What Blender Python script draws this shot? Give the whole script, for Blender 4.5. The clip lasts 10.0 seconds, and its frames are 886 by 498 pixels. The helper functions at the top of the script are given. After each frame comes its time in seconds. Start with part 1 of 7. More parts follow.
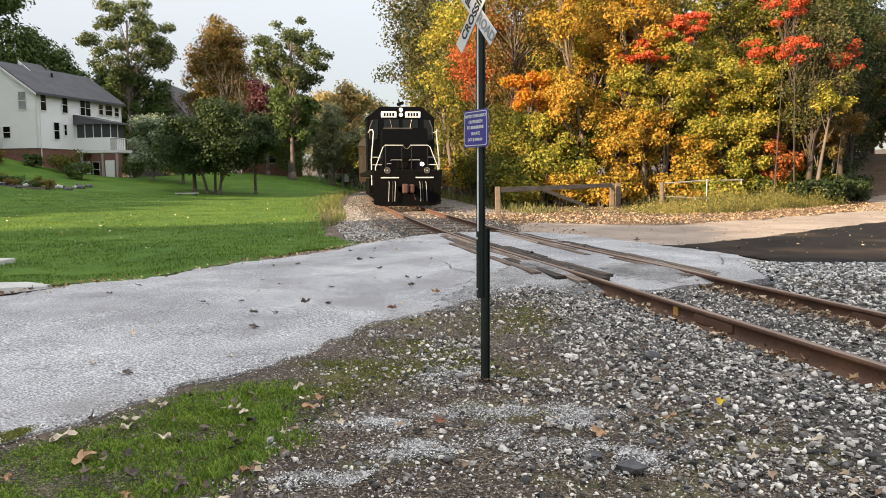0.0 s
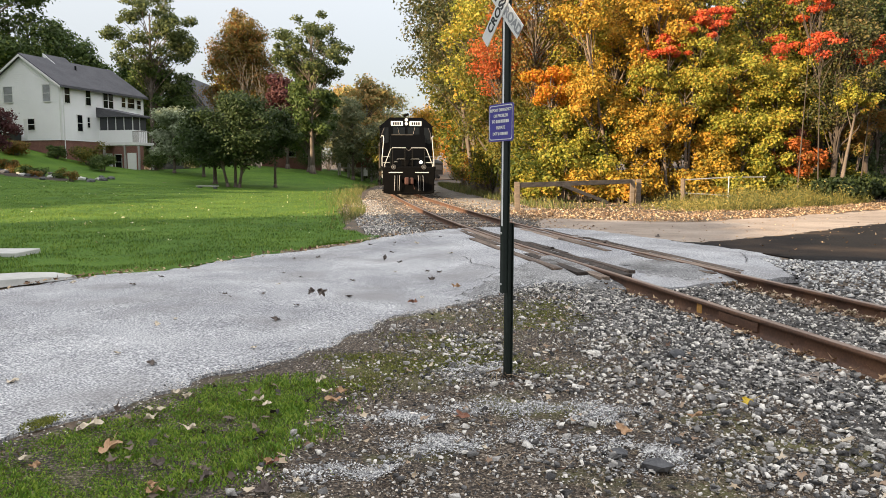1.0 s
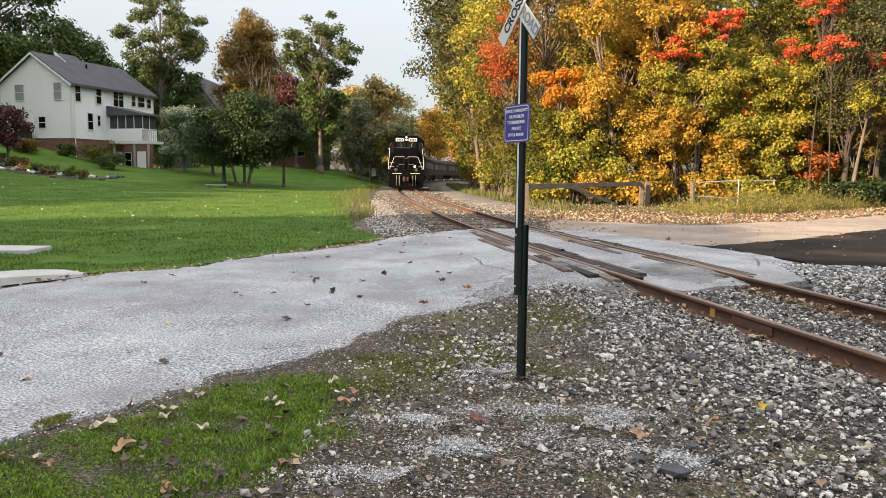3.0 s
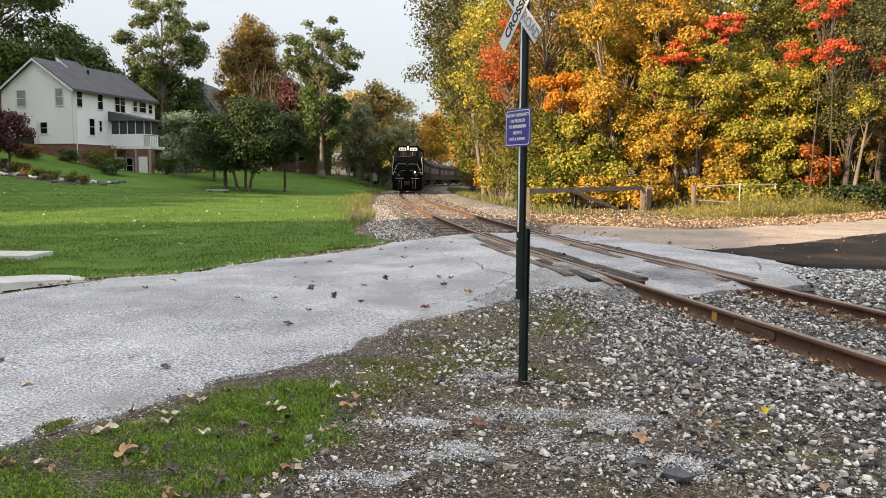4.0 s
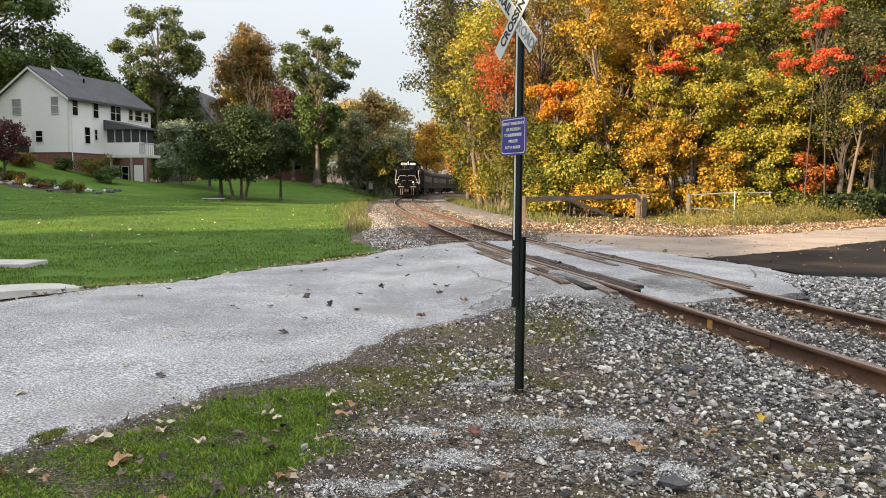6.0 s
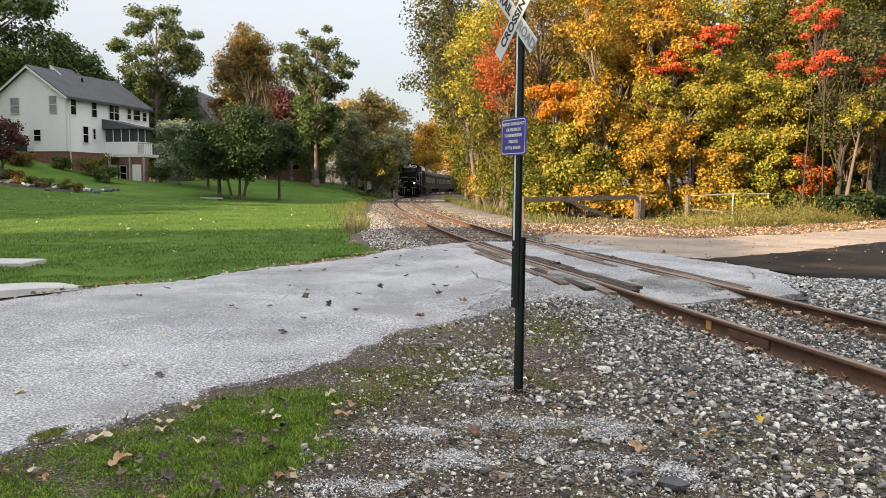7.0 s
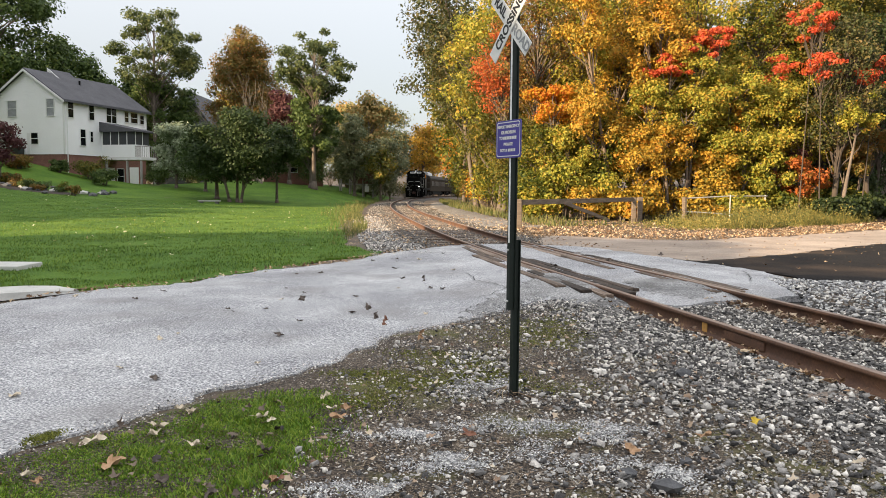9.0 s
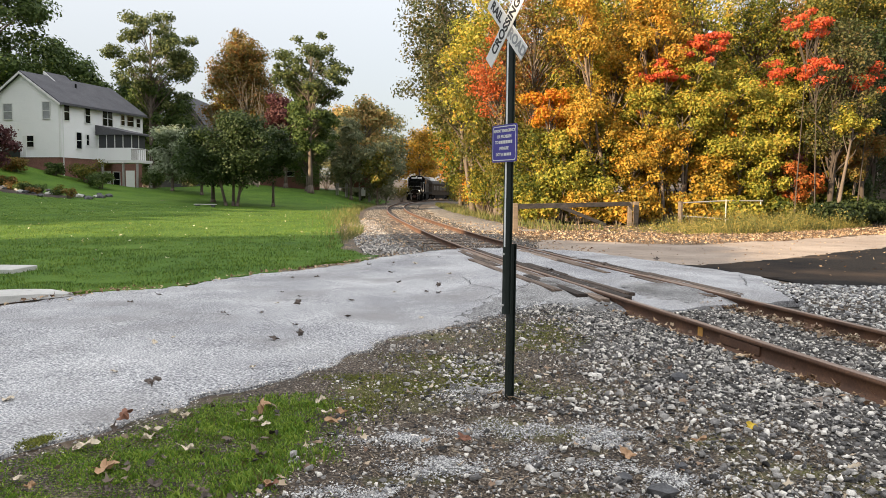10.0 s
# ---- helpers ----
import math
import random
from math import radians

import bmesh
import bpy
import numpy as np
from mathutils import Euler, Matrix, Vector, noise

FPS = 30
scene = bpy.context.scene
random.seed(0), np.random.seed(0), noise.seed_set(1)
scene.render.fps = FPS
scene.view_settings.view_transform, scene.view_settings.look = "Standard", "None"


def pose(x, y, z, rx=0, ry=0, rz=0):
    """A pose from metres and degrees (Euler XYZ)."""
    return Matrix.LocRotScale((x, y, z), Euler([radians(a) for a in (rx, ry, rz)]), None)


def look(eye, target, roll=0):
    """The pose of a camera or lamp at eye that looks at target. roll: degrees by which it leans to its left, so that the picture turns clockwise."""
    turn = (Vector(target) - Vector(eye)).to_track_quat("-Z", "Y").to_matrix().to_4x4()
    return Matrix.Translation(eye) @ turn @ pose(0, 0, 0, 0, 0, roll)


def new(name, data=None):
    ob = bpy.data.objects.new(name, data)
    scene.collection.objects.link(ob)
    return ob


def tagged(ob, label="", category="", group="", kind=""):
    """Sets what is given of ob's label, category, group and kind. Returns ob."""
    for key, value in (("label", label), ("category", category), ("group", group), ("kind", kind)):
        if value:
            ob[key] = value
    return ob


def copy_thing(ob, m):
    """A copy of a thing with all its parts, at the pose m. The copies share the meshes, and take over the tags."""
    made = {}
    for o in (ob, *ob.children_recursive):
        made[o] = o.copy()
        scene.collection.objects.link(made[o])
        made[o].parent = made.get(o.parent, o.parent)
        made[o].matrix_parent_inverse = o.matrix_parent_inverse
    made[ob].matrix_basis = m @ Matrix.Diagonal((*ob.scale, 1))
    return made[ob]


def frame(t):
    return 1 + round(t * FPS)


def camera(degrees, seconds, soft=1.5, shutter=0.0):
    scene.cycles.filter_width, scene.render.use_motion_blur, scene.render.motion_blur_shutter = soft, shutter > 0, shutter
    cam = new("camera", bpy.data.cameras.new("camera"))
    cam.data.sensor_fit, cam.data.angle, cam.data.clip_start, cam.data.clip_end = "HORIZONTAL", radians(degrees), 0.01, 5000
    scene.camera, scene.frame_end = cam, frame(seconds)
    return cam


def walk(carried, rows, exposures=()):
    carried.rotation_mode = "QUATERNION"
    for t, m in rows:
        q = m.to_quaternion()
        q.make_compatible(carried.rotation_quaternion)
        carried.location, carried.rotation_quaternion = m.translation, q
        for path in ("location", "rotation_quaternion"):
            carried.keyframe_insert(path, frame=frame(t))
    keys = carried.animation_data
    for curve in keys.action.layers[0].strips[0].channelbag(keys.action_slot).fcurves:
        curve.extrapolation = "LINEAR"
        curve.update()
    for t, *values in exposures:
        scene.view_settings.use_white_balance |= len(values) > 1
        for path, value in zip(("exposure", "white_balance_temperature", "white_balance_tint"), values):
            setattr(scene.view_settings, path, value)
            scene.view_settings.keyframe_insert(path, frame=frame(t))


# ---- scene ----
cam = camera(62, 10.0, soft=0.7)
walk(cam, [
    (0, pose(0.086, -0.046, 1.437, 84.580, 0.346, -2.027)),
    (0.5, pose(0.060, -0.046, 1.434, 84.380, 0.090, -1.135)),
    (1, pose(0.046, -0.026, 1.432, 84.186, -0.089, -0.603)),
    (1.5, pose(0.027, -0.021, 1.433, 84.055, -0.297, -0.291)),
    (2, pose(0.013, -0.014, 1.431, 84.018, -0.480, -0.137)),
    (2.5, pose(0.004, -0.005, 1.431, 84.102, -0.576, -0.023)),
    (4, pose(-0.003, 0.001, 1.429, 84.604, -0.426, 0.082)),
    (4.5, pose(0.000, 0.000, 1.430, 84.789, -0.299, 0.027)),
    (5, pose(0.009, -0.006, 1.434, 84.983, -0.262, -0.062)),
    (5.5, pose(0.005, -0.002, 1.431, 85.183, -0.307, -0.166)),
    (7, pose(-0.014, -0.005, 1.427, 85.279, -0.578, -0.365)),
    (7.5, pose(-0.014, 0.001, 1.426, 85.247, -0.627, -0.402)),
    (8, pose(-0.004, 0.004, 1.425, 85.274, -0.605, -0.415)),
    (8.5, pose(0.003, -0.002, 1.428, 85.350, -0.544, -0.462)),
    (9, pose(0.005, -0.005, 1.427, 85.479, -0.514, -0.531)),
    (9.5, pose(0.006, -0.001, 1.427, 85.631, -0.568, -0.669)),
    (10, pose(0.010, -0.001, 1.427, 85.788, -0.648, -0.801)),
], exposures=[(0, 1.36), (10, 1.36)])

# ---- daylight: low warm sun from the side, hazy bright sky ----
SUN_TO = Vector((-0.815, -0.57, 0.315)).normalized()
world = bpy.data.worlds.new("world")
scene.world = world
world.use_nodes = True
wn, wl = world.node_tree.nodes, world.node_tree.links
sky = wn.new("ShaderNodeTexSky")
sky.sky_type = 'NISHITA'
sky.sun_disc = False
sky.sun_elevation = math.asin(SUN_TO.z)
sky.sun_rotation = math.atan2(SUN_TO.x, SUN_TO.y)
sky.air_density, sky.dust_density, sky.ozone_density = 1.0, 1.0, 1.0
wn["Background"].inputs[1].default_value = 0.15
# thin overcast veil, brighter overhead than at the horizon
tcw, sep = wn.new("ShaderNodeTexCoord"), wn.new("ShaderNodeSeparateXYZ")
wl.new(tcw.outputs["Generated"], sep.inputs[0])
height = wn.new("ShaderNodeMapRange")
height.inputs["From Min"].default_value, height.inputs["From Max"].default_value = 0.0, 1.0
height.inputs["To Min"].default_value, height.inputs["To Max"].default_value = 0.275, 1.24
wl.new(sep.outputs["Z"], height.inputs["Value"])
cloud = wn.new("ShaderNodeVectorMath")
cloud.operation = 'SCALE'
cloud.inputs[0].default_value = (4.55, 4.55, 4.6)
wl.new(height.outputs[0], cloud.inputs["Scale"])
veil = wn.new("ShaderNodeMix")
veil.data_type = 'RGBA'
veil.inputs["Factor"].default_value = 0.86
wl.new(sky.outputs[0], veil.inputs["A"])
wl.new(cloud.outputs[0], veil.inputs["B"])
wl.new(veil.outputs["Result"], wn["Background"].inputs[0])
sun = new("sun", bpy.data.lights.new("sun", 'SUN'))
sun.data.energy, sun.data.angle, sun.data.color = 5.0, radians(0.6), (1.0, 0.765, 0.5)
sun.matrix_world = look(SUN_TO * 100, (0, 0, 0))


# ---- materials ----
def ramp_node(nt, stops):
    r = nt.nodes.new("ShaderNodeValToRGB")
    els = r.color_ramp.elements
    while len(els) < len(stops):
        els.new(0.5)
    for el, (p, c) in zip(els, stops):
        el.position, el.color = p, (*c, 1)
    return r


def surface(name, stops, scale=4.0, fine=60.0, mix=0.4, rough=0.8, bump=0.3, dist=0.01, metal=0.0, spec=0.5,
            jitter="", amount=0.25, through_light=0.0, stretch=(1, 1, 1), wear=None):
    """Colour from two sizes of noise; jitter: 'object' or 'island' shifts the colour piece by piece."""
    m = bpy.data.materials.new(name)
    m.use_nodes = True
    nt = m.node_tree
    n, l = nt.nodes, nt.links
    b = n["Principled BSDF"]
    geo = n.new("ShaderNodeNewGeometry")
    tc = n.new("ShaderNodeTexCoord")
    mp = n.new("ShaderNodeMapping")
    mp.inputs["Scale"].default_value = stretch
    l.new(tc.outputs["Object"], mp.inputs["Vector"])
    a, c = n.new("ShaderNodeTexNoise"), n.new("ShaderNodeTexNoise")
    for tex, sc, det in ((a, scale, 5), (c, fine, 4)):
        tex.inputs["Scale"].default_value, tex.inputs["Detail"].default_value = sc, det
        tex.inputs["Roughness"].default_value = 0.62
        l.new(mp.outputs[0], tex.inputs["Vector"])
    mx = n.new("ShaderNodeMix")
    mx.inputs["Factor"].default_value = mix
    l.new(a.outputs["Fac"], mx.inputs["A"])
    l.new(c.outputs["Fac"], mx.inputs["B"])
    fac = mx.outputs["Result"]
    if jitter:
        src = geo.outputs["Random Per Island"]
        if jitter == "object":
            src = n.new("ShaderNodeObjectInfo").outputs["Random"]
        sub = n.new("ShaderNodeMath")
        sub.operation = 'MULTIPLY_ADD'
        l.new(src, sub.inputs[0])
        sub.inputs[1].default_value, sub.inputs[2].default_value = 2 * amount, -amount
        add = n.new("ShaderNodeMath")
        l.new(fac, add.inputs[0])
        l.new(sub.outputs[0], add.inputs[1])
        fac = add.outputs[0]
    r = ramp_node(nt, stops)
    l.new(fac, r.inputs[0])
    col = r.outputs["Color"]
    if wear:
        wc, ws, lo, hi = wear
        w = n.new("ShaderNodeTexNoise")
        w.inputs["Scale"].default_value, w.inputs["Detail"].default_value = ws, 8
        l.new(tc.outputs["Object"], w.inputs["Vector"])
        mr = n.new("ShaderNodeMapRange")
        mr.inputs["From Min"].default_value, mr.inputs["From Max"].default_value = lo, hi
        l.new(w.outputs["Fac"], mr.inputs["Value"])
        m2 = n.new("ShaderNodeMix")
        m2.data_type = 'RGBA'
        l.new(mr.outputs[0], m2.inputs["Factor"])
        l.new(col, m2.inputs["A"])
        m2.inputs["B"].default_value = (*wc, 1)
        col = m2.outputs["Result"]
    l.new(col, b.inputs["Base Color"])
    b.inputs["Roughness"].default_value, b.inputs["Metallic"].default_value = rough, metal
    b.inputs["Specular IOR Level"].default_value = spec
    if bump:
        bp = n.new("ShaderNodeBump")
        bp.inputs["Strength"].default_value, bp.inputs["Distance"].default_value = bump, dist
        l.new(mx.outputs["Result"], bp.inputs["Height"])
        l.new(bp.outputs[0], b.inputs["Normal"])
    if through_light:
        tr = n.new("ShaderNodeBsdfTranslucent")
        l.new(col, tr.inputs["Color"])
        ms = n.new("ShaderNodeMixShader")
        ms.inputs[0].default_value = through_light
        l.new(b.outputs[0], ms.inputs[1])
        l.new(tr.outputs[0], ms.inputs[2])
        l.new(ms.outputs[0], n["Material Output"].inputs["Surface"])
    return m


def leafy(name, *cols):
    k = len(cols)
    return surface(name, [(0.22 + 0.56 * i / (k - 1), c) for i, c in enumerate(cols)], scale=0.55, fine=3.0, mix=0.35,
                   rough=0.6, bump=0, spec=0.3, jitter="island", amount=0.2, through_light=0.34)


def plain(name, col, rough=0.5, metal=0.0, vary=0.15, scale=3.0, fine=40.0, bump=0.05, dist=0.003, emit=0.0, spec=0.5):
    lo, hi = [c * (1 - vary) for c in col], [min(1, c * (1 + vary)) for c in col]
    m = surface(name, [(0.3, lo), (0.7, hi)], scale=scale, fine=fine, rough=rough, metal=metal, bump=bump, dist=dist, spec=spec)
    if emit:
        b = m.node_tree.nodes["Principled BSDF"]
        b.inputs["Emission Color"].default_value = (*col, 1)
        b.inputs["Emission Strength"].default_value = emit
    return m


M_soil = surface("soil_and_leaf_litter", [(0.34, (0.03, 0.022, 0.014)), (0.5, (0.085, 0.06, 0.038)), (0.66, (0.17, 0.115, 0.065))],
                 scale=0.8, fine=14, bump=0.6, dist=0.04)
# dark tones lowered to paint the shade in gaps between stones
M_dirt = surface("brown_dirt_grit_gap_shade", [(0.4, (0.01, 0.0065, 0.0045)), (0.47, (0.042, 0.029, 0.019)), (0.55, (0.13, 0.094, 0.063)), (0.66, (0.4, 0.34, 0.27))],
                 scale=1.6, fine=55, mix=0.82, bump=1.0, dist=0.05, wear=((0.12, 0.115, 0.025), 1.3, 0.53, 0.64))
M_lawn = surface("mown_lawn", [(0.36, (0.03, 0.072, 0.008)), (0.5, (0.064, 0.132, 0.012)), (0.64, (0.12, 0.19, 0.02))],
                 scale=0.35, fine=30, mix=0.55, rough=0.9, bump=0.8, dist=0.05, spec=0.2)
M_blade = surface("grass_blade", [(0.25, (0.04, 0.085, 0.01)), (0.5, (0.09, 0.165, 0.016)), (0.75, (0.19, 0.26, 0.035))],
                  scale=0.6, fine=5, rough=0.6, bump=0, jitter="island", amount=0.25, through_light=0.3)
M_near_blade = surface("fresh_grass_blade", [(0.22, (0.13, 0.1, 0.03)), (0.34, (0.075, 0.15, 0.013)), (0.52, (0.135, 0.25, 0.018)), (0.74, (0.31, 0.39, 0.055))],
                       scale=4.5, fine=14, rough=0.6, bump=0, jitter="island", amount=0.25, through_light=0.3)
M_moss = surface("bright_moss", [(0.25, (0.07, 0.075, 0.018)), (0.5, (0.13, 0.145, 0.022)), (0.75, (0.27, 0.28, 0.045))], scale=4, fine=14, rough=0.8, bump=0, jitter="island", amount=0.25, through_light=0.2)
M_dry = surface("dry_weed", [(0.25, (0.06, 0.09, 0.02)), (0.5, (0.125, 0.14, 0.036)), (0.75, (0.24, 0.205, 0.07))],
                scale=0.8, fine=5, rough=0.7, bump=0, jitter="island", amount=0.25, through_light=0.3)
M_road = surface("worn_grey_asphalt", [(0.37, (0.045, 0.045, 0.052)), (0.46, (0.23, 0.23, 0.247)), (0.53, (0.39, 0.39, 0.396)), (0.63, (0.76, 0.755, 0.745))],
                 scale=0.6, fine=62, mix=0.78, rough=0.9, bump=1.0, dist=0.012, wear=((0.2, 0.19, 0.185), 0.8, 0.5, 0.8))
M_apron = surface("broken_dark_asphalt", [(0.37, (0.025, 0.025, 0.028)), (0.46, (0.16, 0.158, 0.16)), (0.54, (0.31, 0.305, 0.3)), (0.64, (0.65, 0.64, 0.62))],
                  scale=1.2, fine=60, mix=0.75, rough=0.95, bump=1.0, dist=0.02, wear=((0.09, 0.082, 0.075), 1.4, 0.54, 0.72))
M_new = surface("dark_new_asphalt", [(0.36, (0.005, 0.005, 0.006)), (0.64, (0.024, 0.021, 0.019))], scale=1.0, fine=40, mix=0.7, wear=((0.085, 0.058, 0.04), 0.35, 0.5, 0.75),
                rough=0.95, bump=0.8, dist=0.012, spec=0.12)
M_lane = surface("pale_dusty_lane", [(0.34, (0.15, 0.112, 0.085)), (0.5, (0.28, 0.222, 0.175)), (0.66, (0.43, 0.355, 0.285))], scale=0.6, fine=50,
                 mix=0.5, rough=0.95, bump=0.6, dist=0.015)
M_path = surface("pale_gravel_path", [(0.36, (0.06, 0.052, 0.044)), (0.5, (0.165, 0.148, 0.128)), (0.64, (0.34, 0.315, 0.28))], scale=1.2, fine=16, mix=0.6, rough=0.95, bump=0.9, dist=0.03)
# leafy earth, with the shade of the wood put into its dark tones
M_litter = surface("shade_darkened_leafy_earth", [(0.36, (0.03, 0.02, 0.012)), (0.5, (0.1, 0.062, 0.035)), (0.64, (0.26, 0.17, 0.1))], scale=0.5, fine=9, mix=0.65, rough=0.95, bump=0.8, dist=0.04)
M_crack = plain("crack_shadow_dirt", (0.035, 0.032, 0.03), rough=0.95)
M_concrete = surface("pale_concrete", [(0.3, (0.34, 0.335, 0.31)), (0.7, (0.56, 0.55, 0.52))], scale=2, fine=60, rough=0.9, bump=0.4, dist=0.005)
M_stone = surface("crushed_stone", [(0.1, (0.016, 0.015, 0.015)), (0.36, (0.13, 0.124, 0.12)), (0.62, (0.35, 0.33, 0.305)), (0.86, (0.8, 0.75, 0.68))],
                  scale=45, fine=190, mix=0.5, rough=0.9, bump=0.6, dist=0.004, jitter="island", amount=0.42)
M_rusty_stone = surface("rusty_ballast_stone", [(0.1, (0.028, 0.024, 0.021)), (0.42, (0.115, 0.1, 0.087)), (0.66, (0.24, 0.215, 0.19)), (0.92, (0.46, 0.42, 0.37))],
                  scale=30, fine=150, mix=0.4, rough=0.9, bump=0.4, dist=0.004, jitter="island", amount=0.46)
# bed colour kept dark as painted shade between the loose ballast
M_ballast = surface("ballast_bed", [(0.36, (0.014, 0.012, 0.01)), (0.5, (0.06, 0.053, 0.046)), (0.66, (0.2, 0.178, 0.155))], scale=9, fine=45, mix=0.5,
                    rough=0.95, bump=1.0, dist=0.04)
M_rust = surface("rusty_rail_side", [(0.3, (0.04, 0.021, 0.014)), (0.5, (0.1, 0.05, 0.03)), (0.7, (0.19, 0.095, 0.05))], scale=2.5, fine=50, rough=0.8,
                 bump=0.4, dist=0.004)
M_head = surface("worn_rail_head", [(0.3, (0.17, 0.11, 0.08)), (0.7, (0.33, 0.24, 0.19))], scale=1.5, fine=40, rough=0.42, metal=0.6, bump=0.1)
M_tie = surface("weathered_sleeper_wood", [(0.3, (0.045, 0.035, 0.03)), (0.5, (0.12, 0.09, 0.07)), (0.75, (0.25, 0.2, 0.16))], scale=2, fine=18,
                stretch=(1, 12, 12), rough=0.95, bump=0.7, dist=0.012, jitter="object", amount=0.15)
# maple bark, also for trunks whose shade is put into the colour
M_dark_bark = surface("dark_maple_and_shaded_bark", [(0.3, (0.03, 0.024, 0.02)), (0.7, (0.09, 0.07, 0.055))], scale=3, fine=22, rough=0.95, bump=0.6, dist=0.02)
M_bark = surface("grey_brown_bark", [(0.3, (0.05, 0.04, 0.032)), (0.5, (0.12, 0.095, 0.075)), (0.72, (0.24, 0.2, 0.165))], scale=3, fine=22,
                 stretch=(1, 1, 0.25), rough=0.95, bump=0.9, dist=0.03)
M_black = plain("glossy_black_paint", (0.0016, 0.0016, 0.0018), rough=0.34, vary=0.35, spec=0.14)

L_gold = leafy("golden_leaves", (0.1, 0.11, 0.016), (0.25, 0.195, 0.03), (0.46, 0.29, 0.038), (0.58, 0.34, 0.042), (0.53, 0.18, 0.03))
L_lime = leafy("yellow_green_leaves", (0.08, 0.105, 0.016), (0.19, 0.21, 0.026), (0.32, 0.3, 0.04), (0.45, 0.355, 0.055), (0.53, 0.25, 0.04))
L_green = leafy("green_leaves", (0.032, 0.052, 0.009), (0.08, 0.104, 0.014), (0.18, 0.17, 0.019), (0.36, 0.25, 0.028))
L_olive = leafy("olive_brown_leaves", (0.04, 0.055, 0.011), (0.095, 0.11, 0.018), (0.17, 0.15, 0.026), (0.29, 0.2, 0.032))
L_dusk = leafy("dull_olive_leaves", (0.028, 0.042, 0.013), (0.062, 0.076, 0.024), (0.11, 0.105, 0.036), (0.2, 0.14, 0.05))
# distance haze mixed into the leaf colour: paler and greyer green
L_hazy = leafy("haze_paled_green_leaves", (0.096, 0.12, 0.06), (0.15, 0.174, 0.09), (0.21, 0.222, 0.114), (0.3, 0.27, 0.144))
L_clump = leafy("dense_dark_green_leaves", (0.0186, 0.0329, 0.0107), (0.0329, 0.0556, 0.0157), (0.0501, 0.077, 0.0215), (0.0754, 0.104, 0.03))
# shade inside the wood is put into this leaf colour
L_deep = leafy("shade_darkened_green_leaves", (0.018, 0.03, 0.01), (0.03, 0.048, 0.014), (0.045, 0.066, 0.019), (0.07, 0.085, 0.025))
L_orange = leafy("orange_leaves", (0.28, 0.22, 0.02), (0.52, 0.28, 0.02), (0.62, 0.22, 0.025), (0.58, 0.12, 0.025))
L_flame = leafy("flame_orange_leaves", (0.16, 0.1, 0.02), (0.32, 0.1, 0.022), (0.44, 0.11, 0.026), (0.5, 0.24, 0.03))
L_red = leafy("scarlet_leaves", (0.42, 0.17, 0.025), (0.54, 0.11, 0.03), (0.62, 0.085, 0.045), (0.62, 0.19, 0.09))
L_ember = leafy("dull_scarlet_leaves", (0.2, 0.13, 0.025), (0.42, 0.12, 0.03), (0.52, 0.1, 0.035), (0.54, 0.2, 0.045))
L_garden = leafy("mid_green_leaves", (0.04, 0.058, 0.02), (0.075, 0.1, 0.032), (0.12, 0.145, 0.046), (0.19, 0.195, 0.068))
L_tan = leafy("tan_and_olive_leaves", (0.125, 0.144, 0.0438), (0.237, 0.213, 0.0688), (0.375, 0.269, 0.0938), (0.475, 0.25, 0.0875))
L_dark = leafy("deep_green_leaves", (0.034, 0.055, 0.017), (0.062, 0.1, 0.026), (0.1, 0.145, 0.036), (0.16, 0.195, 0.05))
L_rust = leafy("russet_leaves", (0.085, 0.1, 0.022), (0.155, 0.125, 0.03), (0.24, 0.14, 0.034), (0.29, 0.11, 0.03))
L_plum = leafy("dark_plum_leaves", (0.0504, 0.0181, 0.0202), (0.0806, 0.0262, 0.0302), (0.121, 0.0454, 0.0454), (0.151, 0.0756, 0.0605))
L_silver = leafy("silvery_green_leaves", (0.13, 0.16, 0.085), (0.23, 0.27, 0.16), (0.33, 0.38, 0.25), (0.46, 0.5, 0.36))


# ---- building helpers ----
def thing(name, at, label, category, group="", kind="", rz=0.0):
    ob = new(name)
    ob.matrix_world = pose(*at, 0, 0, rz)
    return tagged(ob, label, category, group, kind)


def mesh_object(name, bm, material, smooth=False):
    me = bpy.data.meshes.new(name)
    bmesh.ops.recalc_face_normals(bm, faces=bm.faces)
    bm.to_mesh(me)
    bm.free()
    if smooth:
        me.polygons.foreach_set("use_smooth", [True] * len(me.polygons))
    for m in (material if isinstance(material, (list, tuple)) else [material]):
        me.materials.append(m)
    return new(name, me)


def part(name, bm, material, parent, label="", smooth=False, at=None):
    ob = mesh_object(name, bm, material, smooth)
    ob.parent = parent
    if at is not None:
        ob.matrix_basis = at
    return tagged(ob, label)


def box(bm, x0, x1, y0, y1, z0, z1, r=0.0, m=None):
    made = bmesh.ops.create_cube(bm, size=1.0)["verts"]
    t = Matrix.Translation(((x0 + x1) / 2, (y0 + y1) / 2, (z0 + z1) / 2)) @ Matrix.Diagonal((abs(x1 - x0), abs(y1 - y0), abs(z1 - z0), 1))
    bmesh.ops.transform(bm, matrix=(m @ t) if m else t, verts=made)
    if r:
        edges = list({e for v in made for e in v.link_edges})
        bmesh.ops.bevel(bm, geom=edges, offset=r, segments=2, affect='EDGES', profile=0.5)
    return bm


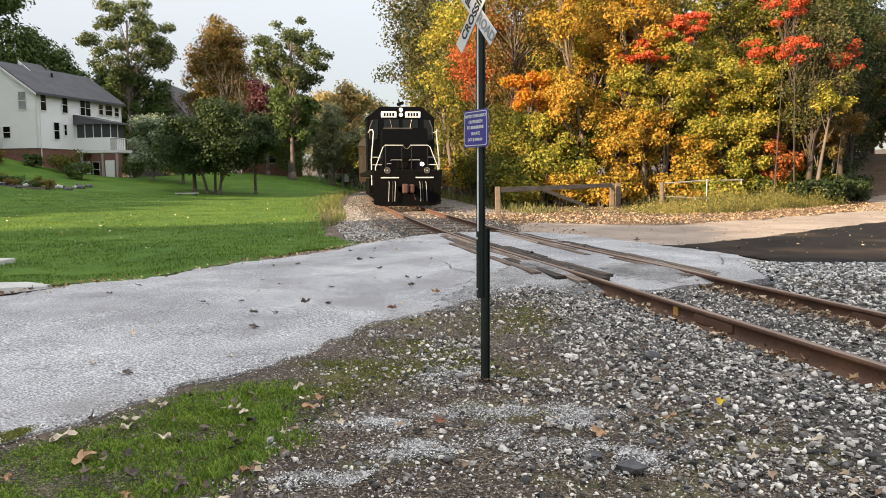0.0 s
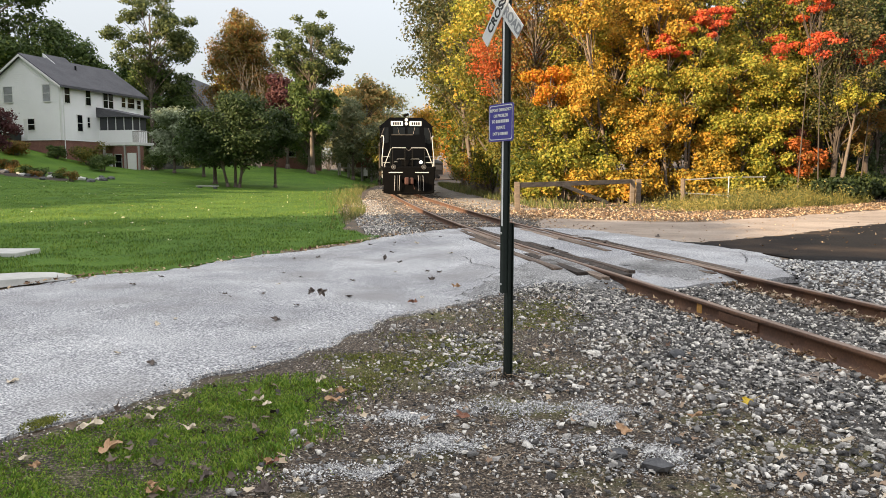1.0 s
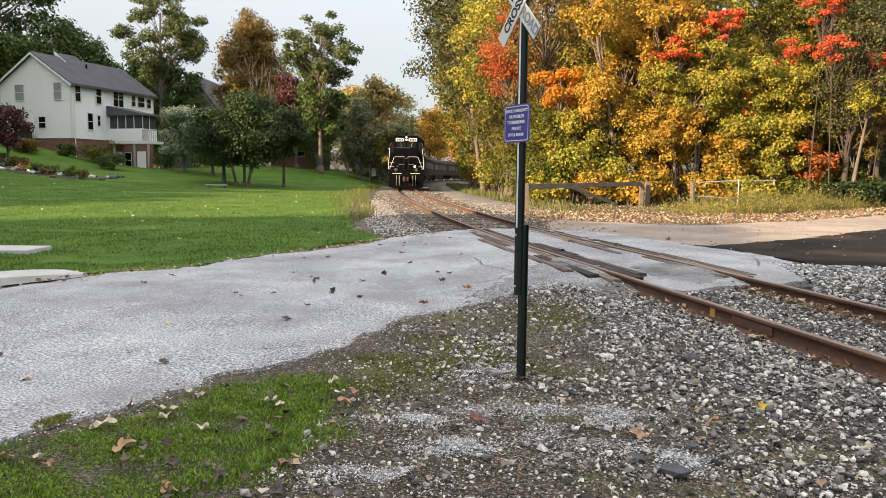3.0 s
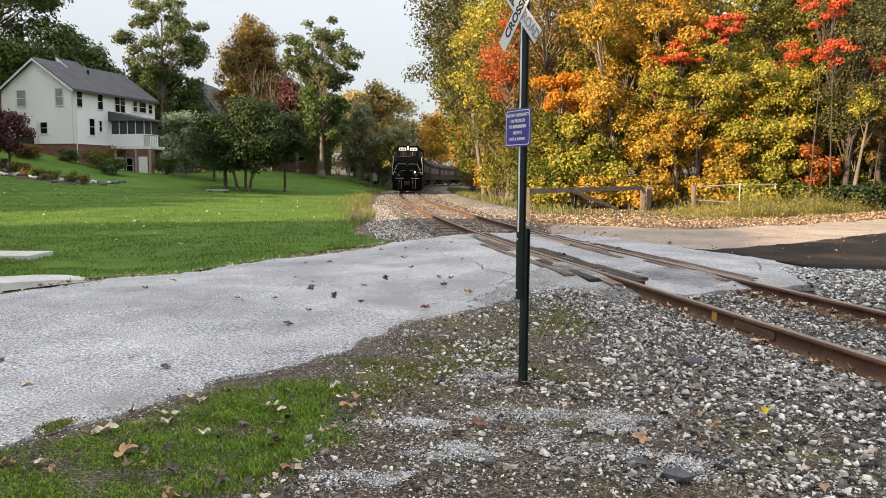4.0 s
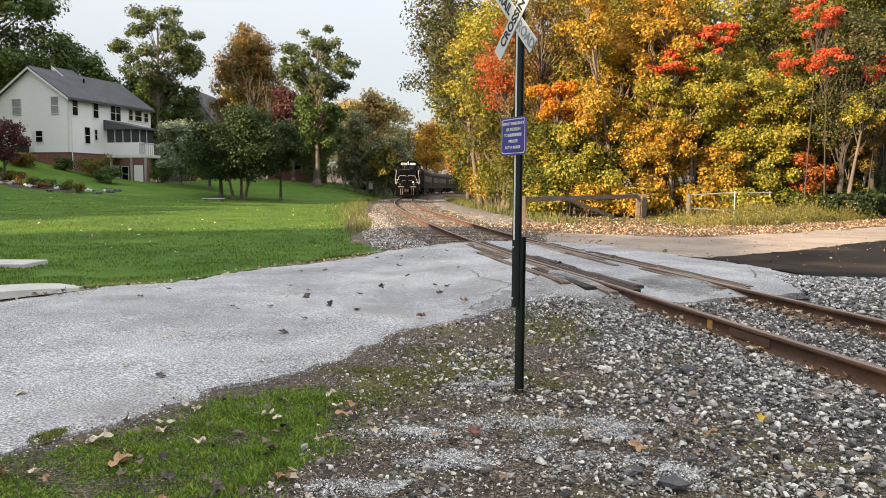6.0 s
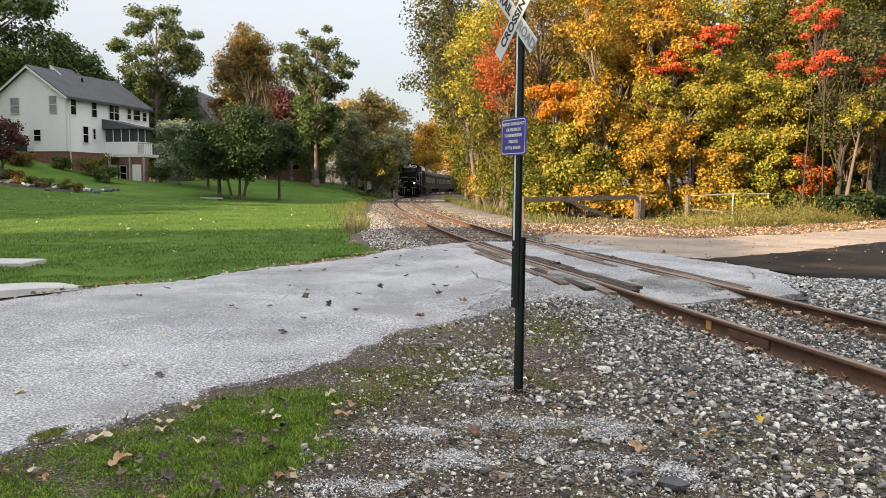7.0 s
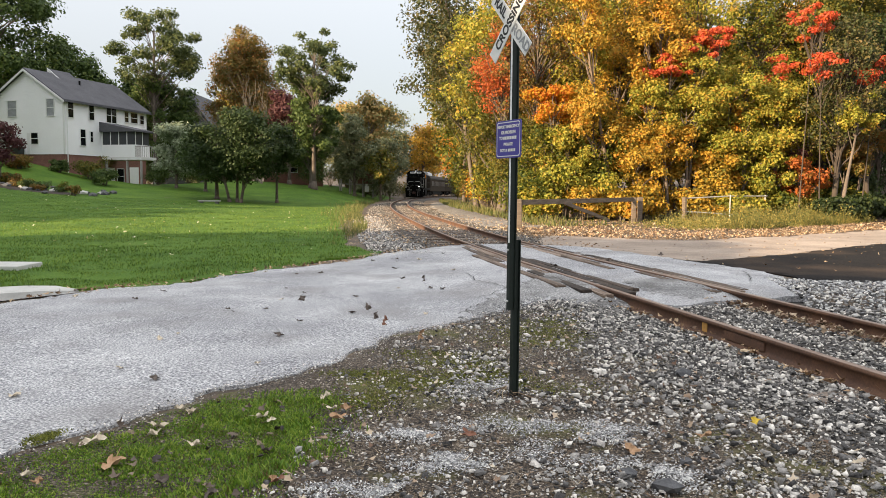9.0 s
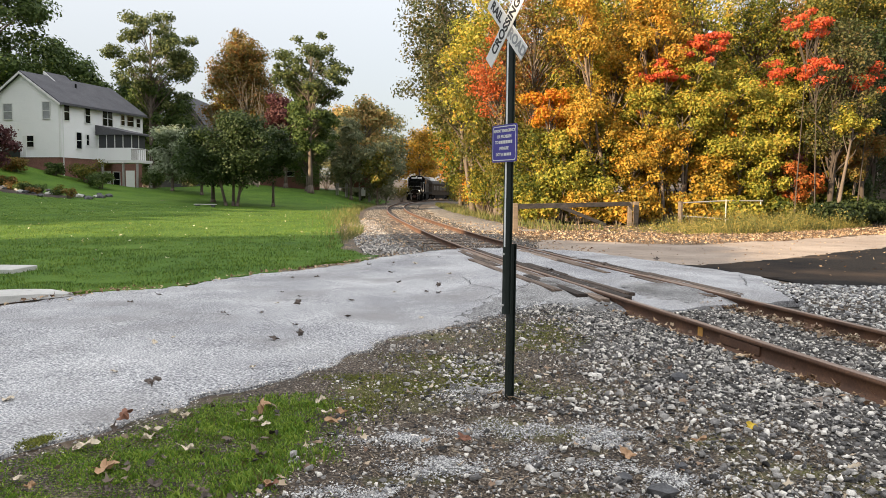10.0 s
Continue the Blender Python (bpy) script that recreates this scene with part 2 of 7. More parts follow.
def tube(bm, pts, r, n=6, r_end=None, caps=True):
    """A round bar along points, tapering from r to r_end."""
    pts = [Vector(p) for p in pts]
    rings = []
    for i, p in enumerate(pts):
        d = (pts[min(i + 1, len(pts) - 1)] - pts[max(i - 1, 0)]).normalized()
        side = d.cross(Vector((0, 0, 1)) if abs(d.z) < 0.9 else Vector((1, 0, 0))).normalized()
        up = side.cross(d)
        rr = float(r if r_end is None else r + (r_end - r) * i / (len(pts) - 1))
        rings.append([bm.verts.new(p + rr * (math.cos(a) * side + math.sin(a) * up)) for a in [2 * math.pi * k / n for k in range(n)]])
    for a, b in zip(rings[:-1], rings[1:]):
        for k in range(n):
            bm.faces.new((a[k], a[(k + 1) % n], b[(k + 1) % n], b[k]))
    if caps:
        bm.faces.new(rings[0][::-1])
        bm.faces.new(rings[-1])
    return bm


def prism(bm, outline, depth0, depth1, axis="y"):
    """An outline drawn out along an axis: (a, b) are x,z for 'y'; y,z for 'x'; x,y for 'z'."""
    def put(a, b, d):
        return {"y": (a, d, b), "x": (d, a, b), "z": (a, b, d)}[axis]
    lo = [bm.verts.new(put(a, b, depth0)) for a, b in outline]
    hi = [bm.verts.new(put(a, b, depth1)) for a, b in outline]
    k = len(outline)
    for i in range(k):
        bm.faces.new((lo[i], lo[(i + 1) % k], hi[(i + 1) % k], hi[i]))
    bm.faces.new(lo[::-1])
    bm.faces.new(hi)
    return bm


def raw_mesh(name, verts, faces_flat, per, material, smooth=False):
    """A mesh from arrays; every face has per corners."""
    me = bpy.data.meshes.new(name)
    nf = len(faces_flat) // per
    me.vertices.add(len(verts))
    me.vertices.foreach_set("co", np.asarray(verts, dtype=np.float32).ravel())
    me.loops.add(len(faces_flat))
    me.loops.foreach_set("vertex_index", np.asarray(faces_flat, dtype=np.int32).ravel())
    me.polygons.add(nf)
    me.polygons.foreach_set("loop_start", np.arange(nf, dtype=np.int32) * per)
    me.polygons.foreach_set("loop_total", np.full(nf, per, dtype=np.int32))
    if smooth:
        me.polygons.foreach_set("use_smooth", np.ones(nf, dtype=bool))
    me.update(calc_edges=True)
    me.materials.append(material)
    return new(name, me)


def unit(v):
    return v / np.maximum(np.linalg.norm(v, axis=1, keepdims=True), 1e-9)


def leaf_cloud(name, rng, pts, normals, size, material, aspect=0.62, far=False):
    """Small folded leaves: each a kite of two triangles bent along its midrib; far ones a single pointed face."""
    k = len(pts)
    t = unit(np.cross(normals, rng.normal(size=(k, 3))))
    s = np.cross(normals, t)
    L = size * rng.uniform(0.6, 1.35, (k, 1))
    if far:
        v = np.stack([pts - t * L * 0.45 - s * L * 0.42, pts + s * L * 0.5 - t * L * 0.2, pts + t * L * 0.62], 1)
        return raw_mesh(name, v.reshape(-1, 3), np.arange(3 * k), 3, material)
    fold = 0.22 * L * normals
    v = np.stack([pts - t * L * 0.5, pts + s * L * aspect * 0.5 + fold - t * L * 0.05, pts + t * L * 0.5, pts - s * L * aspect * 0.5 + fold - t * L * 0.05], 1)
    idx = np.arange(k)[:, None] * 4
    f = np.concatenate([idx + [0, 1, 2], idx + [0, 2, 3]], 1)
    return raw_mesh(name, v.reshape(-1, 3), f.reshape(-1), 3, material)


# ---- the lie of the land ----
TRACK = [(12.6, -40), (7.74, -15), (5.8, -5), (3.85, 5.2), (2.88, 10.2), (2.07, 14.35), (0.98, 21.25), (0.0, 29.1), (-1.4, 41.4), (-2.75, 57),
         (-3.65, 75), (-4.05, 98), (-3.6, 118), (-2.6, 138), (0.3, 162), (6, 187), (16, 212), (34, 240)]


def dense_path(ctrl, step):
    p = np.array(ctrl, float)
    p = np.vstack([2 * p[0] - p[1], p, 2 * p[-1] - p[-2]])
    out = []
    for i in range(1, len(p) - 2):
        for u in np.linspace(0, 1, 24, endpoint=False):
            a, b, c, d = p[i - 1], p[i], p[i + 1], p[i + 2]
            out.append(0.5 * (2 * b + (c - a) * u + (2 * a - 5 * b + 4 * c - d) * u * u + (3 * b - a - 3 * c + d) * u ** 3))
    out = np.array(out + [p[-2]])
    for _ in range(60):
        out[1:-1] = 0.25 * out[:-2] + 0.5 * out[1:-1] + 0.25 * out[2:]
    s = np.concatenate([[0], np.cumsum(np.linalg.norm(np.diff(out, axis=0), axis=1))])
    q = np.arange(0, s[-1], step)
    return np.stack([np.interp(q, s, out[:, 0]), np.interp(q, s, out[:, 1])], 1)


PATH = dense_path(TRACK, 0.25)
PATH_T = np.gradient(PATH, axis=0)
PATH_T /= np.linalg.norm(PATH_T, axis=1, keepdims=True)
PATH_N = np.stack([PATH_T[:, 1], -PATH_T[:, 0]], 1)
RAIL_TOP = 0.19


def track_x(y):
    return np.interp(y, PATH[:, 1], PATH[:, 0])


def on_track(s):
    """Place and direction at s metres along the track."""
    i = np.clip(s / 0.25, 0, len(PATH) - 1.001)
    k = int(i)
    u = i - k
    return PATH[k] * (1 - u) + PATH[k + 1] * u, PATH_T[k] * (1 - u) + PATH_T[k + 1] * u


def s_of_y(y):
    return float(np.interp(y, PATH[:, 1], np.arange(len(PATH)) * 0.25))


def sstep(a, b, x):
    u = np.clip((x - a) / (b - a), 0, 1)
    return u * u * (3 - 2 * u)


def ground_z(x, y):
    x, y = np.asarray(x, float), np.asarray(y, float)
    off = (x - track_x(y)) * 0.985
    left, right = np.maximum(-off, 0), np.maximum(off, 0)
    z = 1.9 * sstep(24, 85, y) * sstep(4, 36, left) + 1.5 * sstep(64, 98, y) * sstep(2.5, 12, left) * (1 - sstep(20, 30, left))
    z = z + 3.3 * np.exp(-(((x + 47) / 10) ** 2 + ((y - 72) / 11) ** 2)) + 1.2 * np.exp(-(((x + 45) / 10) ** 2 + ((y - 50) / 9) ** 2))
    z = z + 3.5 * sstep(14, 60, right) * sstep(30, 75, y)
    z = z + 0.6 * sstep(36, 76, y) * sstep(15, 28, right)
    z = z + 8.0 * sstep(130, 400, y) * sstep(10, 60, np.abs(off)) + 4 * sstep(60, 250, np.abs(off))
    z = z + 0.03 * (np.sin(x * 0.9 + 1.3 * np.sin(y * 0.5)) * np.cos(y * 0.8)) * sstep(2.6, 6, np.abs(off)) * sstep(-1, 2, np.abs(y - 5))
    cross = sstep(8.3, 10.6, y + 0.15 * x) * (1 - sstep(17.5, 20.0, y + 0.15 * x))
    return z + cross * 0.142 * (1 - sstep(1.0, 4.6, np.abs(off)))


def sheet(name, outline, dz, res, material, label, kind="structure", rough_z=0.0, seed=1, skirt=0.06, ragged=0.14):
    """A patch of ground laid over the land, its outline slightly ragged, its rim turned down."""
    from mathutils import geometry
    rng = np.random.default_rng(seed)
    rim = []
    for a, b in zip(outline, outline[1:] + outline[:1]):
        a, b = np.array(a, float), np.array(b, float)
        k = max(1, int(np.linalg.norm(b - a) / (res * 0.6)))
        nrm = np.array([-(b - a)[1], (b - a)[0]]) / max(np.linalg.norm(b - a), 1e-6)
        for i in range(k):
            p = a + (b - a) * i / k
            rim.append(p + nrm * rng.normal(0, res * ragged))
    rim = np.array(rim)
    lo, hi = rim.min(0), rim.max(0)
    gx, gy = np.meshgrid(np.arange(lo[0], hi[0], res), np.arange(lo[1], hi[1], res))
    g = np.stack([gx.ravel(), gy.ravel()], 1) + rng.uniform(-0.25, 0.25, (gx.size, 2)) * res
    inside = np.zeros(len(g), bool)
    j = len(rim) - 1
    for i in range(len(rim)):
        cut = (rim[i, 1] > g[:, 1]) != (rim[j, 1] > g[:, 1])
        with np.errstate(divide="ignore", invalid="ignore"):
            xx = (rim[j, 0] - rim[i, 0]) * (g[:, 1] - rim[i, 1]) / (rim[j, 1] - rim[i, 1]) + rim[i, 0]
        inside ^= cut & (g[:, 0] < xx)
        j = i
    g = g[inside]
    co = [Vector(p) for p in rim] + [Vector(p) for p in g]
    nr = len(rim)
    out = geometry.delaunay_2d_cdt(co, [(i, (i + 1) % nr) for i in range(nr)], [], 1, 1e-4)
    v2 = np.array([(p.x, p.y) for p in out[0]])
    z = ground_z(v2[:, 0], v2[:, 1]) + dz
    if rough_z:
        z = z + np.array([rough_z * noise.noise(Vector((p[0] * 1.7, p[1] * 1.7, seed))) for p in v2])
    key = {(round(p[0], 3), round(p[1], 3)) for p in rim}
    z = np.array([q - 0.85 * dz if (round(p[0], 3), round(p[1], 3)) in key else q for p, q in zip(v2, z)])
    me = bpy.data.meshes.new(name)
    verts = [(p[0], p[1], q) for p, q in zip(v2, z)]
    faces = [tuple(f) for f in out[2]]
    count = {}
    for f in faces:
        for a, b in zip(f, f[1:] + f[:1]):
            count[(a, b)] = 1
    low = {}
    for a, b in list(count):
        if (b, a) not in count:
            for q in (a, b):
                if q not in low:
                    low[q] = len(verts)
                    verts.append(verts[q])
                    verts.append((verts[q][0], verts[q][1], verts[q][2] - dz - skirt))
            faces.append((low[b], low[a], low[a] + 1, low[b] + 1))
    me.from_pydata(verts, [], faces)
    me.polygons.foreach_set("use_smooth", [len(f) == 3 for f in faces])
    me.materials.append(material)
    return tagged(new(name, me), label, name.replace("_", " "), kind=kind)


def build_ground():
    u = np.linspace(-1, 1, 181)
    xs = 700 * np.sinh(5.2 * u) / np.sinh(5.2)
    v = np.linspace(-1, 1, 221)
    ys = 12 + 900 * np.sinh(5.0 * v) / np.sinh(5.0)
    X, Y = np.meshgrid(xs, ys)
    Z = ground_z(X, Y) - 0.02 - 0.3 * (1 - sstep(1.9, 2.5, np.abs(X - track_x(Y))))
    n = len(xs)
    i = (np.arange(len(ys) - 1)[:, None] * n + np.arange(n - 1)[None, :]).ravel()
    f = np.stack([i, i + 1, i + n + 1, i + n], 1)
    ob = raw_mesh("ground", np.stack([X.ravel(), Y.ravel(), Z.ravel()], 1), f.ravel(), 4, M_soil, True)
    tagged(ob, "brown earth strewn with old leaves and grit", "ground", kind="structure")


ROAD_NEAR = [(-9.5, -1.2), (-2.33, 3.77), (-1.96, 4.29), (-1.77, 4.69), (-1.55, 5.17), (-1.21, 5.49), (-0.86, 6.06), (-0.55, 6.88), (-0.47, 7.21),
             (0.1, 7.78), (0.72, 8.6), (1.3, 9.2), (1.75, 8.95), (2.2, 8.75)]
ROAD_FAR = [(-14.5, -6.5), (-9, 3), (-5.6, 8.2), (-4.9, 9.7), (-4.71, 10.44), (-4.07, 10.9), (-3.2, 12.43), (-2.36, 13.69), (-1.63, 14.71), (-1.02, 15.75), (0.5, 17.4)]
build_ground()
road = sheet("road", ROAD_NEAR + [(4.3, 9.2), (4.9, 9.5), (5.5, 11.2), (5.9, 13.0), (5.0, 14.9), (3.6, 17.6), (2.2, 19.2)] + ROAD_FAR[::-1], 0.022, 0.28, M_road,
      "worn pale grey asphalt lane that crosses the railway", rough_z=0.012, seed=3)
sheet("lane", [(2.2, 19.1), (3.6, 17.5), (5.0, 14.85), (7.06, 16.22), (9.5, 18.4), (12.66, 21.03), (24, 30), (30, 36), (33, 40.5), (28.6, 44.5), (25.6, 41.0), (23.0, 36.6), (17.6, 29.0), (13.2, 25.8), (10.15, 23.4),
               (7.8, 21.9), (5.6, 23.0), (3.6, 23.6)], 0.03, 0.5, M_lane, "pale dusty lane of packed grit in low sun", rough_z=0.02, seed=4)
# upper lane as its own dark sheet: old leaves plus painted shade
sheet("wood_lane", [(28.5, 44.6), (33.1, 40.5), (36, 45), (43, 56), (48, 64), (41, 66), (37.6, 60), (31.4, 51)], 0.03, 0.7, M_litter, "leaf-covered lane climbing into the wood, darkened for shade", rough_z=0.04, seed=14)
sheet("dark_road", [(5.05, 14.8), (5.95, 12.9), (5.9, 11.8), (7.3, 11.9), (14, 14.2), (40, 24), (52, 34), (24, 29.8), (12.66, 20.95), (9.5, 18.3), (7.06, 16.1)], 0.034, 0.5, M_new,
      "fresh dark asphalt lane joining the crossing", rough_z=0.012, seed=5)
sheet("lawn", [(-1.3, 16.2), (-1.9, 14.8), (-2.6, 13.75), (-3.45, 12.5), (-4.3, 11.0), (-4.95, 10.5), (-5.6, 9.3), (-6.6, 8.0), (-16, -6.5), (-60, -6.5), (-90, 40), (-80, 130), (-30, 150), (-7.4, 128), (-7.4, 98),
               (-6.9, 75), (-5.9, 57), (-4.7, 41), (-3.9, 30), (-2.9, 24), (-2.4, 19)], 0.02, 1.1, M_lawn, "broad mown green lawn scattered with fallen leaves", rough_z=0.05, seed=6)
sheet("dirt_verge", [(-9.4, -1.4), (-2.3, 3.65), (-1.9, 4.2), (-1.5, 5.05), (-1.15, 5.4), (-0.8, 5.95), (-0.4, 7.1), (0.15, 7.65), (0.8, 8.5), (1.35, 9.0), (2.25, 8.55), (4.2, -3), (6.2, -14), (-9, -14)],
      0.012, 0.2, M_dirt, "bare grey dirt and grit beside the track", rough_z=0.03, seed=7)


sheet("asphalt_apron", [(0.3, 7.98), (0.74, 8.64), (1.3, 9.22), (1.75, 8.98), (2.2, 8.78), (2.42, 8.8), (2.2, 10.5), (1.95, 11.6), (1.6, 11.3), (1.25, 10.35), (0.75, 9.55), (0.45, 8.75)],
      0.037, 0.14, M_apron, "darker crumbling asphalt along the broken edge", rough_z=0.006, seed=11, ragged=0.45)
sheet("asphalt_apron", [(2.75, 9.3), (3.2, 9.15), (3.75, 9.35), (3.85, 9.9), (3.5, 10.7), (3.0, 10.9), (2.55, 10.5)], 0.037, 0.14, M_apron, "dark crumbling asphalt between the rails", rough_z=0.006, seed=12, ragged=0.5)


# ---- railway ----
def sweep(name, profile, offset, s0, s1, material, parent, step=2, label=""):
    i0, i1 = int(s0 / 0.25), int(s1 / 0.25)
    P, N = PATH[i0:i1:step], PATH_N[i0:i1:step]
    k = len(profile)
    v = []
    for a, b in profile:
        v.append(np.column_stack([P + N * (offset + a), np.full(len(P), b)]))
    v = np.stack(v, 1).reshape(-1, 3)
    f = []
    for i in range(len(P) - 1):
        for j in range(k):
            f += [i * k + j, i * k + (j + 1) % k, (i + 1) * k + (j + 1) % k, (i + 1) * k + j]
    ob = raw_mesh(name, v, f, 4, material)
    ob.parent = parent
    return tagged(ob, label)


track = thing("railway_track", (0, 0, 0), "rusty single-track railway curving away over grey ballast", "railway track", kind="structure")
WEB = [(-0.07, 0.02), (-0.07, 0.032), (-0.018, 0.05), (-0.011, 0.075), (-0.011, 0.145), (-0.036, 0.152), (-0.036, 0.182), (0.036, 0.182), (0.036, 0.152), (0.011, 0.145),
       (0.011, 0.075), (0.018, 0.05), (0.07, 0.032), (0.07, 0.02)]
HEAD = [(-0.034, 0.180), (-0.030, 0.188), (-0.015, 0.190), (0.015, 0.190), (0.030, 0.188), (0.034, 0.180)]
for off in (-0.753, 0.753):
    sweep("rail", WEB, off, 15, 255, M_rust, track, label="rust-brown steel rail")
    sweep("rail_head", HEAD, off, 15, 255, M_head, track, label="dull worn running surface of a rail")
BED = [(-2.6, -0.15), (-2.2, 0.0), (-1.5, 0.03), (0, 0.035), (1.5, 0.03), (2.2, 0.0), (2.6, -0.15)]
bed = sweep("ballast_bed", BED, 0, 15, 270, M_ballast, None, step=4)
tagged(bed, "bed of crushed grey stone under the track", "ballast", kind="structure")
sheet("gravel_path", [(2.0, 29.5), (4.3, 29.5), (3.6, 36), (3.0, 43), (2.4, 52), (1.9, 62), (1.5, 75), (1.3, 90), (0.0, 90), (-0.4, 75), (-0.1, 60), (0.6, 48), (1.3, 38)], 0.035, 0.6, M_path, "pale gravel path between the track and the wood", rough_z=0.03, seed=9, ragged=0.5)


def crack(pts, w, seed):
    """A dark open joint in the asphalt, as a thin wandering ribbon."""
    rng = random.Random(seed)
    line = []
    for a, b in zip(pts[:-1], pts[1:]):
        k = max(2, int(math.dist(a, b) / 0.07))
        for i in range(k):
            u = i / k
            line.append((a[0] + (b[0] - a[0]) * u + rng.gauss(0, 0.018), a[1] + (b[1] - a[1]) * u + rng.gauss(0, 0.018)))
    bm = bmesh.new()
    last = None
    for i, (x, y) in enumerate(line):
        d = Vector((line[min(i + 1, len(line) - 1)][0] - line[max(i - 1, 0)][0], line[min(i + 1, len(line) - 1)][1] - line[max(i - 1, 0)][1])).normalized()
        h = w * rng.uniform(0.3, 1.0)
        z = float(ground_z(x, y)) + 0.033
        row = [bm.verts.new((x - d.y * h, y + d.x * h, z)), bm.verts.new((x + d.y * h, y - d.x * h, z))]
        if last:
            bm.faces.new((last[0], last[1], row[1], row[0]))
        last = row
    part("crack", bm, M_crack, road, "dark open crack")


for i, c in enumerate((((0.55, 9.3), (1.0, 9.9), (1.7, 10.4), (2.3, 10.6)), ((1.0, 9.9), (0.6, 10.6), (0.5, 11.6)), ((1.7, 10.4), (1.5, 11.2), (1.9, 12.0)), ((0.2, 8.2), (0.5, 8.9), (1.1, 9.3), (1.6, 9.4)),
                       ((1.2, 12.3), (1.6, 13.4), (0.9, 14.6)), ((4.6, 10.6), (5.0, 11.6), (5.3, 12.6)), ((2.5, 14.5), (3.0, 13.2), (3.3, 12.0)))):
    crack(c, 0.009, 60 + i)


# ---- trees ----
M_pale_bark = surface("pale_grey_bark", [(0.34, (0.05, 0.036, 0.026)), (0.5, (0.14, 0.105, 0.078)), (0.66, (0.25, 0.195, 0.15))], scale=2, fine=18, stretch=(1, 1, 0.3), rough=0.95, bump=0.8, dist=0.02)
def make_tree(name, at, height, radius, base, leaf, label, seed, leaves=9000, size=0.2, trunk=0.2, lean=(0, 0), clumps=46, taper=0.35, group="", fill=0.45, flat=0.8, bark=None, puff=(0.2, 0.38)):
    """A trunk with limbs to each clump of leaves; base: height at which the crown begins."""
    rng = np.random.default_rng(seed)
    x, y = at
    tree = thing(name, (x, y, float(ground_z(x, y)) - 0.05), label, "tree", group)
    top = np.array([lean[0], lean[1], height])

    def spine(u):
        return top * u + np.array([0.25 * radius * 0.2 * math.sin(3 * u + seed), 0.2 * radius * 0.2 * math.cos(4 * u + seed), 0]) * u
    bm = bmesh.new()
    tube(bm, [spine(u) for u in np.linspace(0, 0.8, 9)], trunk, 8, trunk * 0.25)
    tube(bm, [spine(0) - [0, 0, 0.15], spine(0.02), spine(0.05)], trunk * 1.7, 8, trunk * 0.95)
    mid_z, hz = (height + base) / 2, (height - base) / 2
    cs, rs = [], []
    for i in range(clumps):
        d = unit(rng.normal(size=(1, 3)))[0]
        far = rng.uniform(0.2, 1) ** 0.5 * 0.86 * (1 + 0.35 * noise.noise(Vector(d * 1.6) + Vector((seed, 0, 0))))
        far = min(far, 0.93) * (1 - 0.16 * max(d[2], 0) ** 2)
        slim = 1 - taper * max(d[2], 0) ** 1.5
        c = np.array([d[0] * radius * slim, d[1] * radius * slim, d[2] * hz]) * far
        u = (mid_z + c[2]) / height
        c = spine(min(max(u, 0.05), 0.99)) * [1, 1, 0] + c + [0, 0, mid_z]
        cs.append(c)
        rs.append(radius * rng.uniform(*puff))
        root = spine(min(max(u - 0.1 - 0.12 * rng.random(), 0.12), 0.9))
        mid = (root + c) / 2 + rng.normal(0, 0.05 * radius, 3) + [0, 0, 0.05 * radius]
        tube(bm, [root, mid, c], trunk * 0.3 * (1 - 0.6 * min(u, 1)) + 0.012, 4, 0.012, caps=False)
    part("trunk", bm, bark or M_bark, tree, "bare lower trunk and limbs of grey bark", True)
    cs, rs = np.array(cs), np.array(rs)
    w = rs ** 2
    pick = rng.choice(len(cs), leaves, p=w / w.sum())
    dirs = unit(rng.normal(size=(leaves, 3)))
    rad = rs[pick][:, None] * rng.uniform(0, 1, (leaves, 1)) ** fill * rng.uniform(0.8, 1.25, (leaves, 1))
    pts = cs[pick] + dirs * rad * [1.1, 1.1, flat]
    keep = pts[:, 2] > 0.15
    nrm = unit(dirs * 0.9 + rng.normal(size=(leaves, 3)) * 0.5 + [0, 0, 0.4])
    ob = leaf_cloud("crown", rng, pts[keep], nrm[keep], size, leaf, far=y > 52 or y < 30 or x < -20)
    ob.parent = tree
    return tree


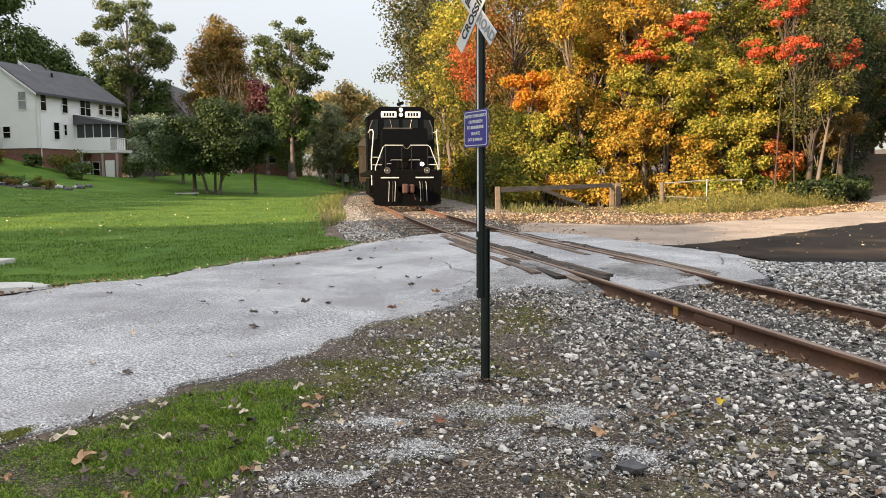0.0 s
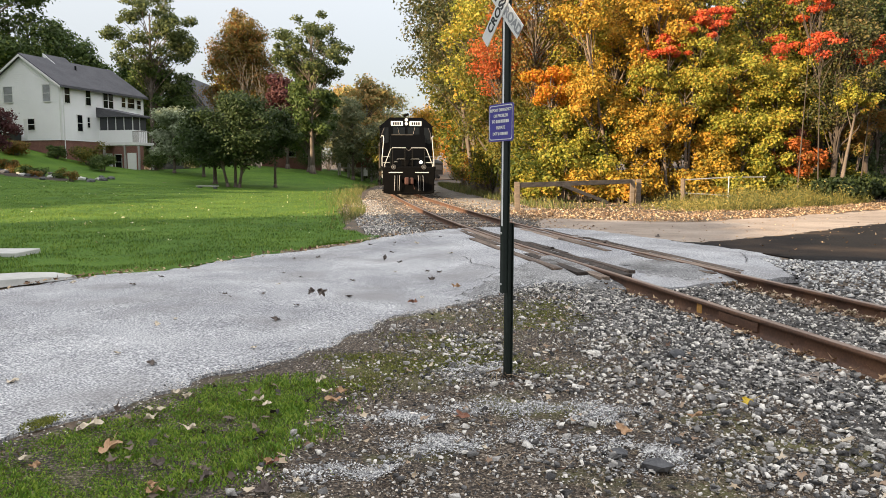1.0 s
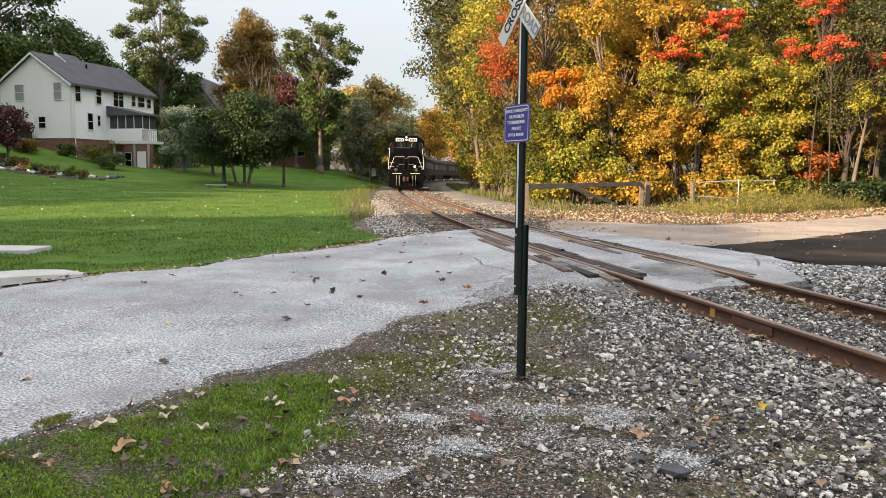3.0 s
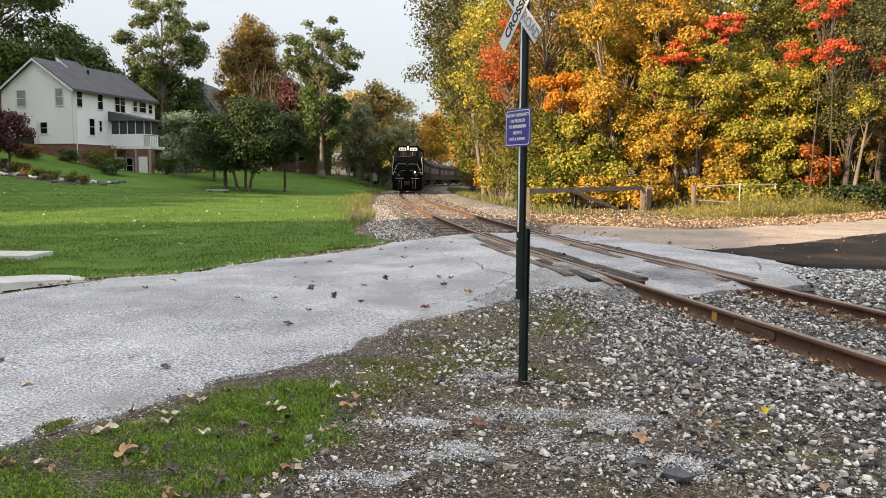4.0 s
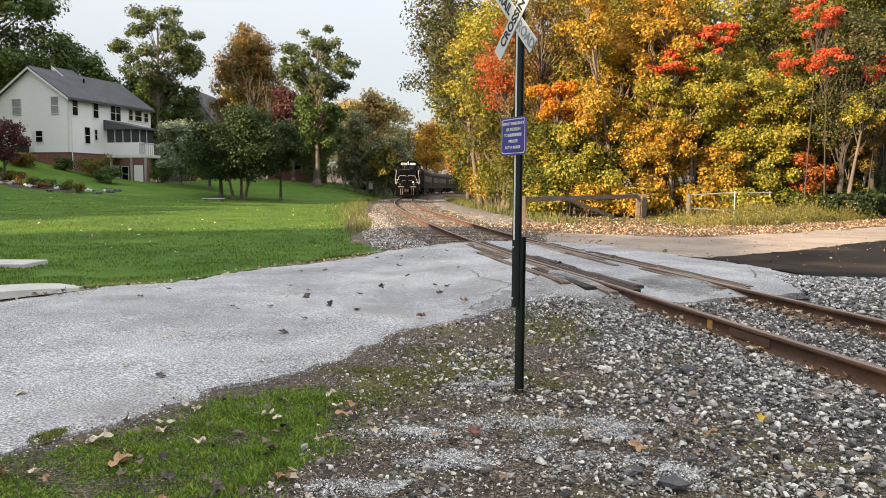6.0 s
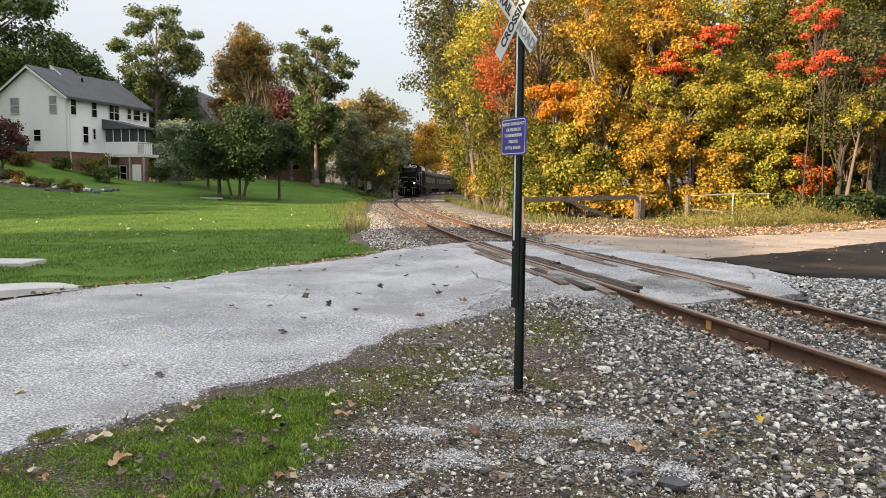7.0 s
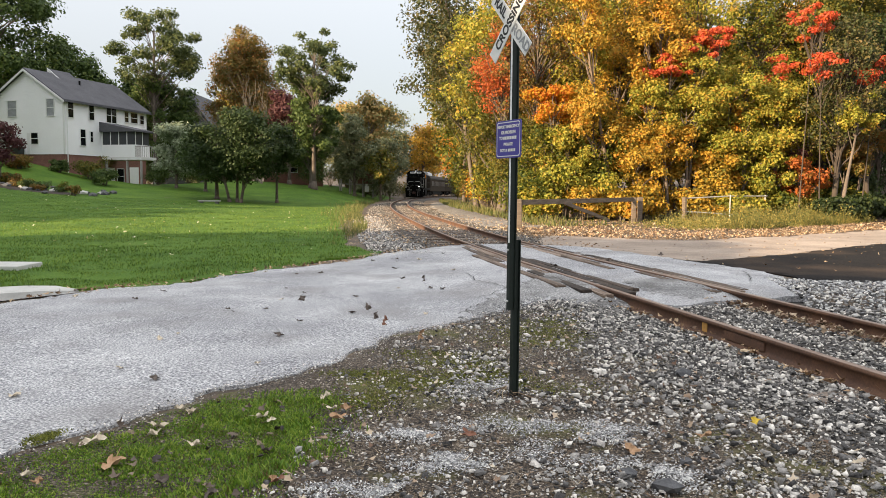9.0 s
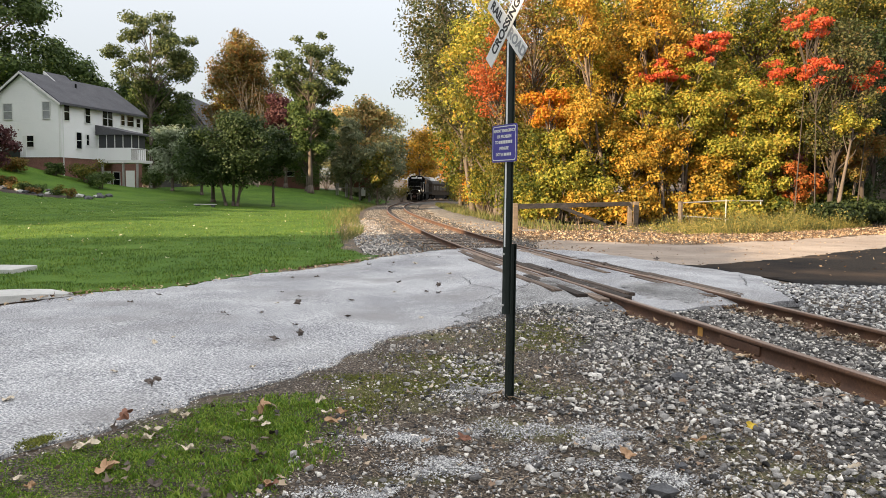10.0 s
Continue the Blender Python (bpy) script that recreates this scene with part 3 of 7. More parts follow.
FOREST = "trees of the autumn wood"
W = [  # x, y, height, radius, crown base, leaf, label, leaves, leaf size
    (3.4, 61, 20, 5.4, 6.0, L_dusk, "tall dull olive tree leaning over the curve of the track", 17000, 0.25),
    (4.6, 74, 21, 5.4, 5.0, L_olive, "tall olive tree beside the curve of the track", 14000, 0.3),
    (4.3, 50, 14, 3.6, 1.6, L_olive, "olive and brown tree at the edge of the wood", 15000, 0.21),
    (4.2, 53, 18, 4.0, 4.0, L_lime, "tall yellow-green tree behind the scarlet maple", 11000, 0.22),
    (4.2, 45.2, 12.4, 2.6, 5.6, L_ember, "scarlet maple behind the wooden gate", 6500, 0.18),
    (4.8, 43.2, 6.6, 2.4, 0.5, L_olive, "low olive tree beside the gate", 9000, 0.17),
    (5.8, 43.5, 15, 3.0, 4.0, L_rust, "russet-gold tree behind the gate", 13000, 0.18),
    (7.9, 43.8, 16, 3.2, 4.5, L_lime, "tall yellow-green tree behind the gate", 14000, 0.18),
    (6.2, 40.2, 5.4, 2.6, 0.3, L_green, "green tree with dense low branches behind the gate", 9500, 0.17),
    (8.8, 40.4, 6.2, 2.5, 0.3, L_green, "low green thicket tree behind the gate", 9500, 0.17),
    (10.1, 42.3, 15, 3.0, 1.4, L_gold, "golden tree with a pale leaning trunk", 15000, 0.18),
    (11.9, 40.4, 7.2, 2.3, 1.5, L_gold, "golden-orange tree beside the old fence", 8000, 0.17),
    (12.6, 43.2, 16, 3.2, 5.0, L_rust, "russet-brown tree behind the fence", 12000, 0.18),
    (14.0, 41.4, 9.5, 2.7, 1.6, L_lime, "lime-green tree above the fence", 16000, 0.17),
    (15.2, 44.2, 16, 3.4, 5.0, L_lime, "tall lime-green tree behind the fence", 13000, 0.19),
    (16.6, 41.2, 10.4, 2.6, 1.4, L_lime, "yellow-green tree above the fence", 16000, 0.17),
    (18.4, 44, 16, 3.3, 4.0, L_green, "tall green tree behind the fence", 13000, 0.19),
    (19.2, 41.6, 10.6, 2.6, 1.3, L_lime, "lime-coloured tree at the bend of the lane", 16000, 0.17),
    (21.6, 44.5, 15, 3.2, 5.5, L_rust, "russet tree at the bend of the lane", 9000, 0.19),
    (22.4, 43.6, 13, 2.6, 5.0, L_olive, "olive tree with bare dark trunk beside the bending lane", 6500, 0.17),
    (24.2, 46.5, 17, 3.6, 6.0, L_olive, "tall olive tree over the lane", 8000, 0.2),
    (20.6, 38.2, 12, 2.3, 2.8, L_dusk, "dull olive tree at the corner of the lane", 9000, 0.18),
    # the two L_deep trees carry the lane's shade in their leaf colour
    (24.3, 41.4, 13, 2.5, 2.6, L_deep, "green tree darkened for shade at the corner of the lane", 9000, 0.18),
    (26.4, 44.4, 13, 2.6, 2.2, L_deep, "green tree darkened for shade beside the climbing lane", 8000, 0.19),
    (27.6, 51, 18, 4.4, 6.5, L_rust, "tall russet tree over the lane", 8000, 0.24),
    (38.5, 50, 19, 5.0, 7.0, L_rust, "russet tree beside the climbing lane", 8000, 0.27),
]
# trunks past x = 19 get darker bark in place of shade
for i, (x, y, h, r, b, lf, lab, nl, sz) in enumerate(W):
    make_tree("tree", (x, y), h, r, b, lf, lab, 100 + i, int(nl * 0.92), sz * 0.86, 0.11 + 0.005 * h, lean=((-3.4, 0) if i < 2 else (random.uniform(-1, 1), random.uniform(-0.8, 0.5))), group=FOREST, clumps=90, puff=(0.15, 0.3), bark=M_dark_bark if x > 19 else None)
# slender trees at the front of the wood: visible stems and flat sprays of leaves
SPRAY = [  # x, y, height of the sprays, radius, leaf, label, leaves, lean
    (10.9, 39.4, 7.4, 1, L_red, "slender maple with ragged scarlet sprays", 900, 0.3),
    (12, 39.2, 8.2, 1.2, L_red, "slender maple with ragged scarlet sprays", 1300, 0.4),
    (13.3, 39.1, 9.1, 1.2, L_red, "slender maple with ragged scarlet sprays", 1300, 0.5),
    (14.5, 39.4, 9.6, 1, L_red, "slender maple with ragged scarlet sprays", 700, 0.3),
    (18.1, 40.9, 8.0, 1.5, L_red, "slender maple with ragged scarlet sprays", 650, 0.6),
    (19.6, 37.5, 7.9, 1.3, L_red, "slender maple with ragged scarlet sprays", 600, -0.4),
    (18.6, 37.7, 10.2, 1.3, L_red, "slender maple with ragged scarlet sprays", 800, 0.3),
    (21.9, 37.9, 7.7, 1.2, L_red, "slender maple with ragged scarlet sprays", 600, 0.5),
    (6.2, 40.0, 6.3, 1.7, L_orange, "slender maple with ragged orange sprays", 3600, 0.2), (18.9, 39.6, 4.0, 1.2, L_plum, "slender dark-leaved tree by the fence", 1000, 0.2),
    (15.9, 40.0, 5.4, 1.5, L_orange, "slender tree with scattered orange sprays", 700, 0.2), (20.4, 37.1, 5.6, 1.4, L_lime, "slender tree with ragged yellow-green sprays", 1500, 0.9),
    (20.6, 40.2, 5.0, 1.6, L_lime, "slender tree with ragged yellow-green sprays", 2000, 0.5), (9.0, 39.4, 5.6, 2.2, L_gold, "slender leaning tree with golden sprays", 4500, -1.2),
    (12.3, 39.0, 3.9, 2.0, L_gold, "leaning tree with low golden sprays", 5000, -0.4), (13.4, 39.2, 5.6, 2.2, L_lime, "leaning tree with lime-green sprays", 5000, -0.2),
    (16.4, 39.4, 4.2, 2.2, L_lime, "slender tree with lime-green sprays", 5000, 0.2), (19.8, 39.8, 4.4, 2.2, L_lime, "slender tree with lime-green sprays", 5000, 0.2),
    (22.9, 40.2, 3.9, 1.6, L_rust, "slender tree with russet sprays", 2200, 0.4), (21.6, 39.4, 3.3, 1.5, L_rust, "low shrubby tree with russet-gold sprays", 2400, 0.3), (19.0, 38.8, 2.4, 1.7, L_flame, "low shrubby tree with orange-red sprays", 1700, 0.2),
    (14.8, 39.3, 2.7, 1.7, L_gold, "low tree with golden sprays behind the fence", 3200, 0.2), (17.6, 39.3, 2.8, 1.7, L_lime, "low tree with yellow-green sprays behind the fence", 3400, 0.1),
    (15.4, 39.6, 6.7, 2.1, L_lime, "slender tree with lime-green sprays", 3600, 0.3), (11.6, 39.6, 6.3, 2.0, L_lime, "slender tree with lime-green sprays", 3400, -0.2),
    (18.2, 39.9, 6.0, 2.0, L_lime, "slender tree with yellow-green sprays", 3400, 0.2), (13.5, 39.5, 8.0, 1.9, L_lime, "slender tree with yellow-green sprays", 2600, 0.2),
    (10.6, 38.9, 3.2, 1.8, L_gold, "low tree with golden sprays behind the gate", 3600, 0.1), (7.0, 39.2, 3.4, 1.9, L_lime, "low tree with yellow-green sprays behind the gate", 3000, 0.1),
]
for i, (x, y, z, r, lf, lab, nl, ln) in enumerate(SPRAY):
    make_tree("tree", (x, y), z + r * 0.85, r, z - r * 0.85, lf, lab, 340 + i, int(nl * 1.6), 0.15, 0.045 if lf == L_red else 0.12 if z > 3.5 else 0.08, lean=(ln, 0), group=FOREST, clumps=26 if nl > 2500 else 14, flat=0.55 if lf == L_red else 0.8, puff=(0.15, 0.32), bark=M_dark_bark if lf == L_red else None)
# from the fourth on, dark bark stands in for shade near the lane
for i, (x, y, h, ln) in enumerate(((9.5, 39.0, 9.5, -2.4), (12.0, 39.4, 8.0, -1.1), (13.0, 39.9, 9.0, -1.6), (20.9, 41.6, 9.0, 0.4), (22.3, 42.6, 10.0, -0.3), (23.4, 43.6, 11.0, 0.5), (24.6, 45.0, 11.0, -0.4), (25.6, 47.0, 12, 0.6), (27.4, 49.0, 12, 0.3), (29.6, 53.0, 12, -0.3))):
    make_tree("tree", (x, y), h + 4, 2.0, h - 1.5, L_gold if i < 3 else L_olive, "tree with a bare trunk at the wood's edge", 380 + i, 4200, 0.17, 0.13 if i < 3 else 0.17, lean=(ln, 0), group=FOREST, clumps=18, bark=M_pale_bark if i < 3 else M_dark_bark)


def on_lane(x, y, room=5.5):
    """Whether the lane that climbs into the wood passes here."""
    return y > 36 and abs(x - (30 + 0.66 * (y - 44))) < room


BACK = [(8, 78), (3.5, 92), (9, 62), (11, 52), (16, 55), (23, 56), (29, 58), (36, 64), (44, 62), (14, 68), (22, 72), (33, 78), (8, 100), (16, 92), (48, 80), (6, 118), (16, 120), (28, 100), (31, 60), (40, 58), (36, 70), (46, 68), (52, 74), (26, 66)]
for i, (x, y) in enumerate(BACK):
    if on_lane(x, y):
        continue
    lf, lab = [(L_lime, "yellow-green tree deep in the wood"), (L_green, "green tree deep in the wood"), (L_gold, "golden tree deep in the wood"), (L_olive, "olive tree deep in the wood")][i % 4]
    make_tree("tree", (x, y), 18 + 3 * math.sin(i * 2.1), 5.2, 0.8, lf, lab, 200 + i, 6500 if x < 9 else 2200, 0.38 if x < 9 else 0.78, 0.24, group=FOREST)
for i in range(26):
    x, y = 26 + 52 * random.random(), 58 + 60 * random.random()
    if on_lane(x, y, 4.5):
        continue
    lf, lab = [(L_olive, "olive tree in the depth of the wood"), (L_dark, "dark green tree in the depth of the wood"), (L_rust, "russet tree in the depth of the wood")][i % 3]
    make_tree("tree", (x, y), 16 + 5 * random.random(), 5.5, 0.4, lf, lab, 260 + i, 1500, 1.1, 0.24, group=FOREST, clumps=30)
for i, (x, y) in enumerate(((38.5, 46.5), (41, 49.5), (28, 47.6), (43.5, 54), (46, 58), (31.6, 55.5), (34.5, 60.5), (37.5, 66))):
    make_tree("tree", (x, y), 13 + 2 * (i % 3), 2.8, 6.5, L_rust if i % 2 else L_olive, "slim bare-trunked tree beside the wood lane", 300 + i, 4000, 0.22, 0.2, group=FOREST, clumps=30)
# low trees added to darken the wood; leaf colour stands in for shade
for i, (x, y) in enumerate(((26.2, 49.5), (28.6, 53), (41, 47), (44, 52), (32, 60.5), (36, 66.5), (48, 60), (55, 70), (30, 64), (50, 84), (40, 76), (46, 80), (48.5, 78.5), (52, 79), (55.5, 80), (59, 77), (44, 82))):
    make_tree("tree", (x, y), (9 if 3 < i < 9 else 15 if i > 8 else 5.5) + (i % 3), 4.0 if i > 3 else 2.4, 0.2, L_deep, "low tree darkened for shade in the depth of the wood", 420 + i, 2600, 0.4, 0.14, group=FOREST)


# ---- the train ----
M_frame = plain("dusty_black_underframe", (0.003, 0.0028, 0.0027), rough=0.6, vary=0.4, bump=0.2, spec=0.06)
M_white = plain("white_enamel", (0.5, 0.5, 0.48), rough=0.45, vary=0.08)
M_glass = plain("dark_cab_glass", (0.006, 0.007, 0.008), rough=0.08, vary=0.1, bump=0, spec=0.3)
M_board = plain("lit_number_board", (0.7, 0.7, 0.68), rough=0.5, emit=0.05)
M_lamp = plain("burning_lamp_lens", (1.0, 0.95, 0.85), rough=0.2, emit=2.5)
M_lens = plain("clear_lamp_lens", (0.6, 0.58, 0.54), rough=0.15, emit=0.3)
M_lens_dull = plain("unlit_lamp_lens", (0.05, 0.05, 0.05), rough=0.1)
M_hose = plain("pale_grey_hose", (0.34, 0.34, 0.33), rough=0.6)
M_dull_glass = plain("dusty_coach_glass", (0.012, 0.012, 0.012), rough=0.35, spec=0.25)
M_rubber = plain("black_rubber", (0.016, 0.016, 0.016), rough=0.7)
M_steel = plain("grey_wheel_steel", (0.16, 0.14, 0.13), rough=0.5, metal=0.7)
M_coupler = surface("rust_red_casting", [(0.3, (0.035, 0.014, 0.011)), (0.7, (0.09, 0.034, 0.024))], scale=6, fine=50, rough=0.8, bump=0.4)
M_coach = surface("dusty_olive_brown_coach_paint", [(0.3, (0.034, 0.026, 0.018)), (0.7, (0.058, 0.044, 0.031))], scale=1.2, fine=20, rough=0.85, spec=0.08, bump=0.1)
M_roof = surface("grey_coach_roof", [(0.3, (0.04, 0.036, 0.032)), (0.7, (0.08, 0.073, 0.066))], scale=1.5, fine=20, rough=0.85, spec=0.1, bump=0.1)
M_silver = plain("bare_silver_roof", (0.55, 0.55, 0.54), rough=0.35, metal=0.5)


def disc(bm, x, y, z, r, depth, axis="y", n=18):
    made = bmesh.ops.create_cone(bm, cap_ends=True, segments=n, radius1=r, radius2=r, depth=depth)["verts"]
    turn = {"y": Matrix.Rotation(math.pi / 2, 4, 'X'), "x": Matrix.Rotation(math.pi / 2, 4, 'Y'), "z": Matrix.Identity(4)}[axis]
    bmesh.ops.transform(bm, matrix=Matrix.Translation((x, y, z)) @ turn, verts=made)
    return bm


def bogie(parent, y, base, r):
    """A four-wheel truck with side frames and springs."""
    bm = bmesh.new()
    for sx in (-1, 1):
        box(bm, sx * 1.0 - 0.07, sx * 1.0 + 0.07, y - base / 2 - 0.55, y + base / 2 + 0.55, 0.62, 0.86, 0.02)
        for k in (-1, 1):
            box(bm, sx * 1.0 - 0.12, sx * 1.0 + 0.12, y + k * base / 2 - 0.2, y + k * base / 2 + 0.2, 0.32, 0.72, 0.03)
        for k in (-0.25, 0.25):
            disc(bm, sx * 1.02, y + k, 0.5, 0.11, 0.34, "z", 10)
        box(bm, sx * 1.0 - 0.1, sx * 1.0 + 0.1, y - 0.5, y + 0.5, 0.26, 0.36, 0.02)
    box(bm, -1.0, 1.0, y - 0.25, y + 0.25, 0.5, 0.9, 0.02)
    truck = part("bogie", bm, M_frame, parent, "dusty black cast side frames")
    for k in (-1, 1):
        bm = bmesh.new()
        for sx in (-1, 1):
            disc(bm, sx * 0.755, y + k * base / 2, r, r, 0.13, "x", 24)
            disc(bm, sx * 0.70, y + k * base / 2, r, r + 0.03, 0.03, "x", 24)
        disc(bm, 0, y + k * base / 2, r, 0.08, 1.6, "x", 10)
        part("wheelset", bm, M_steel, truck, "bright-rimmed steel wheels on an axle")


def build_loco():
    """Front faces -y; the rail tops are at z = 0."""
    L = thing("diesel_locomotive", (0, 0, 0), "black road-switcher diesel locomotive with white handrails, headlamp burning", "locomotive")
    F = -9.0
    bm = bmesh.new()
    box(bm, -1.5, 1.5, F + 0.25, 9.0 - 0.25, 1.42, 1.66, 0.02)
    box(bm, -0.9, 0.9, F + 0.6, 8.4, 0.95, 1.42)
    part("deck", bm, M_frame, L, "black walkway deck and sill")
    bm = bmesh.new()
    box(bm, -1.46, 1.46, F + 0.12, F + 0.3, 0.92, 1.62, 0.03)
    prism(bm, [(-1.42, 0.2), (-1.1, 0.12), (1.1, 0.12), (1.42, 0.2), (1.42, 0.95), (0.42, 0.95), (0.36, 0.62), (-0.36, 0.62), (-0.42, 0.95), (-1.42, 0.95)], F + 0.1, F + 0.16)
    part("pilot", bm, M_frame, L, "black end plate and pilot below the deck")
    for sx in (-1, 1):
        bm = bmesh.new()
        box(bm, sx * 0.35, sx * 1.12, F + 0.085, F + 0.12, 1.29, 1.345, 0.008)
        part("footboard_edge", bm, M_white, L, "white-painted step edge")
        bm = bmesh.new()
        box(bm, sx * 1.2, sx * 1.5, F + 0.3, F + 0.9, 0.3, 0.34)
        for z in (0.62, 0.95, 1.25):
            box(bm, sx * 1.2, sx * 1.5, F + 0.34, F + 0.9, z, z + 0.04)
        box(bm, sx * 1.18, sx * 1.2, F + 0.3, F + 0.9, 0.3, 1.5)
        part("step_well", bm, M_frame, L)
        for xx in (0.52, 0.62, 0.78):
            bm = bmesh.new()
            tube(bm, [(sx * xx, F + 0.1, 1.15), (sx * xx, F - 0.06, 1.05), (sx * (xx + 0.02), F - 0.08, 0.6), (sx * (xx + 0.03), F - 0.02, 0.32)], 0.016, 6)
            part("air_hose", bm, M_rubber if xx == 0.62 else M_hose, L, "hanging brake hose with a grey fitting")
    bm = bmesh.new()
    box(bm, -0.16, 0.16, F - 0.35, F + 0.2, 0.72, 1.0, 0.04)
    box(bm, -0.26, -0.02, F - 0.62, F - 0.28, 0.66, 1.06, 0.06)
    box(bm, 0.04, 0.24, F - 0.55, F - 0.3, 0.68, 1.04, 0.06)
    tube(bm, [(0.2, F - 0.2, 0.7), (0.3, F - 0.3, 0.4)], 0.02)
    part("coupler", bm, M_coupler, L, "rust-red knuckle coupler")
    # short nose
    bm = bmesh.new()
    prism(bm, [(-0.98, 1.66), (0.98, 1.66), (0.98, 3.36), (0.9, 3.46), (-0.9, 3.46), (-0.98, 3.36)], F + 1.0, F + 3.1)
    nose = part("nose_hood", bm, M_black, L, "glossy black low nose")
    bm = bmesh.new()
    box(bm, -0.93, 0.3, F + 0.985, F + 1.03, 3.405, 3.465, 0.01)
    part("nose_edge", bm, M_roof, nose, "thin grey line along the top edge")
    bm = bmesh.new()
    box(bm, -0.36, 0.36, F + 0.95, F + 1.0, 1.7, 2.05, 0.02)
    for z in (1.78, 1.9):
        box(bm, -0.6, 0.55, F + 0.93, F + 0.97, z + 0.25, z + 0.27)
    part("sand_box_hatch", bm, M_frame, nose)
    # cab
    bm = bmesh.new()
    prism(bm, [(-1.54, 1.66), (1.54, 1.66), (1.54, 4.08), (0.96, 4.56), (-0.96, 4.56), (-1.54, 4.08)], F + 3.1, F + 5.3)
    box(bm, -1.6, -1.5, F + 3.0, F + 5.4, 4.02, 4.07)
    box(bm, 1.5, 1.6, F + 3.0, F + 5.4, 4.02, 4.07)
    cab = part("cab", bm, M_black, L, "black cab with a sloped-shoulder roof")
    for sx in (-1, 1):
        bm = bmesh.new()
        prism(bm, [(sx * 0.08, 3.52), (sx * 0.78, 3.52), (sx * 0.78, 3.98), (sx * 0.08, 3.98)], F + 3.075, F + 3.11)
        pane = part("windscreen", bm, M_glass, cab, "dark windscreen pane")
        bm = bmesh.new()
        tube(bm, [(sx * 0.5, F + 3.06, 3.98), (sx * 0.42, F + 3.05, 3.6)], 0.012, 5)
        part("wiper", bm, M_steel, pane)
        bm = bmesh.new()
        prism(bm, [(sx * 1.05, 3.1), (sx * 1.4, 3.0), (sx * 1.4, 3.95), (sx * 1.05, 3.98)], F + 3.075, F + 3.11)
        door = part("cab_door", bm, M_glass, cab, "narrow cab door with a dark pane")
        bm = bmesh.new()
        tube(bm, [(sx * 1.43, F + 3.02, 3.1), (sx * 1.44, F + 3.0, 3.6), (sx * 1.3, F + 3.02, 3.95)], 0.02, 5)
        part("grab_rail", bm, M_steel, door)
        bm = bmesh.new()
        box(bm, sx * 0.19, sx * 0.91, F + 3.02, F + 3.1, 4.06, 4.34, 0.03)
        board = part("number_board", bm, M_board, cab, "pale illuminated number board")
        for k in range(4):
            bm = bmesh.new()
            x = sx * 0.55 - 0.195 + 0.13 * k
            box(bm, x - 0.042, x + 0.042, F + 3.01, F + 3.022, 4.12, 4.28, 0.004)
            part("marking", bm, M_black, board)
        bm = bmesh.new()
        for (y0, y1) in ((F + 3.5, F + 4.2), (F + 4.25, F + 4.95)):
            box(bm, sx * 1.53, sx * 1.56, y0, y1, 3.15, 3.85)
        part("side_window", bm, M_glass, cab, "dark sliding cab window")
    bm = bmesh.new()
    box(bm, -0.13, 0.13, F + 3.0, F + 3.1, 4.08, 4.52, 0.03)
    head = part("headlight_housing", bm, M_frame, cab)
    for z, m in ((4.41, M_lens), (4.19, M_lens)):
        bm = bmesh.new()
        disc(bm, 0, F + 2.99, z, 0.095, 0.03)
        part("headlight", bm, m, head, "pale round headlamp lens")
    bm = bmesh.new()
    tube(bm, [(0.0, F + 3.5, 4.55), (0, F + 3.5, 4.72)], 0.03)
    for k in (-1, 0, 1):
        made = tube(bm, [(k * 0.09, F + 3.7, 4.72 + 0.03 * k), (k * 0.09, F + 3.3, 4.72 + 0.03 * k)], 0.04, 8, 0.085)
    part("horn", bm, M_frame, cab, "cluster of horn trumpets")
    for sx in (-1, 1):
        bm = bmesh.new()
        disc(bm, sx * 0.84, F + 0.22, 1.62, 0.15, 0.2)
        box(bm, sx * 0.84 - 0.1, sx * 0.84 + 0.1, F + 0.22, F + 0.4, 1.5, 1.62)
        hs = part("ditch_light", bm, M_frame, L, "round ditch-lamp housing")
        bm = bmesh.new()
        disc(bm, sx * 0.84, F + 0.11, 1.62, 0.11, 0.03)
        part("lens", bm, M_lens_dull, hs)
        bm = bmesh.new()
        ring = [(sx * 0.84 + 0.12 * math.cos(a), F + 0.1, 1.62 + 0.12 * math.sin(a)) for a in np.linspace(0, 2 * math.pi, 19)]
        tube(bm, ring, 0.014, 5, caps=False)
        part("rim", bm, M_steel, hs, "bright metal lamp rim")
        bm = bmesh.new()
        disc(bm, sx * 0.84, F + 0.09, 1.62, 0.03, 0.02, n=10)
        part("bulb", bm, M_hose, hs, "pale bulb reflector")
        for z in (1.52, 1.86, 2.2):
            bm = bmesh.new()
            box(bm, sx * 1.02, sx * 1.44, F + (0.94 if z < 2 else 1.5), F + (0.99 if z < 2 else 1.55), z, z + 0.035)
            part("step_edge", bm, M_white if sx > 0 or z < 1.6 else M_hose, L, "white-edged walkway step")
        for x0, x1, z in ((0.16, 0.62, 2.06), (0.62, 0.78, 1.9)):
            bm = bmesh.new()
            tube(bm, [(sx * x0, F + 0.98, z), (sx * x0, F + 0.9, z + 0.02), (sx * x1, F + 0.9, z + 0.02), (sx * x1, F + 0.98, z)], 0.014, 5)
            part("grab_iron", bm, M_hose, L, "pale grab iron on the nose")
    bm = bmesh.new()
    disc(bm, 0.72, F + 0.9, 1.9, 0.085, 0.08)
    part("burning_light", bm, M_lamp, L, "small white lamp burning")
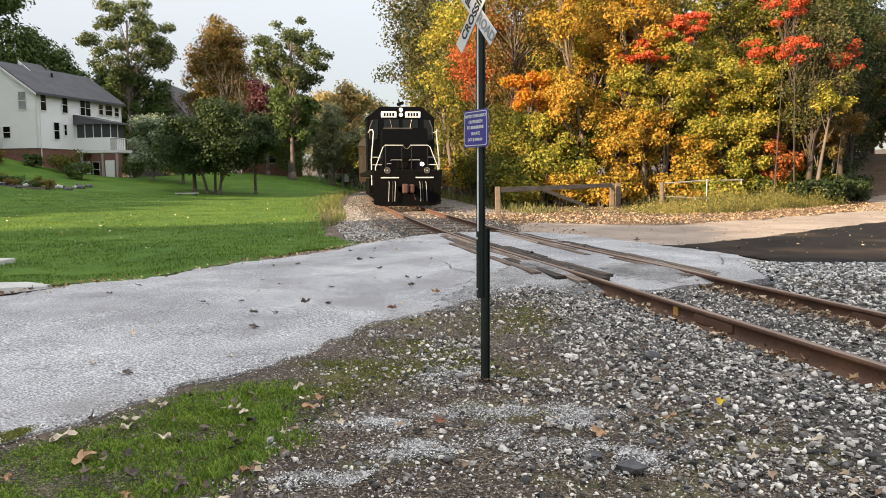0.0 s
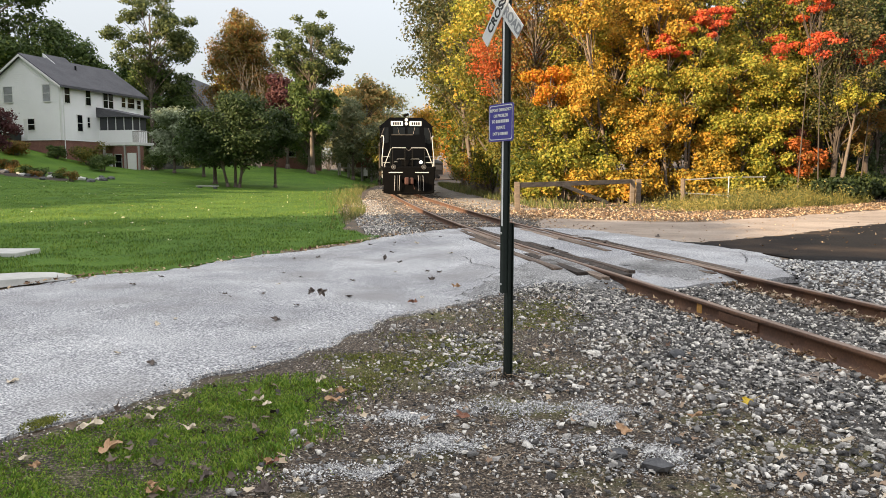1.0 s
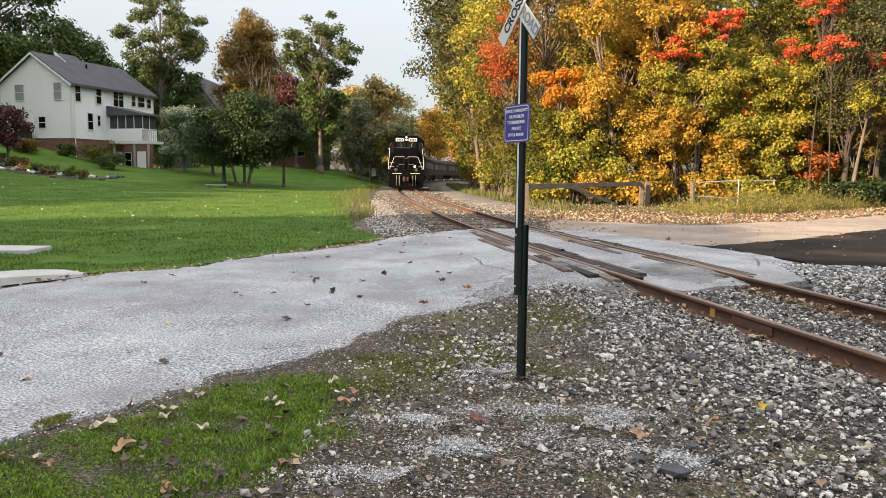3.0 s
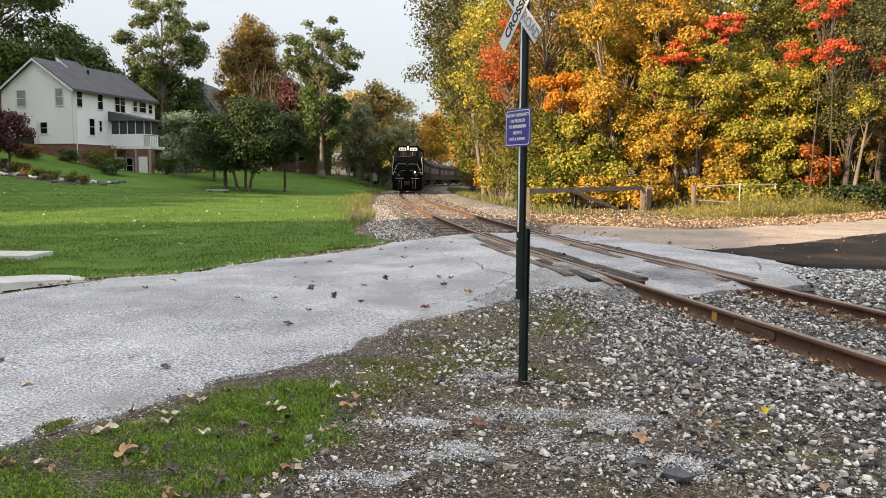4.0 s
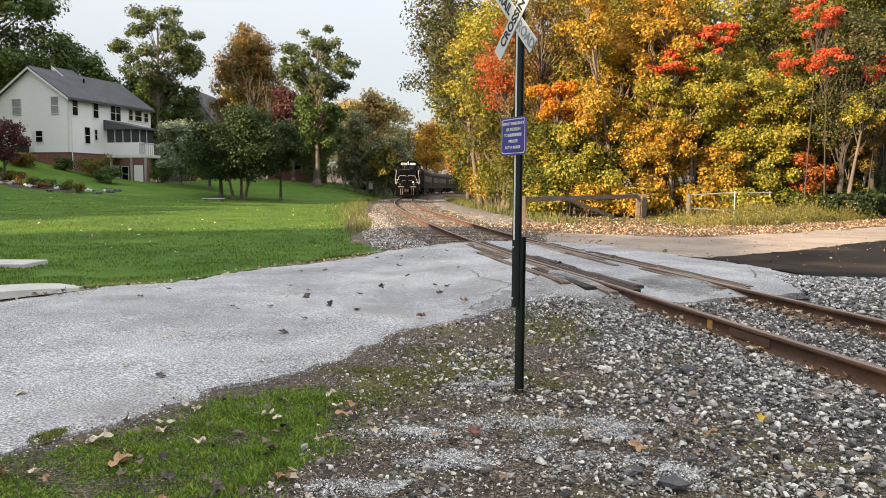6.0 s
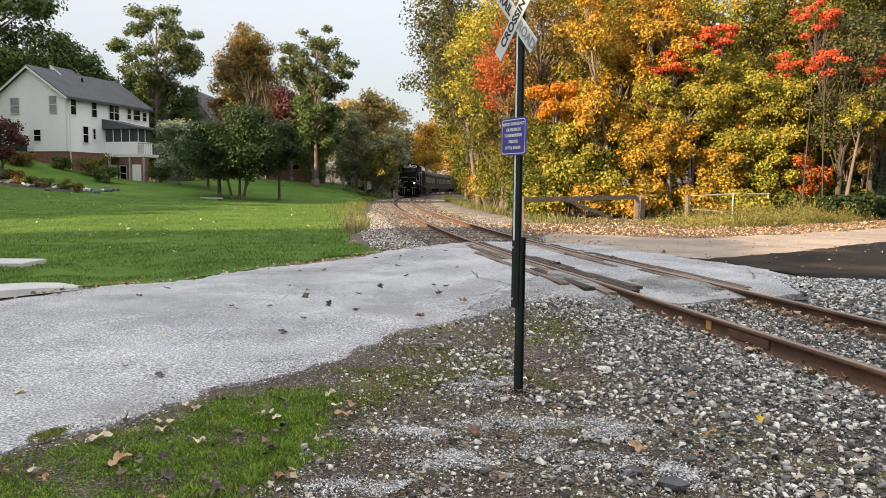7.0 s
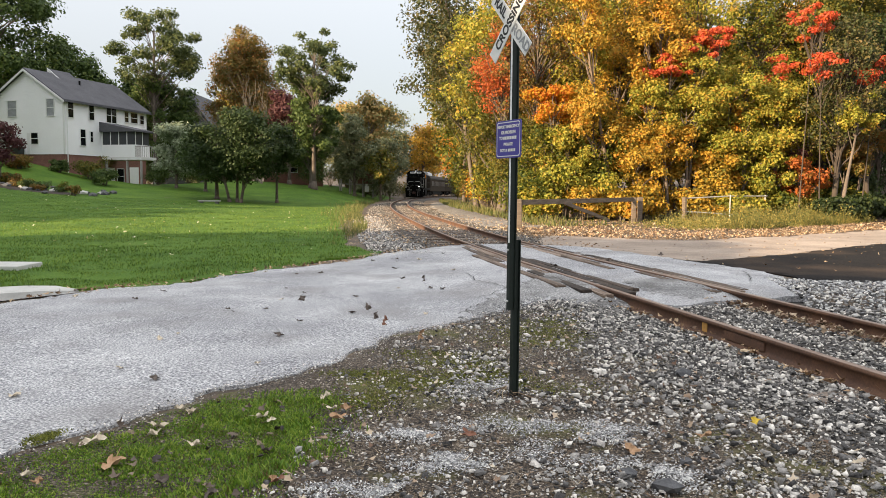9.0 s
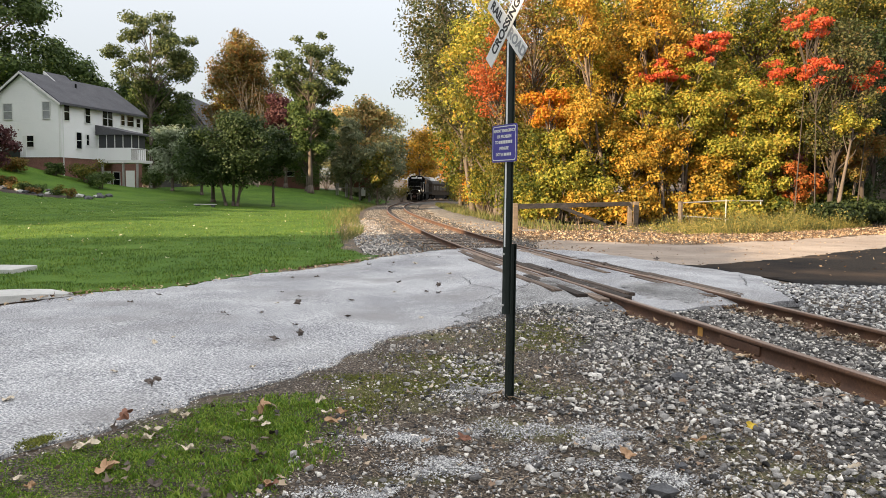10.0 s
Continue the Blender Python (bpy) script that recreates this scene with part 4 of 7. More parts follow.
    # white handrails
    for sx in (-1, 1):
        bm = bmesh.new()
        tube(bm, [(sx * 1.3, F + 0.28, 0.95), (sx * 1.33, F + 0.26, 1.75), (sx * 1.0, F + 0.26, 2.6), (sx * 0.9, F + 0.26, 2.68), (sx * 0.1 + sx * 0.05, F + 0.26, 2.68)], 0.02, 7)
        part("front_handrail", bm, [M_white], L, "white front handrail")
        for x in (0.2, 0.9):
            bm = bmesh.new()
            tube(bm, [(sx * x, F + 0.26, 2.66), (sx * x, F + 0.26, 1.66)], 0.018, 6)
            part("stanchion", bm, M_black, L)
        bm = bmesh.new()
        tube(bm, [(sx * 1.46, F + 0.95, 1.0), (sx * 1.47, F + 0.95, 2.1), (sx * 1.36, F + 0.97, 3.25), (sx * 1.4, F + 1.1, 3.38), (sx * 1.5, F + 1.3, 3.38), (sx * 1.5, F + 3.05, 3.38)], 0.026, 7)
        part("corner_handrail", bm, M_white, L, "tall white corner grab rail")
        bm = bmesh.new()
        tube(bm, [(sx * 1.44, F + 5.3, 2.7), (sx * 1.44, 8.4, 2.7), (sx * 1.42, 8.75, 1.7)], 0.022, 6)
        for k in range(8):
            y = F + 6.2 + 1.55 * k
            tube(bm, [(sx * 1.44, y, 2.7), (sx * 1.46, y, 1.66)], 0.02, 5)
        part("side_handrail", bm, M_roof, L, "grey side handrail with posts")
    bm = bmesh.new()
    tube(bm, [(-0.15 + 0.3 * u, F + 0.26, 2.66 - 0.13 * math.sin(math.pi * u)) for u in np.linspace(0, 1, 7)], 0.014, 5)
    part("chain", bm, M_steel, L, "sagging safety chain")
    # long hood, grilles, fans, tank
    bm = bmesh.new()
    prism(bm, [(-0.88, 1.66), (0.88, 1.66), (0.88, 4.2), (0.7, 4.36), (-0.7, 4.36), (-0.88, 4.2)], F + 5.3, 8.3)
    hood = part("long_hood", bm, M_black, L, "long black engine hood")
    for sx in (-1, 1):
        for k in range(8):
            bm = bmesh.new()
            y = F + 5.7 + 1.36 * k
            box(bm, sx * 0.875, sx * 0.905, y, y + 1.2, 1.75, 3.3, 0.012)
            part("hood_door", bm, M_black, hood)
        bm = bmesh.new()
        for k in range(14):
            box(bm, sx * 0.87, sx * 0.93, 4.6, 7.9, 3.4 + 0.05 * k, 3.425 + 0.05 * k)
        part("radiator_grille", bm, M_frame, hood)
    for y in (-2.6, 1.0, 4.9, 6.1, 7.3):
        bm = bmesh.new()
        disc(bm, 0, y, 4.42, 0.52, 0.16, "z", 20)
        part("roof_fan", bm, M_frame, hood)
    bm = bmesh.new()
    prism(bm, [(-1.35, 0.55), (-1.1, 0.25), (1.1, 0.25), (1.35, 0.55), (1.35, 1.3), (-1.35, 1.3)], -2.4, 2.2)
    part("fuel_tank", bm, M_frame, L, "black fuel tank under the deck")
    bogie(L, -5.2, 2.74, 0.5)
    bogie(L, 5.2, 2.74, 0.5)
    return L


def build_coach(label, roof_mat, length=25.0, dome=False):
    """A heavyweight passenger coach; middle at the origin."""
    C = thing("passenger_coach", (0, 0, 0), label, "railway coach", "coaches of the train")
    h = length / 2
    bm = bmesh.new()
    prism(bm, [(-1.5, 1.1), (1.5, 1.1), (1.52, 2.0), (1.5, 3.5), (-1.5, 3.5), (-1.52, 2.0)], -h, h)
    body = part("body", bm, M_coach, C, "olive-brown riveted side")
    bm = bmesh.new()
    arc = [(1.56 * math.cos(a), 3.45 + 0.8 * math.sin(a)) for a in np.linspace(0, math.pi, 13)]
    prism(bm, arc, -h - 0.05, h + 0.05)
    part("roof", bm, roof_mat, C, "rounded grey roof", False)
    if dome:
        bm = bmesh.new()
        prism(bm, [(-1.0, 4.1), (1.0, 4.1), (0.9, 4.55), (0.5, 4.78), (-0.5, 4.78), (-0.9, 4.55)], -h + 1.0, -h + 6.5)
        part("roof_dome", bm, M_silver, C, "bright silver raised roof section")
    for sx in (-1, 1):
        for k in range(11):
            y = -h + 2.6 + k * (length - 5.2) / 10
            bm = bmesh.new()
            box(bm, sx * 1.505, sx * 1.535, y - 0.62, y + 0.62, 2.15, 3.05, 0.02)
            w = part("window", bm, M_dull_glass, body, "dark coach window")
        bm = bmesh.new()
        box(bm, sx * 1.505, sx * 1.54, -h + 0.3, h - 0.3, 1.98, 2.04)
        box(bm, sx * 1.505, sx * 1.54, -h + 0.3, h - 0.3, 3.2, 3.26)
        part("belt_rail", bm, M_coach, body)
    for y in (-h, h):
        bm = bmesh.new()
        box(bm, -0.55, 0.55, y - 0.3, y + 0.3, 1.2, 3.3, 0.04)
        part("gangway", bm, M_rubber, C, "black folding gangway")
    bm = bmesh.new()
    box(bm, -1.2, 1.2, -h + 5.5, h - 5.5, 0.5, 1.1, 0.05)
    part("underframe", bm, M_frame, C, "dusty equipment boxes under the floor")
    bogie(C, -h + 3.6, 2.5, 0.46)
    bogie(C, h - 3.6, 2.5, 0.46)
    return C


loco = build_loco()
coach_a = build_coach("olive-brown passenger coach with a bright raised roof, coupled behind the engine", M_roof, dome=True)
coach_b = build_coach("olive-brown passenger coach with dark windows and grey roof", M_roof)
coach_c = copy_thing(coach_b, Matrix.Identity(4))
coach_d = copy_thing(coach_b, Matrix.Identity(4))


# ---- sleepers and crossing timbers ----
def build_sleepers():
    bm = bmesh.new()
    box(bm, -1.3, 1.3, -0.115, 0.115, -0.12, 0.045, 0.012)
    first = part("sleeper", bm, M_tie, track, "weathered wooden sleeper")
    me = first.data
    rng = np.random.default_rng(5)
    s, k = s_of_y(-2.0), 0
    while s < s_of_y(62):
        p, d = on_track(s)
        if not (8.55 < p[1] + 0.15 * p[0] < 18.4):
            ob = first if k == 0 else new("sleeper", me)
            ob.parent = track
            ob.matrix_basis = pose(p[0], p[1], rng.normal(-0.022 if p[1] < 18 else 0.004, 0.007), 0, rng.normal(0, 0.4), math.degrees(math.atan2(-d[0], d[1])) + rng.normal(0, 1.2))
            k += 1
        s += 0.54 + rng.normal(0, 0.02)


def timber_row(off, y0, y1, width, top, rng):
    """Planks laid end to end beside a rail."""
    s, end = s_of_y(y0), s_of_y(y1)
    while s < end:
        n = min(rng.uniform(1.9, 2.7), end - s + 0.2)
        p, d = on_track(s + n / 2)
        nrm = np.array([d[1], -d[0]])
        q = p + nrm * (off + rng.normal(0, 0.012))
        if rng.random() < 0.05:
            s += n * 0.6
            continue
        bm = bmesh.new()
        box(bm, -width / 2, width / 2, -n / 2 + 0.01, n / 2 - 0.01, -0.12, 0.0, 0.012)
        for v in bm.verts:
            v.co.x += rng.normal(0, 0.004)
            v.co.z += rng.normal(0, 0.004)
        ob = part("plank", bm, M_plank, crossing)
        ob.matrix_basis = pose(q[0], q[1], top + rng.normal(0, 0.006), rng.normal(0, 0.25), rng.normal(0, 0.6), math.degrees(math.atan2(-d[0], d[1])) + rng.normal(0, 0.4))
        s += n


M_plank = surface("worn_crossing_timber", [(0.34, (0.025, 0.018, 0.014)), (0.5, (0.11, 0.078, 0.058)), (0.66, (0.28, 0.21, 0.16))], scale=2.2, fine=16, stretch=(10, 0.7, 10),
                  rough=0.95, bump=0.9, dist=0.012, jitter="object", amount=0.16)
crossing = thing("level_crossing", (0, 0, 0), "worn timber planks laid along both rails at the crossing", "level crossing")
build_sleepers()
trng = np.random.default_rng(9)
M_mark = plain("faded_yellow_paint", (0.5, 0.27, 0.07), rough=0.8, vary=0.3, scale=30)


def rail_piece(name, y, off, x0, x1, z0, z1, length, material, label):
    p, d = on_track(s_of_y(y))
    q = p + np.array([d[1], -d[0]]) * off
    bm = bmesh.new()
    box(bm, x0, x1, -length / 2, length / 2, z0, z1, 0.004)
    ob = part(name, bm, material, track, label)
    ob.matrix_basis = pose(q[0], q[1], 0, 0, 0, math.degrees(math.atan2(-d[0], d[1])))


rail_piece("paint_mark", 7.35, -0.753, -0.0165, -0.012, 0.05, 0.15, 0.09, M_mark, "faded yellow paint mark")
for yy, o in ((6.7, -0.753), (6.4, 0.753)):
    for k, (a, b) in enumerate(((-0.03, -0.012), (0.012, 0.03))):
        rail_piece("joint_bar", yy, o, a, b, 0.06, 0.142, 0.6, M_rust, "bolted steel joint bar")
for off, w, y0, y1 in ((-0.9, 0.15, 9.3, 17.0), (-1.07, 0.15, 9.6, 16.4), (-1.24, 0.15, 10.0, 14.6), (-0.59, 0.15, 9.3, 17.2), (-0.42, 0.14, 9.6, 13.6), (0.59, 0.14, 9.3, 17.6), (0.43, 0.12, 12.0, 16.8), (0.9, 0.15, 9.2, 18.0), (1.07, 0.15, 9.4, 15.0)):
    timber_row(off, y0, y1, w, 0.176, trng)


# ---- loose stone ----
def stones(name, rng, pts, size, material, label, flat=0.6, fine=False):
    """Angular chips: a block knocked out of shape, with six sides of their own, for each point."""
    base = np.array([(-1, -1, -1), (1, -1, -1), (1, 1, -1), (-1, 1, -1), (-1, -1, 1), (1, -1, 1), (1, 1, 1), (-1, 1, 1)], float) * 0.78
    tri = np.array([(4, 5, 6), (4, 6, 7), (0, 1, 5), (0, 5, 4), (1, 2, 6), (1, 6, 5), (2, 3, 7), (2, 7, 6), (3, 0, 4), (3, 4, 7)])
    if fine:
        base = np.array([(0.8, 0.5, -0.3), (-0.6, 0.8, -0.3), (-0.8, -0.5, -0.3), (0.6, -0.8, -0.3), (0.1, 0.0, 0.9)])
        tri = np.array([(0, 1, 4), (1, 2, 4), (2, 3, 4), (3, 0, 4)])
    k = len(pts)
    a, tilt = rng.uniform(0, 2 * np.pi, k), rng.normal(0, 0.35, k)
    v = base[None] * rng.uniform(0.2, 1.3, (k, len(base), 3)) * size[:, None, None] * 0.5 * rng.uniform(0.75, 1.3, (k, 1, 3)) * [1.2, 0.92, flat]
    x = v[..., 0] * np.cos(tilt)[:, None] + v[..., 2] * np.sin(tilt)[:, None]
    z = -v[..., 0] * np.sin(tilt)[:, None] + v[..., 2] * np.cos(tilt)[:, None]
    y = v[..., 1]
    v = np.stack([x * np.cos(a)[:, None] - y * np.sin(a)[:, None], x * np.sin(a)[:, None] + y * np.cos(a)[:, None], z], 2) + pts[:, None, :]
    f = (np.arange(k)[:, None, None] * len(base) + tri[None]).reshape(-1)
    ob = raw_mesh(name, v.reshape(-1, 3), f, 3, material)
    return tagged(ob, label, "gravel", kind="stuff")


def dirt_z(x, y):
    return ground_z(x, y) + 0.012 + np.array([0.03 * noise.noise(Vector((a * 1.7, b * 1.7, 7))) for a, b in zip(x, y)])


def lumps(x, y, sc, seed):
    return np.array([noise.noise(Vector((a * sc, b * sc, seed))) for a, b in zip(x, y)])


M_grey_stone = surface("pale_limestone_chips", [(0.1, (0.09, 0.088, 0.09)), (0.4, (0.27, 0.268, 0.27)), (0.65, (0.47, 0.462, 0.45)), (0.95, (0.76, 0.745, 0.7))],
                       scale=25, fine=150, rough=0.9, bump=0.3, dist=0.003, jitter="island", amount=0.4)


def scatter_gravel():
    rng = np.random.default_rng(21)
    # loose stone between the verge and the near rail, thicker towards the track
    n = 86000
    x, y = rng.uniform(-1.2, 4.6, n), rng.uniform(2.6, 9.3, n)
    off = track_x(y) - x
    dens = 0.13 + 0.8 * (1 - sstep(1.3, 2.9, off + 0.7 * lumps(x, y, 0.9, 5))) + 0.35 * (lumps(x, y, 1.3, 3) > 0.2)
    dens *= 1 - 0.8 * np.exp(-((x - 1.15) / 0.6) ** 2 - ((y - 7.3) / 0.9) ** 2)
    edge = np.interp(y, [2.6, 3.8, 4.7, 5.5, 6.1, 7.2, 7.8, 8.7, 9.3], [-1.0, -0.75, -0.6, -0.8, -0.5, -0.2, 0.35, 1.0, 1.5])
    ok = (rng.uniform(0, 1, n) < dens) & (x > edge) & (off > 0.86) & (y < 9.0 + 0.1 * x)
    x, y, off = x[ok], y[ok], off[ok]
    size = np.where(rng.uniform(0, 1, len(x)) < 0.07, rng.uniform(0.032, 0.055, len(x)), 0.009 + 0.021 * rng.uniform(0, 1, len(x)) ** 1.4)
    z = np.maximum(dirt_z(x, y), np.interp(off, [0, 1.5, 2.2, 2.6, 9], [0.035, 0.031, 0.002, -0.15, -0.15])) + size * rng.uniform(0.1, 0.5, len(x))
    stones("gravel", rng, np.stack([x, y, z], 1), size, M_stone, "mixed grey crushed stone and grit beside the rail")
    # ballast between and beside the rails
    n = 25000
    s = s_of_y(1.5) + (s_of_y(90) - s_of_y(1.5)) * rng.uniform(0, 1, n) ** 1.9
    o = rng.uniform(-2.5, 2.5, n)
    i = np.clip((s / 0.25).astype(int), 0, len(PATH) - 1)
    P = PATH[i] + PATH_T[i] * (s - i * 0.25)[:, None] + PATH_N[i] * o[:, None]
    keep = (np.abs(np.abs(o) - 0.753) > 0.1) & ~((P[:, 1] + 0.15 * P[:, 0] > 9.75) & (P[:, 1] + 0.15 * P[:, 0] < 18.2)) & ~((o < -1) & (P[:, 1] < 8.7))
    P, o = P[keep], o[keep]
    size = rng.uniform(0.018, 0.05, len(P)) * (1 + 0.006 * P[:, 1])
    z = 0.035 - 0.03 * sstep(1.5, 2.2, np.abs(o)) - 0.1 * sstep(2.2, 2.6, np.abs(o)) + size * 0.25
    near = P[:, 1] < 11
    stones("ballast_stones", rng, np.column_stack([P, z])[near], size[near], M_stone, "loose mixed grey ballast stones between the rails")
    P, z, size = P[~near], z[~near], size[~near]
    stones("ballast_stones", rng, np.column_stack([P, z]), size, M_rusty_stone, "loose grey-brown ballast stones between the sleepers")
    n = 11000
    s = s_of_y(2.5) + (s_of_y(10.4) - s_of_y(2.5)) * rng.uniform(0, 1, n) ** 1.2
    o = rng.uniform(-0.66, 1.4, n)
    i = (s / 0.25).astype(int)
    P = PATH[i] + PATH_T[i] * (s - i * 0.25)[:, None] + PATH_N[i] * o[:, None]
    keep = (np.abs(o - 0.753) > 0.09) & (P[:, 1] + 0.15 * P[:, 0] < 10.1)
    P = P[keep]
    size = 0.012 + 0.026 * rng.uniform(0, 1, len(P)) ** 1.5
    stones("ballast_stones", rng, np.column_stack([P, 0.035 + size * 0.3]), size, M_stone, "small grey ballast chips between the rails")
    # pale heap at the mouth of the dark lane
    n = 19000
    x, y = rng.uniform(4.2, 12, n), rng.uniform(5.0, 12.4, n)
    ok = (x - track_x(y) > 1.25) & (y < 11.6 + 0.12 * (x - 6)) & (x > 4.6 + 0.25 * (y - 9.2))
    x, y = x[ok], y[ok]
    size = rng.uniform(0.02, 0.06, len(x))
    p = np.stack([x, y, ground_z(x, y) + 0.02 + size * 0.1], 1)
    pale = rng.uniform(0, 1, len(x)) < 0.15 + 0.2 * (y - 8)
    stones("gravel", rng, p[pale], size[pale], M_grey_stone, "pale limestone chips beside the dark asphalt")
    stones("gravel", rng, p[~pale], size[~pale], M_stone, "mixed grey stones beside the dark asphalt")
    # fine brown and grey crumbs over all the dirt
    n = 48000
    x, y = rng.uniform(-1.0, 2.6, n), 2.7 + 5.8 * rng.uniform(0, 1, n) ** 1.5
    edge = np.interp(y, [2.6, 3.8, 4.7, 5.5, 6.1, 7.2, 7.8, 8.7, 9.3], [-1.0, -0.75, -0.6, -1.2, -0.8, -0.4, 0.1, 0.8, 1.4])
    ok = (x > edge) & (track_x(y) - x > 1.0)
    x, y = x[ok], y[ok]
    size = 0.005 + 0.017 * rng.uniform(0, 1, len(x)) ** 2
    stones("grit", rng, np.stack([x, y, dirt_z(x, y) + size * 0.15], 1), size, M_crumb, "fine brown and grey crumbs over the dirt", fine=True)
    # powdery pale grit in the foreground
    n = 34000
    c = np.array([(0.75, 3.9, 0.34, 0.2), (0.55, 4.35, 0.42, 0.13), (1.1, 4.15, 0.25, 0.2), (0.05, 3.75, 0.22, 0.08), (-0.1, 4.2, 0.3, 0.1), (-0.3, 3.4, 0.35, 0.12), (1.15, 3.55, 0.3, 0.12), (0.35, 5.15, 0.2, 0.2)])
    k = rng.integers(0, len(c), n)
    x, y = c[k, 0] + rng.normal(0, 1, n) * c[k, 2] * 0.6, c[k, 1] + rng.normal(0, 1, n) * c[k, 3] * 0.8
    size = 0.005 + 0.015 * rng.uniform(0, 1, n) ** 1.7
    heap = 0.04 * np.clip(lumps(x, y, 5.0, 2) + 0.4, 0, 1.2) * np.exp(-((x - c[k, 0]) / (c[k, 2] * 0.8)) ** 2 - ((y - c[k, 1]) / (c[k, 3] * 1.1)) ** 2)
    ok = rng.uniform(0, 1, n) < 0.5 + 1.9 * lumps(x, y, 4.5, 9)
    x, y, size, heap, n = x[ok], y[ok], size[ok], heap[ok], int(ok.sum())
    stones("grit", rng, np.stack([x, y, dirt_z(x, y) + size * 0.2 + heap + 0.008 * rng.uniform(0, 1, n)], 1), size, M_grey_stone, "pale powdery grit in small heaps", fine=True)
    # crumbs along the torn edge of the asphalt
    e = np.array(ROAD_NEAR[1:])
    n = 3200
    u = rng.uniform(0, len(e) - 1.001, n)
    i = u.astype(int)
    p = e[i] + (e[i + 1] - e[i]) * (u - i)[:, None] + rng.normal(0, 0.08, (n, 2)) + [0.04, -0.06]
    size = rng.uniform(0.006, 0.02, n)
    stones("grit", rng, np.column_stack([p, ground_z(p[:, 0], p[:, 1]) + 0.02 + size * 0.1]), size, M_stone, "dark crumbs along the broken edge of the asphalt", fine=True)
    # sandy shoulder left of the track past the crossing
    n = 9000
    y = rng.uniform(15.2, 40, n)
    x = track_x(y) - rng.uniform(1.9, 3.2, n)
    size = rng.uniform(0.02, 0.055, n)
    stones("gravel", rng, np.stack([x, y, ground_z(x, y) + 0.01], 1), size, M_stone, "grey stone spilling onto the grass verge")
    for (sx, sy, r) in ((1.12, 3.38, 0.12), (1.32, 3.72, 0.07), (0.98, 3.55, 0.08), (1.93, 5.6, 0.12)):
        bm = bmesh.new()
        bmesh.ops.create_icosphere(bm, subdivisions=1, radius=r * 0.55)
        for v in bm.verts:
            v.co *= 1 + 0.6 * noise.noise(v.co * 11 + Vector((sx, sy, 0)))
            v.co = Vector((v.co.x * 1.25, v.co.y * 0.9, max(v.co.z * 0.6, -0.03)))
        ob = mesh_object("rock", bm, M_darkrock)
        ob.matrix_world = pose(sx, sy, float(ground_z(sx, sy)) + 0.035, 0, 0, sx * 300)
        tagged(ob, "dark grey angular rock lying in the gravel", "rock", "rocks in the gravel")


M_crumb = surface("earth_crumbs", [(0.1, (0.02, 0.014, 0.009)), (0.4, (0.1, 0.072, 0.048)), (0.65, (0.28, 0.23, 0.175)), (0.9, (0.62, 0.56, 0.48))], scale=30, fine=150, rough=0.95, bump=0, jitter="island", amount=0.45)
M_darkrock = surface("dark_slate_rock", [(0.3, (0.035, 0.036, 0.04)), (0.7, (0.13, 0.13, 0.135))], scale=8, fine=60, rough=0.85, bump=0.6, dist=0.01)
scatter_gravel()


# ---- grass and weeds ----
def inside(poly, x, y):
    r = np.zeros(len(x), bool)
    j = len(poly) - 1
    for i in range(len(poly)):
        (xi, yi), (xj, yj) = poly[i], poly[j]
        r ^= ((yi > y) != (yj > y)) & (x < (xj - xi) * (y - yi) / (yj - yi + 1e-12) + xi)
        j = i
    return r


def blades(name, rng, p, height, width, material, label, bend=0.5, category="grass"):
    """Bent blades: two quads each, tapering to a tip."""
    k = len(p)
    a = rng.uniform(0, 2 * np.pi, k)
    side = np.stack([np.cos(a), np.sin(a), np.zeros(k)], 1) * width[:, None] * 0.5
    b = rng.uniform(0, 2 * np.pi, k)
    out = np.stack([np.cos(b), np.sin(b), np.zeros(k)], 1) * (height * rng.uniform(0.1, bend, k))[:, None]
    up = np.stack([np.zeros(k), np.zeros(k), height], 1)
    mid = p + up * 0.55 + out * 0.35
    tip = p + up * rng.uniform(0.8, 1.0, (k, 1)) + out
    v = np.stack([p - side, p + side, mid + side * 0.8, mid - side * 0.8, tip], 1).reshape(-1, 3)
    i = np.arange(k)[:, None] * 5
    f = np.concatenate([i + [0, 1, 2], i + [0, 2, 3], i + [3, 2, 4]], 1).reshape(-1)
    return tagged(raw_mesh(name, v, f, 3, material), label, category, kind="stuff")


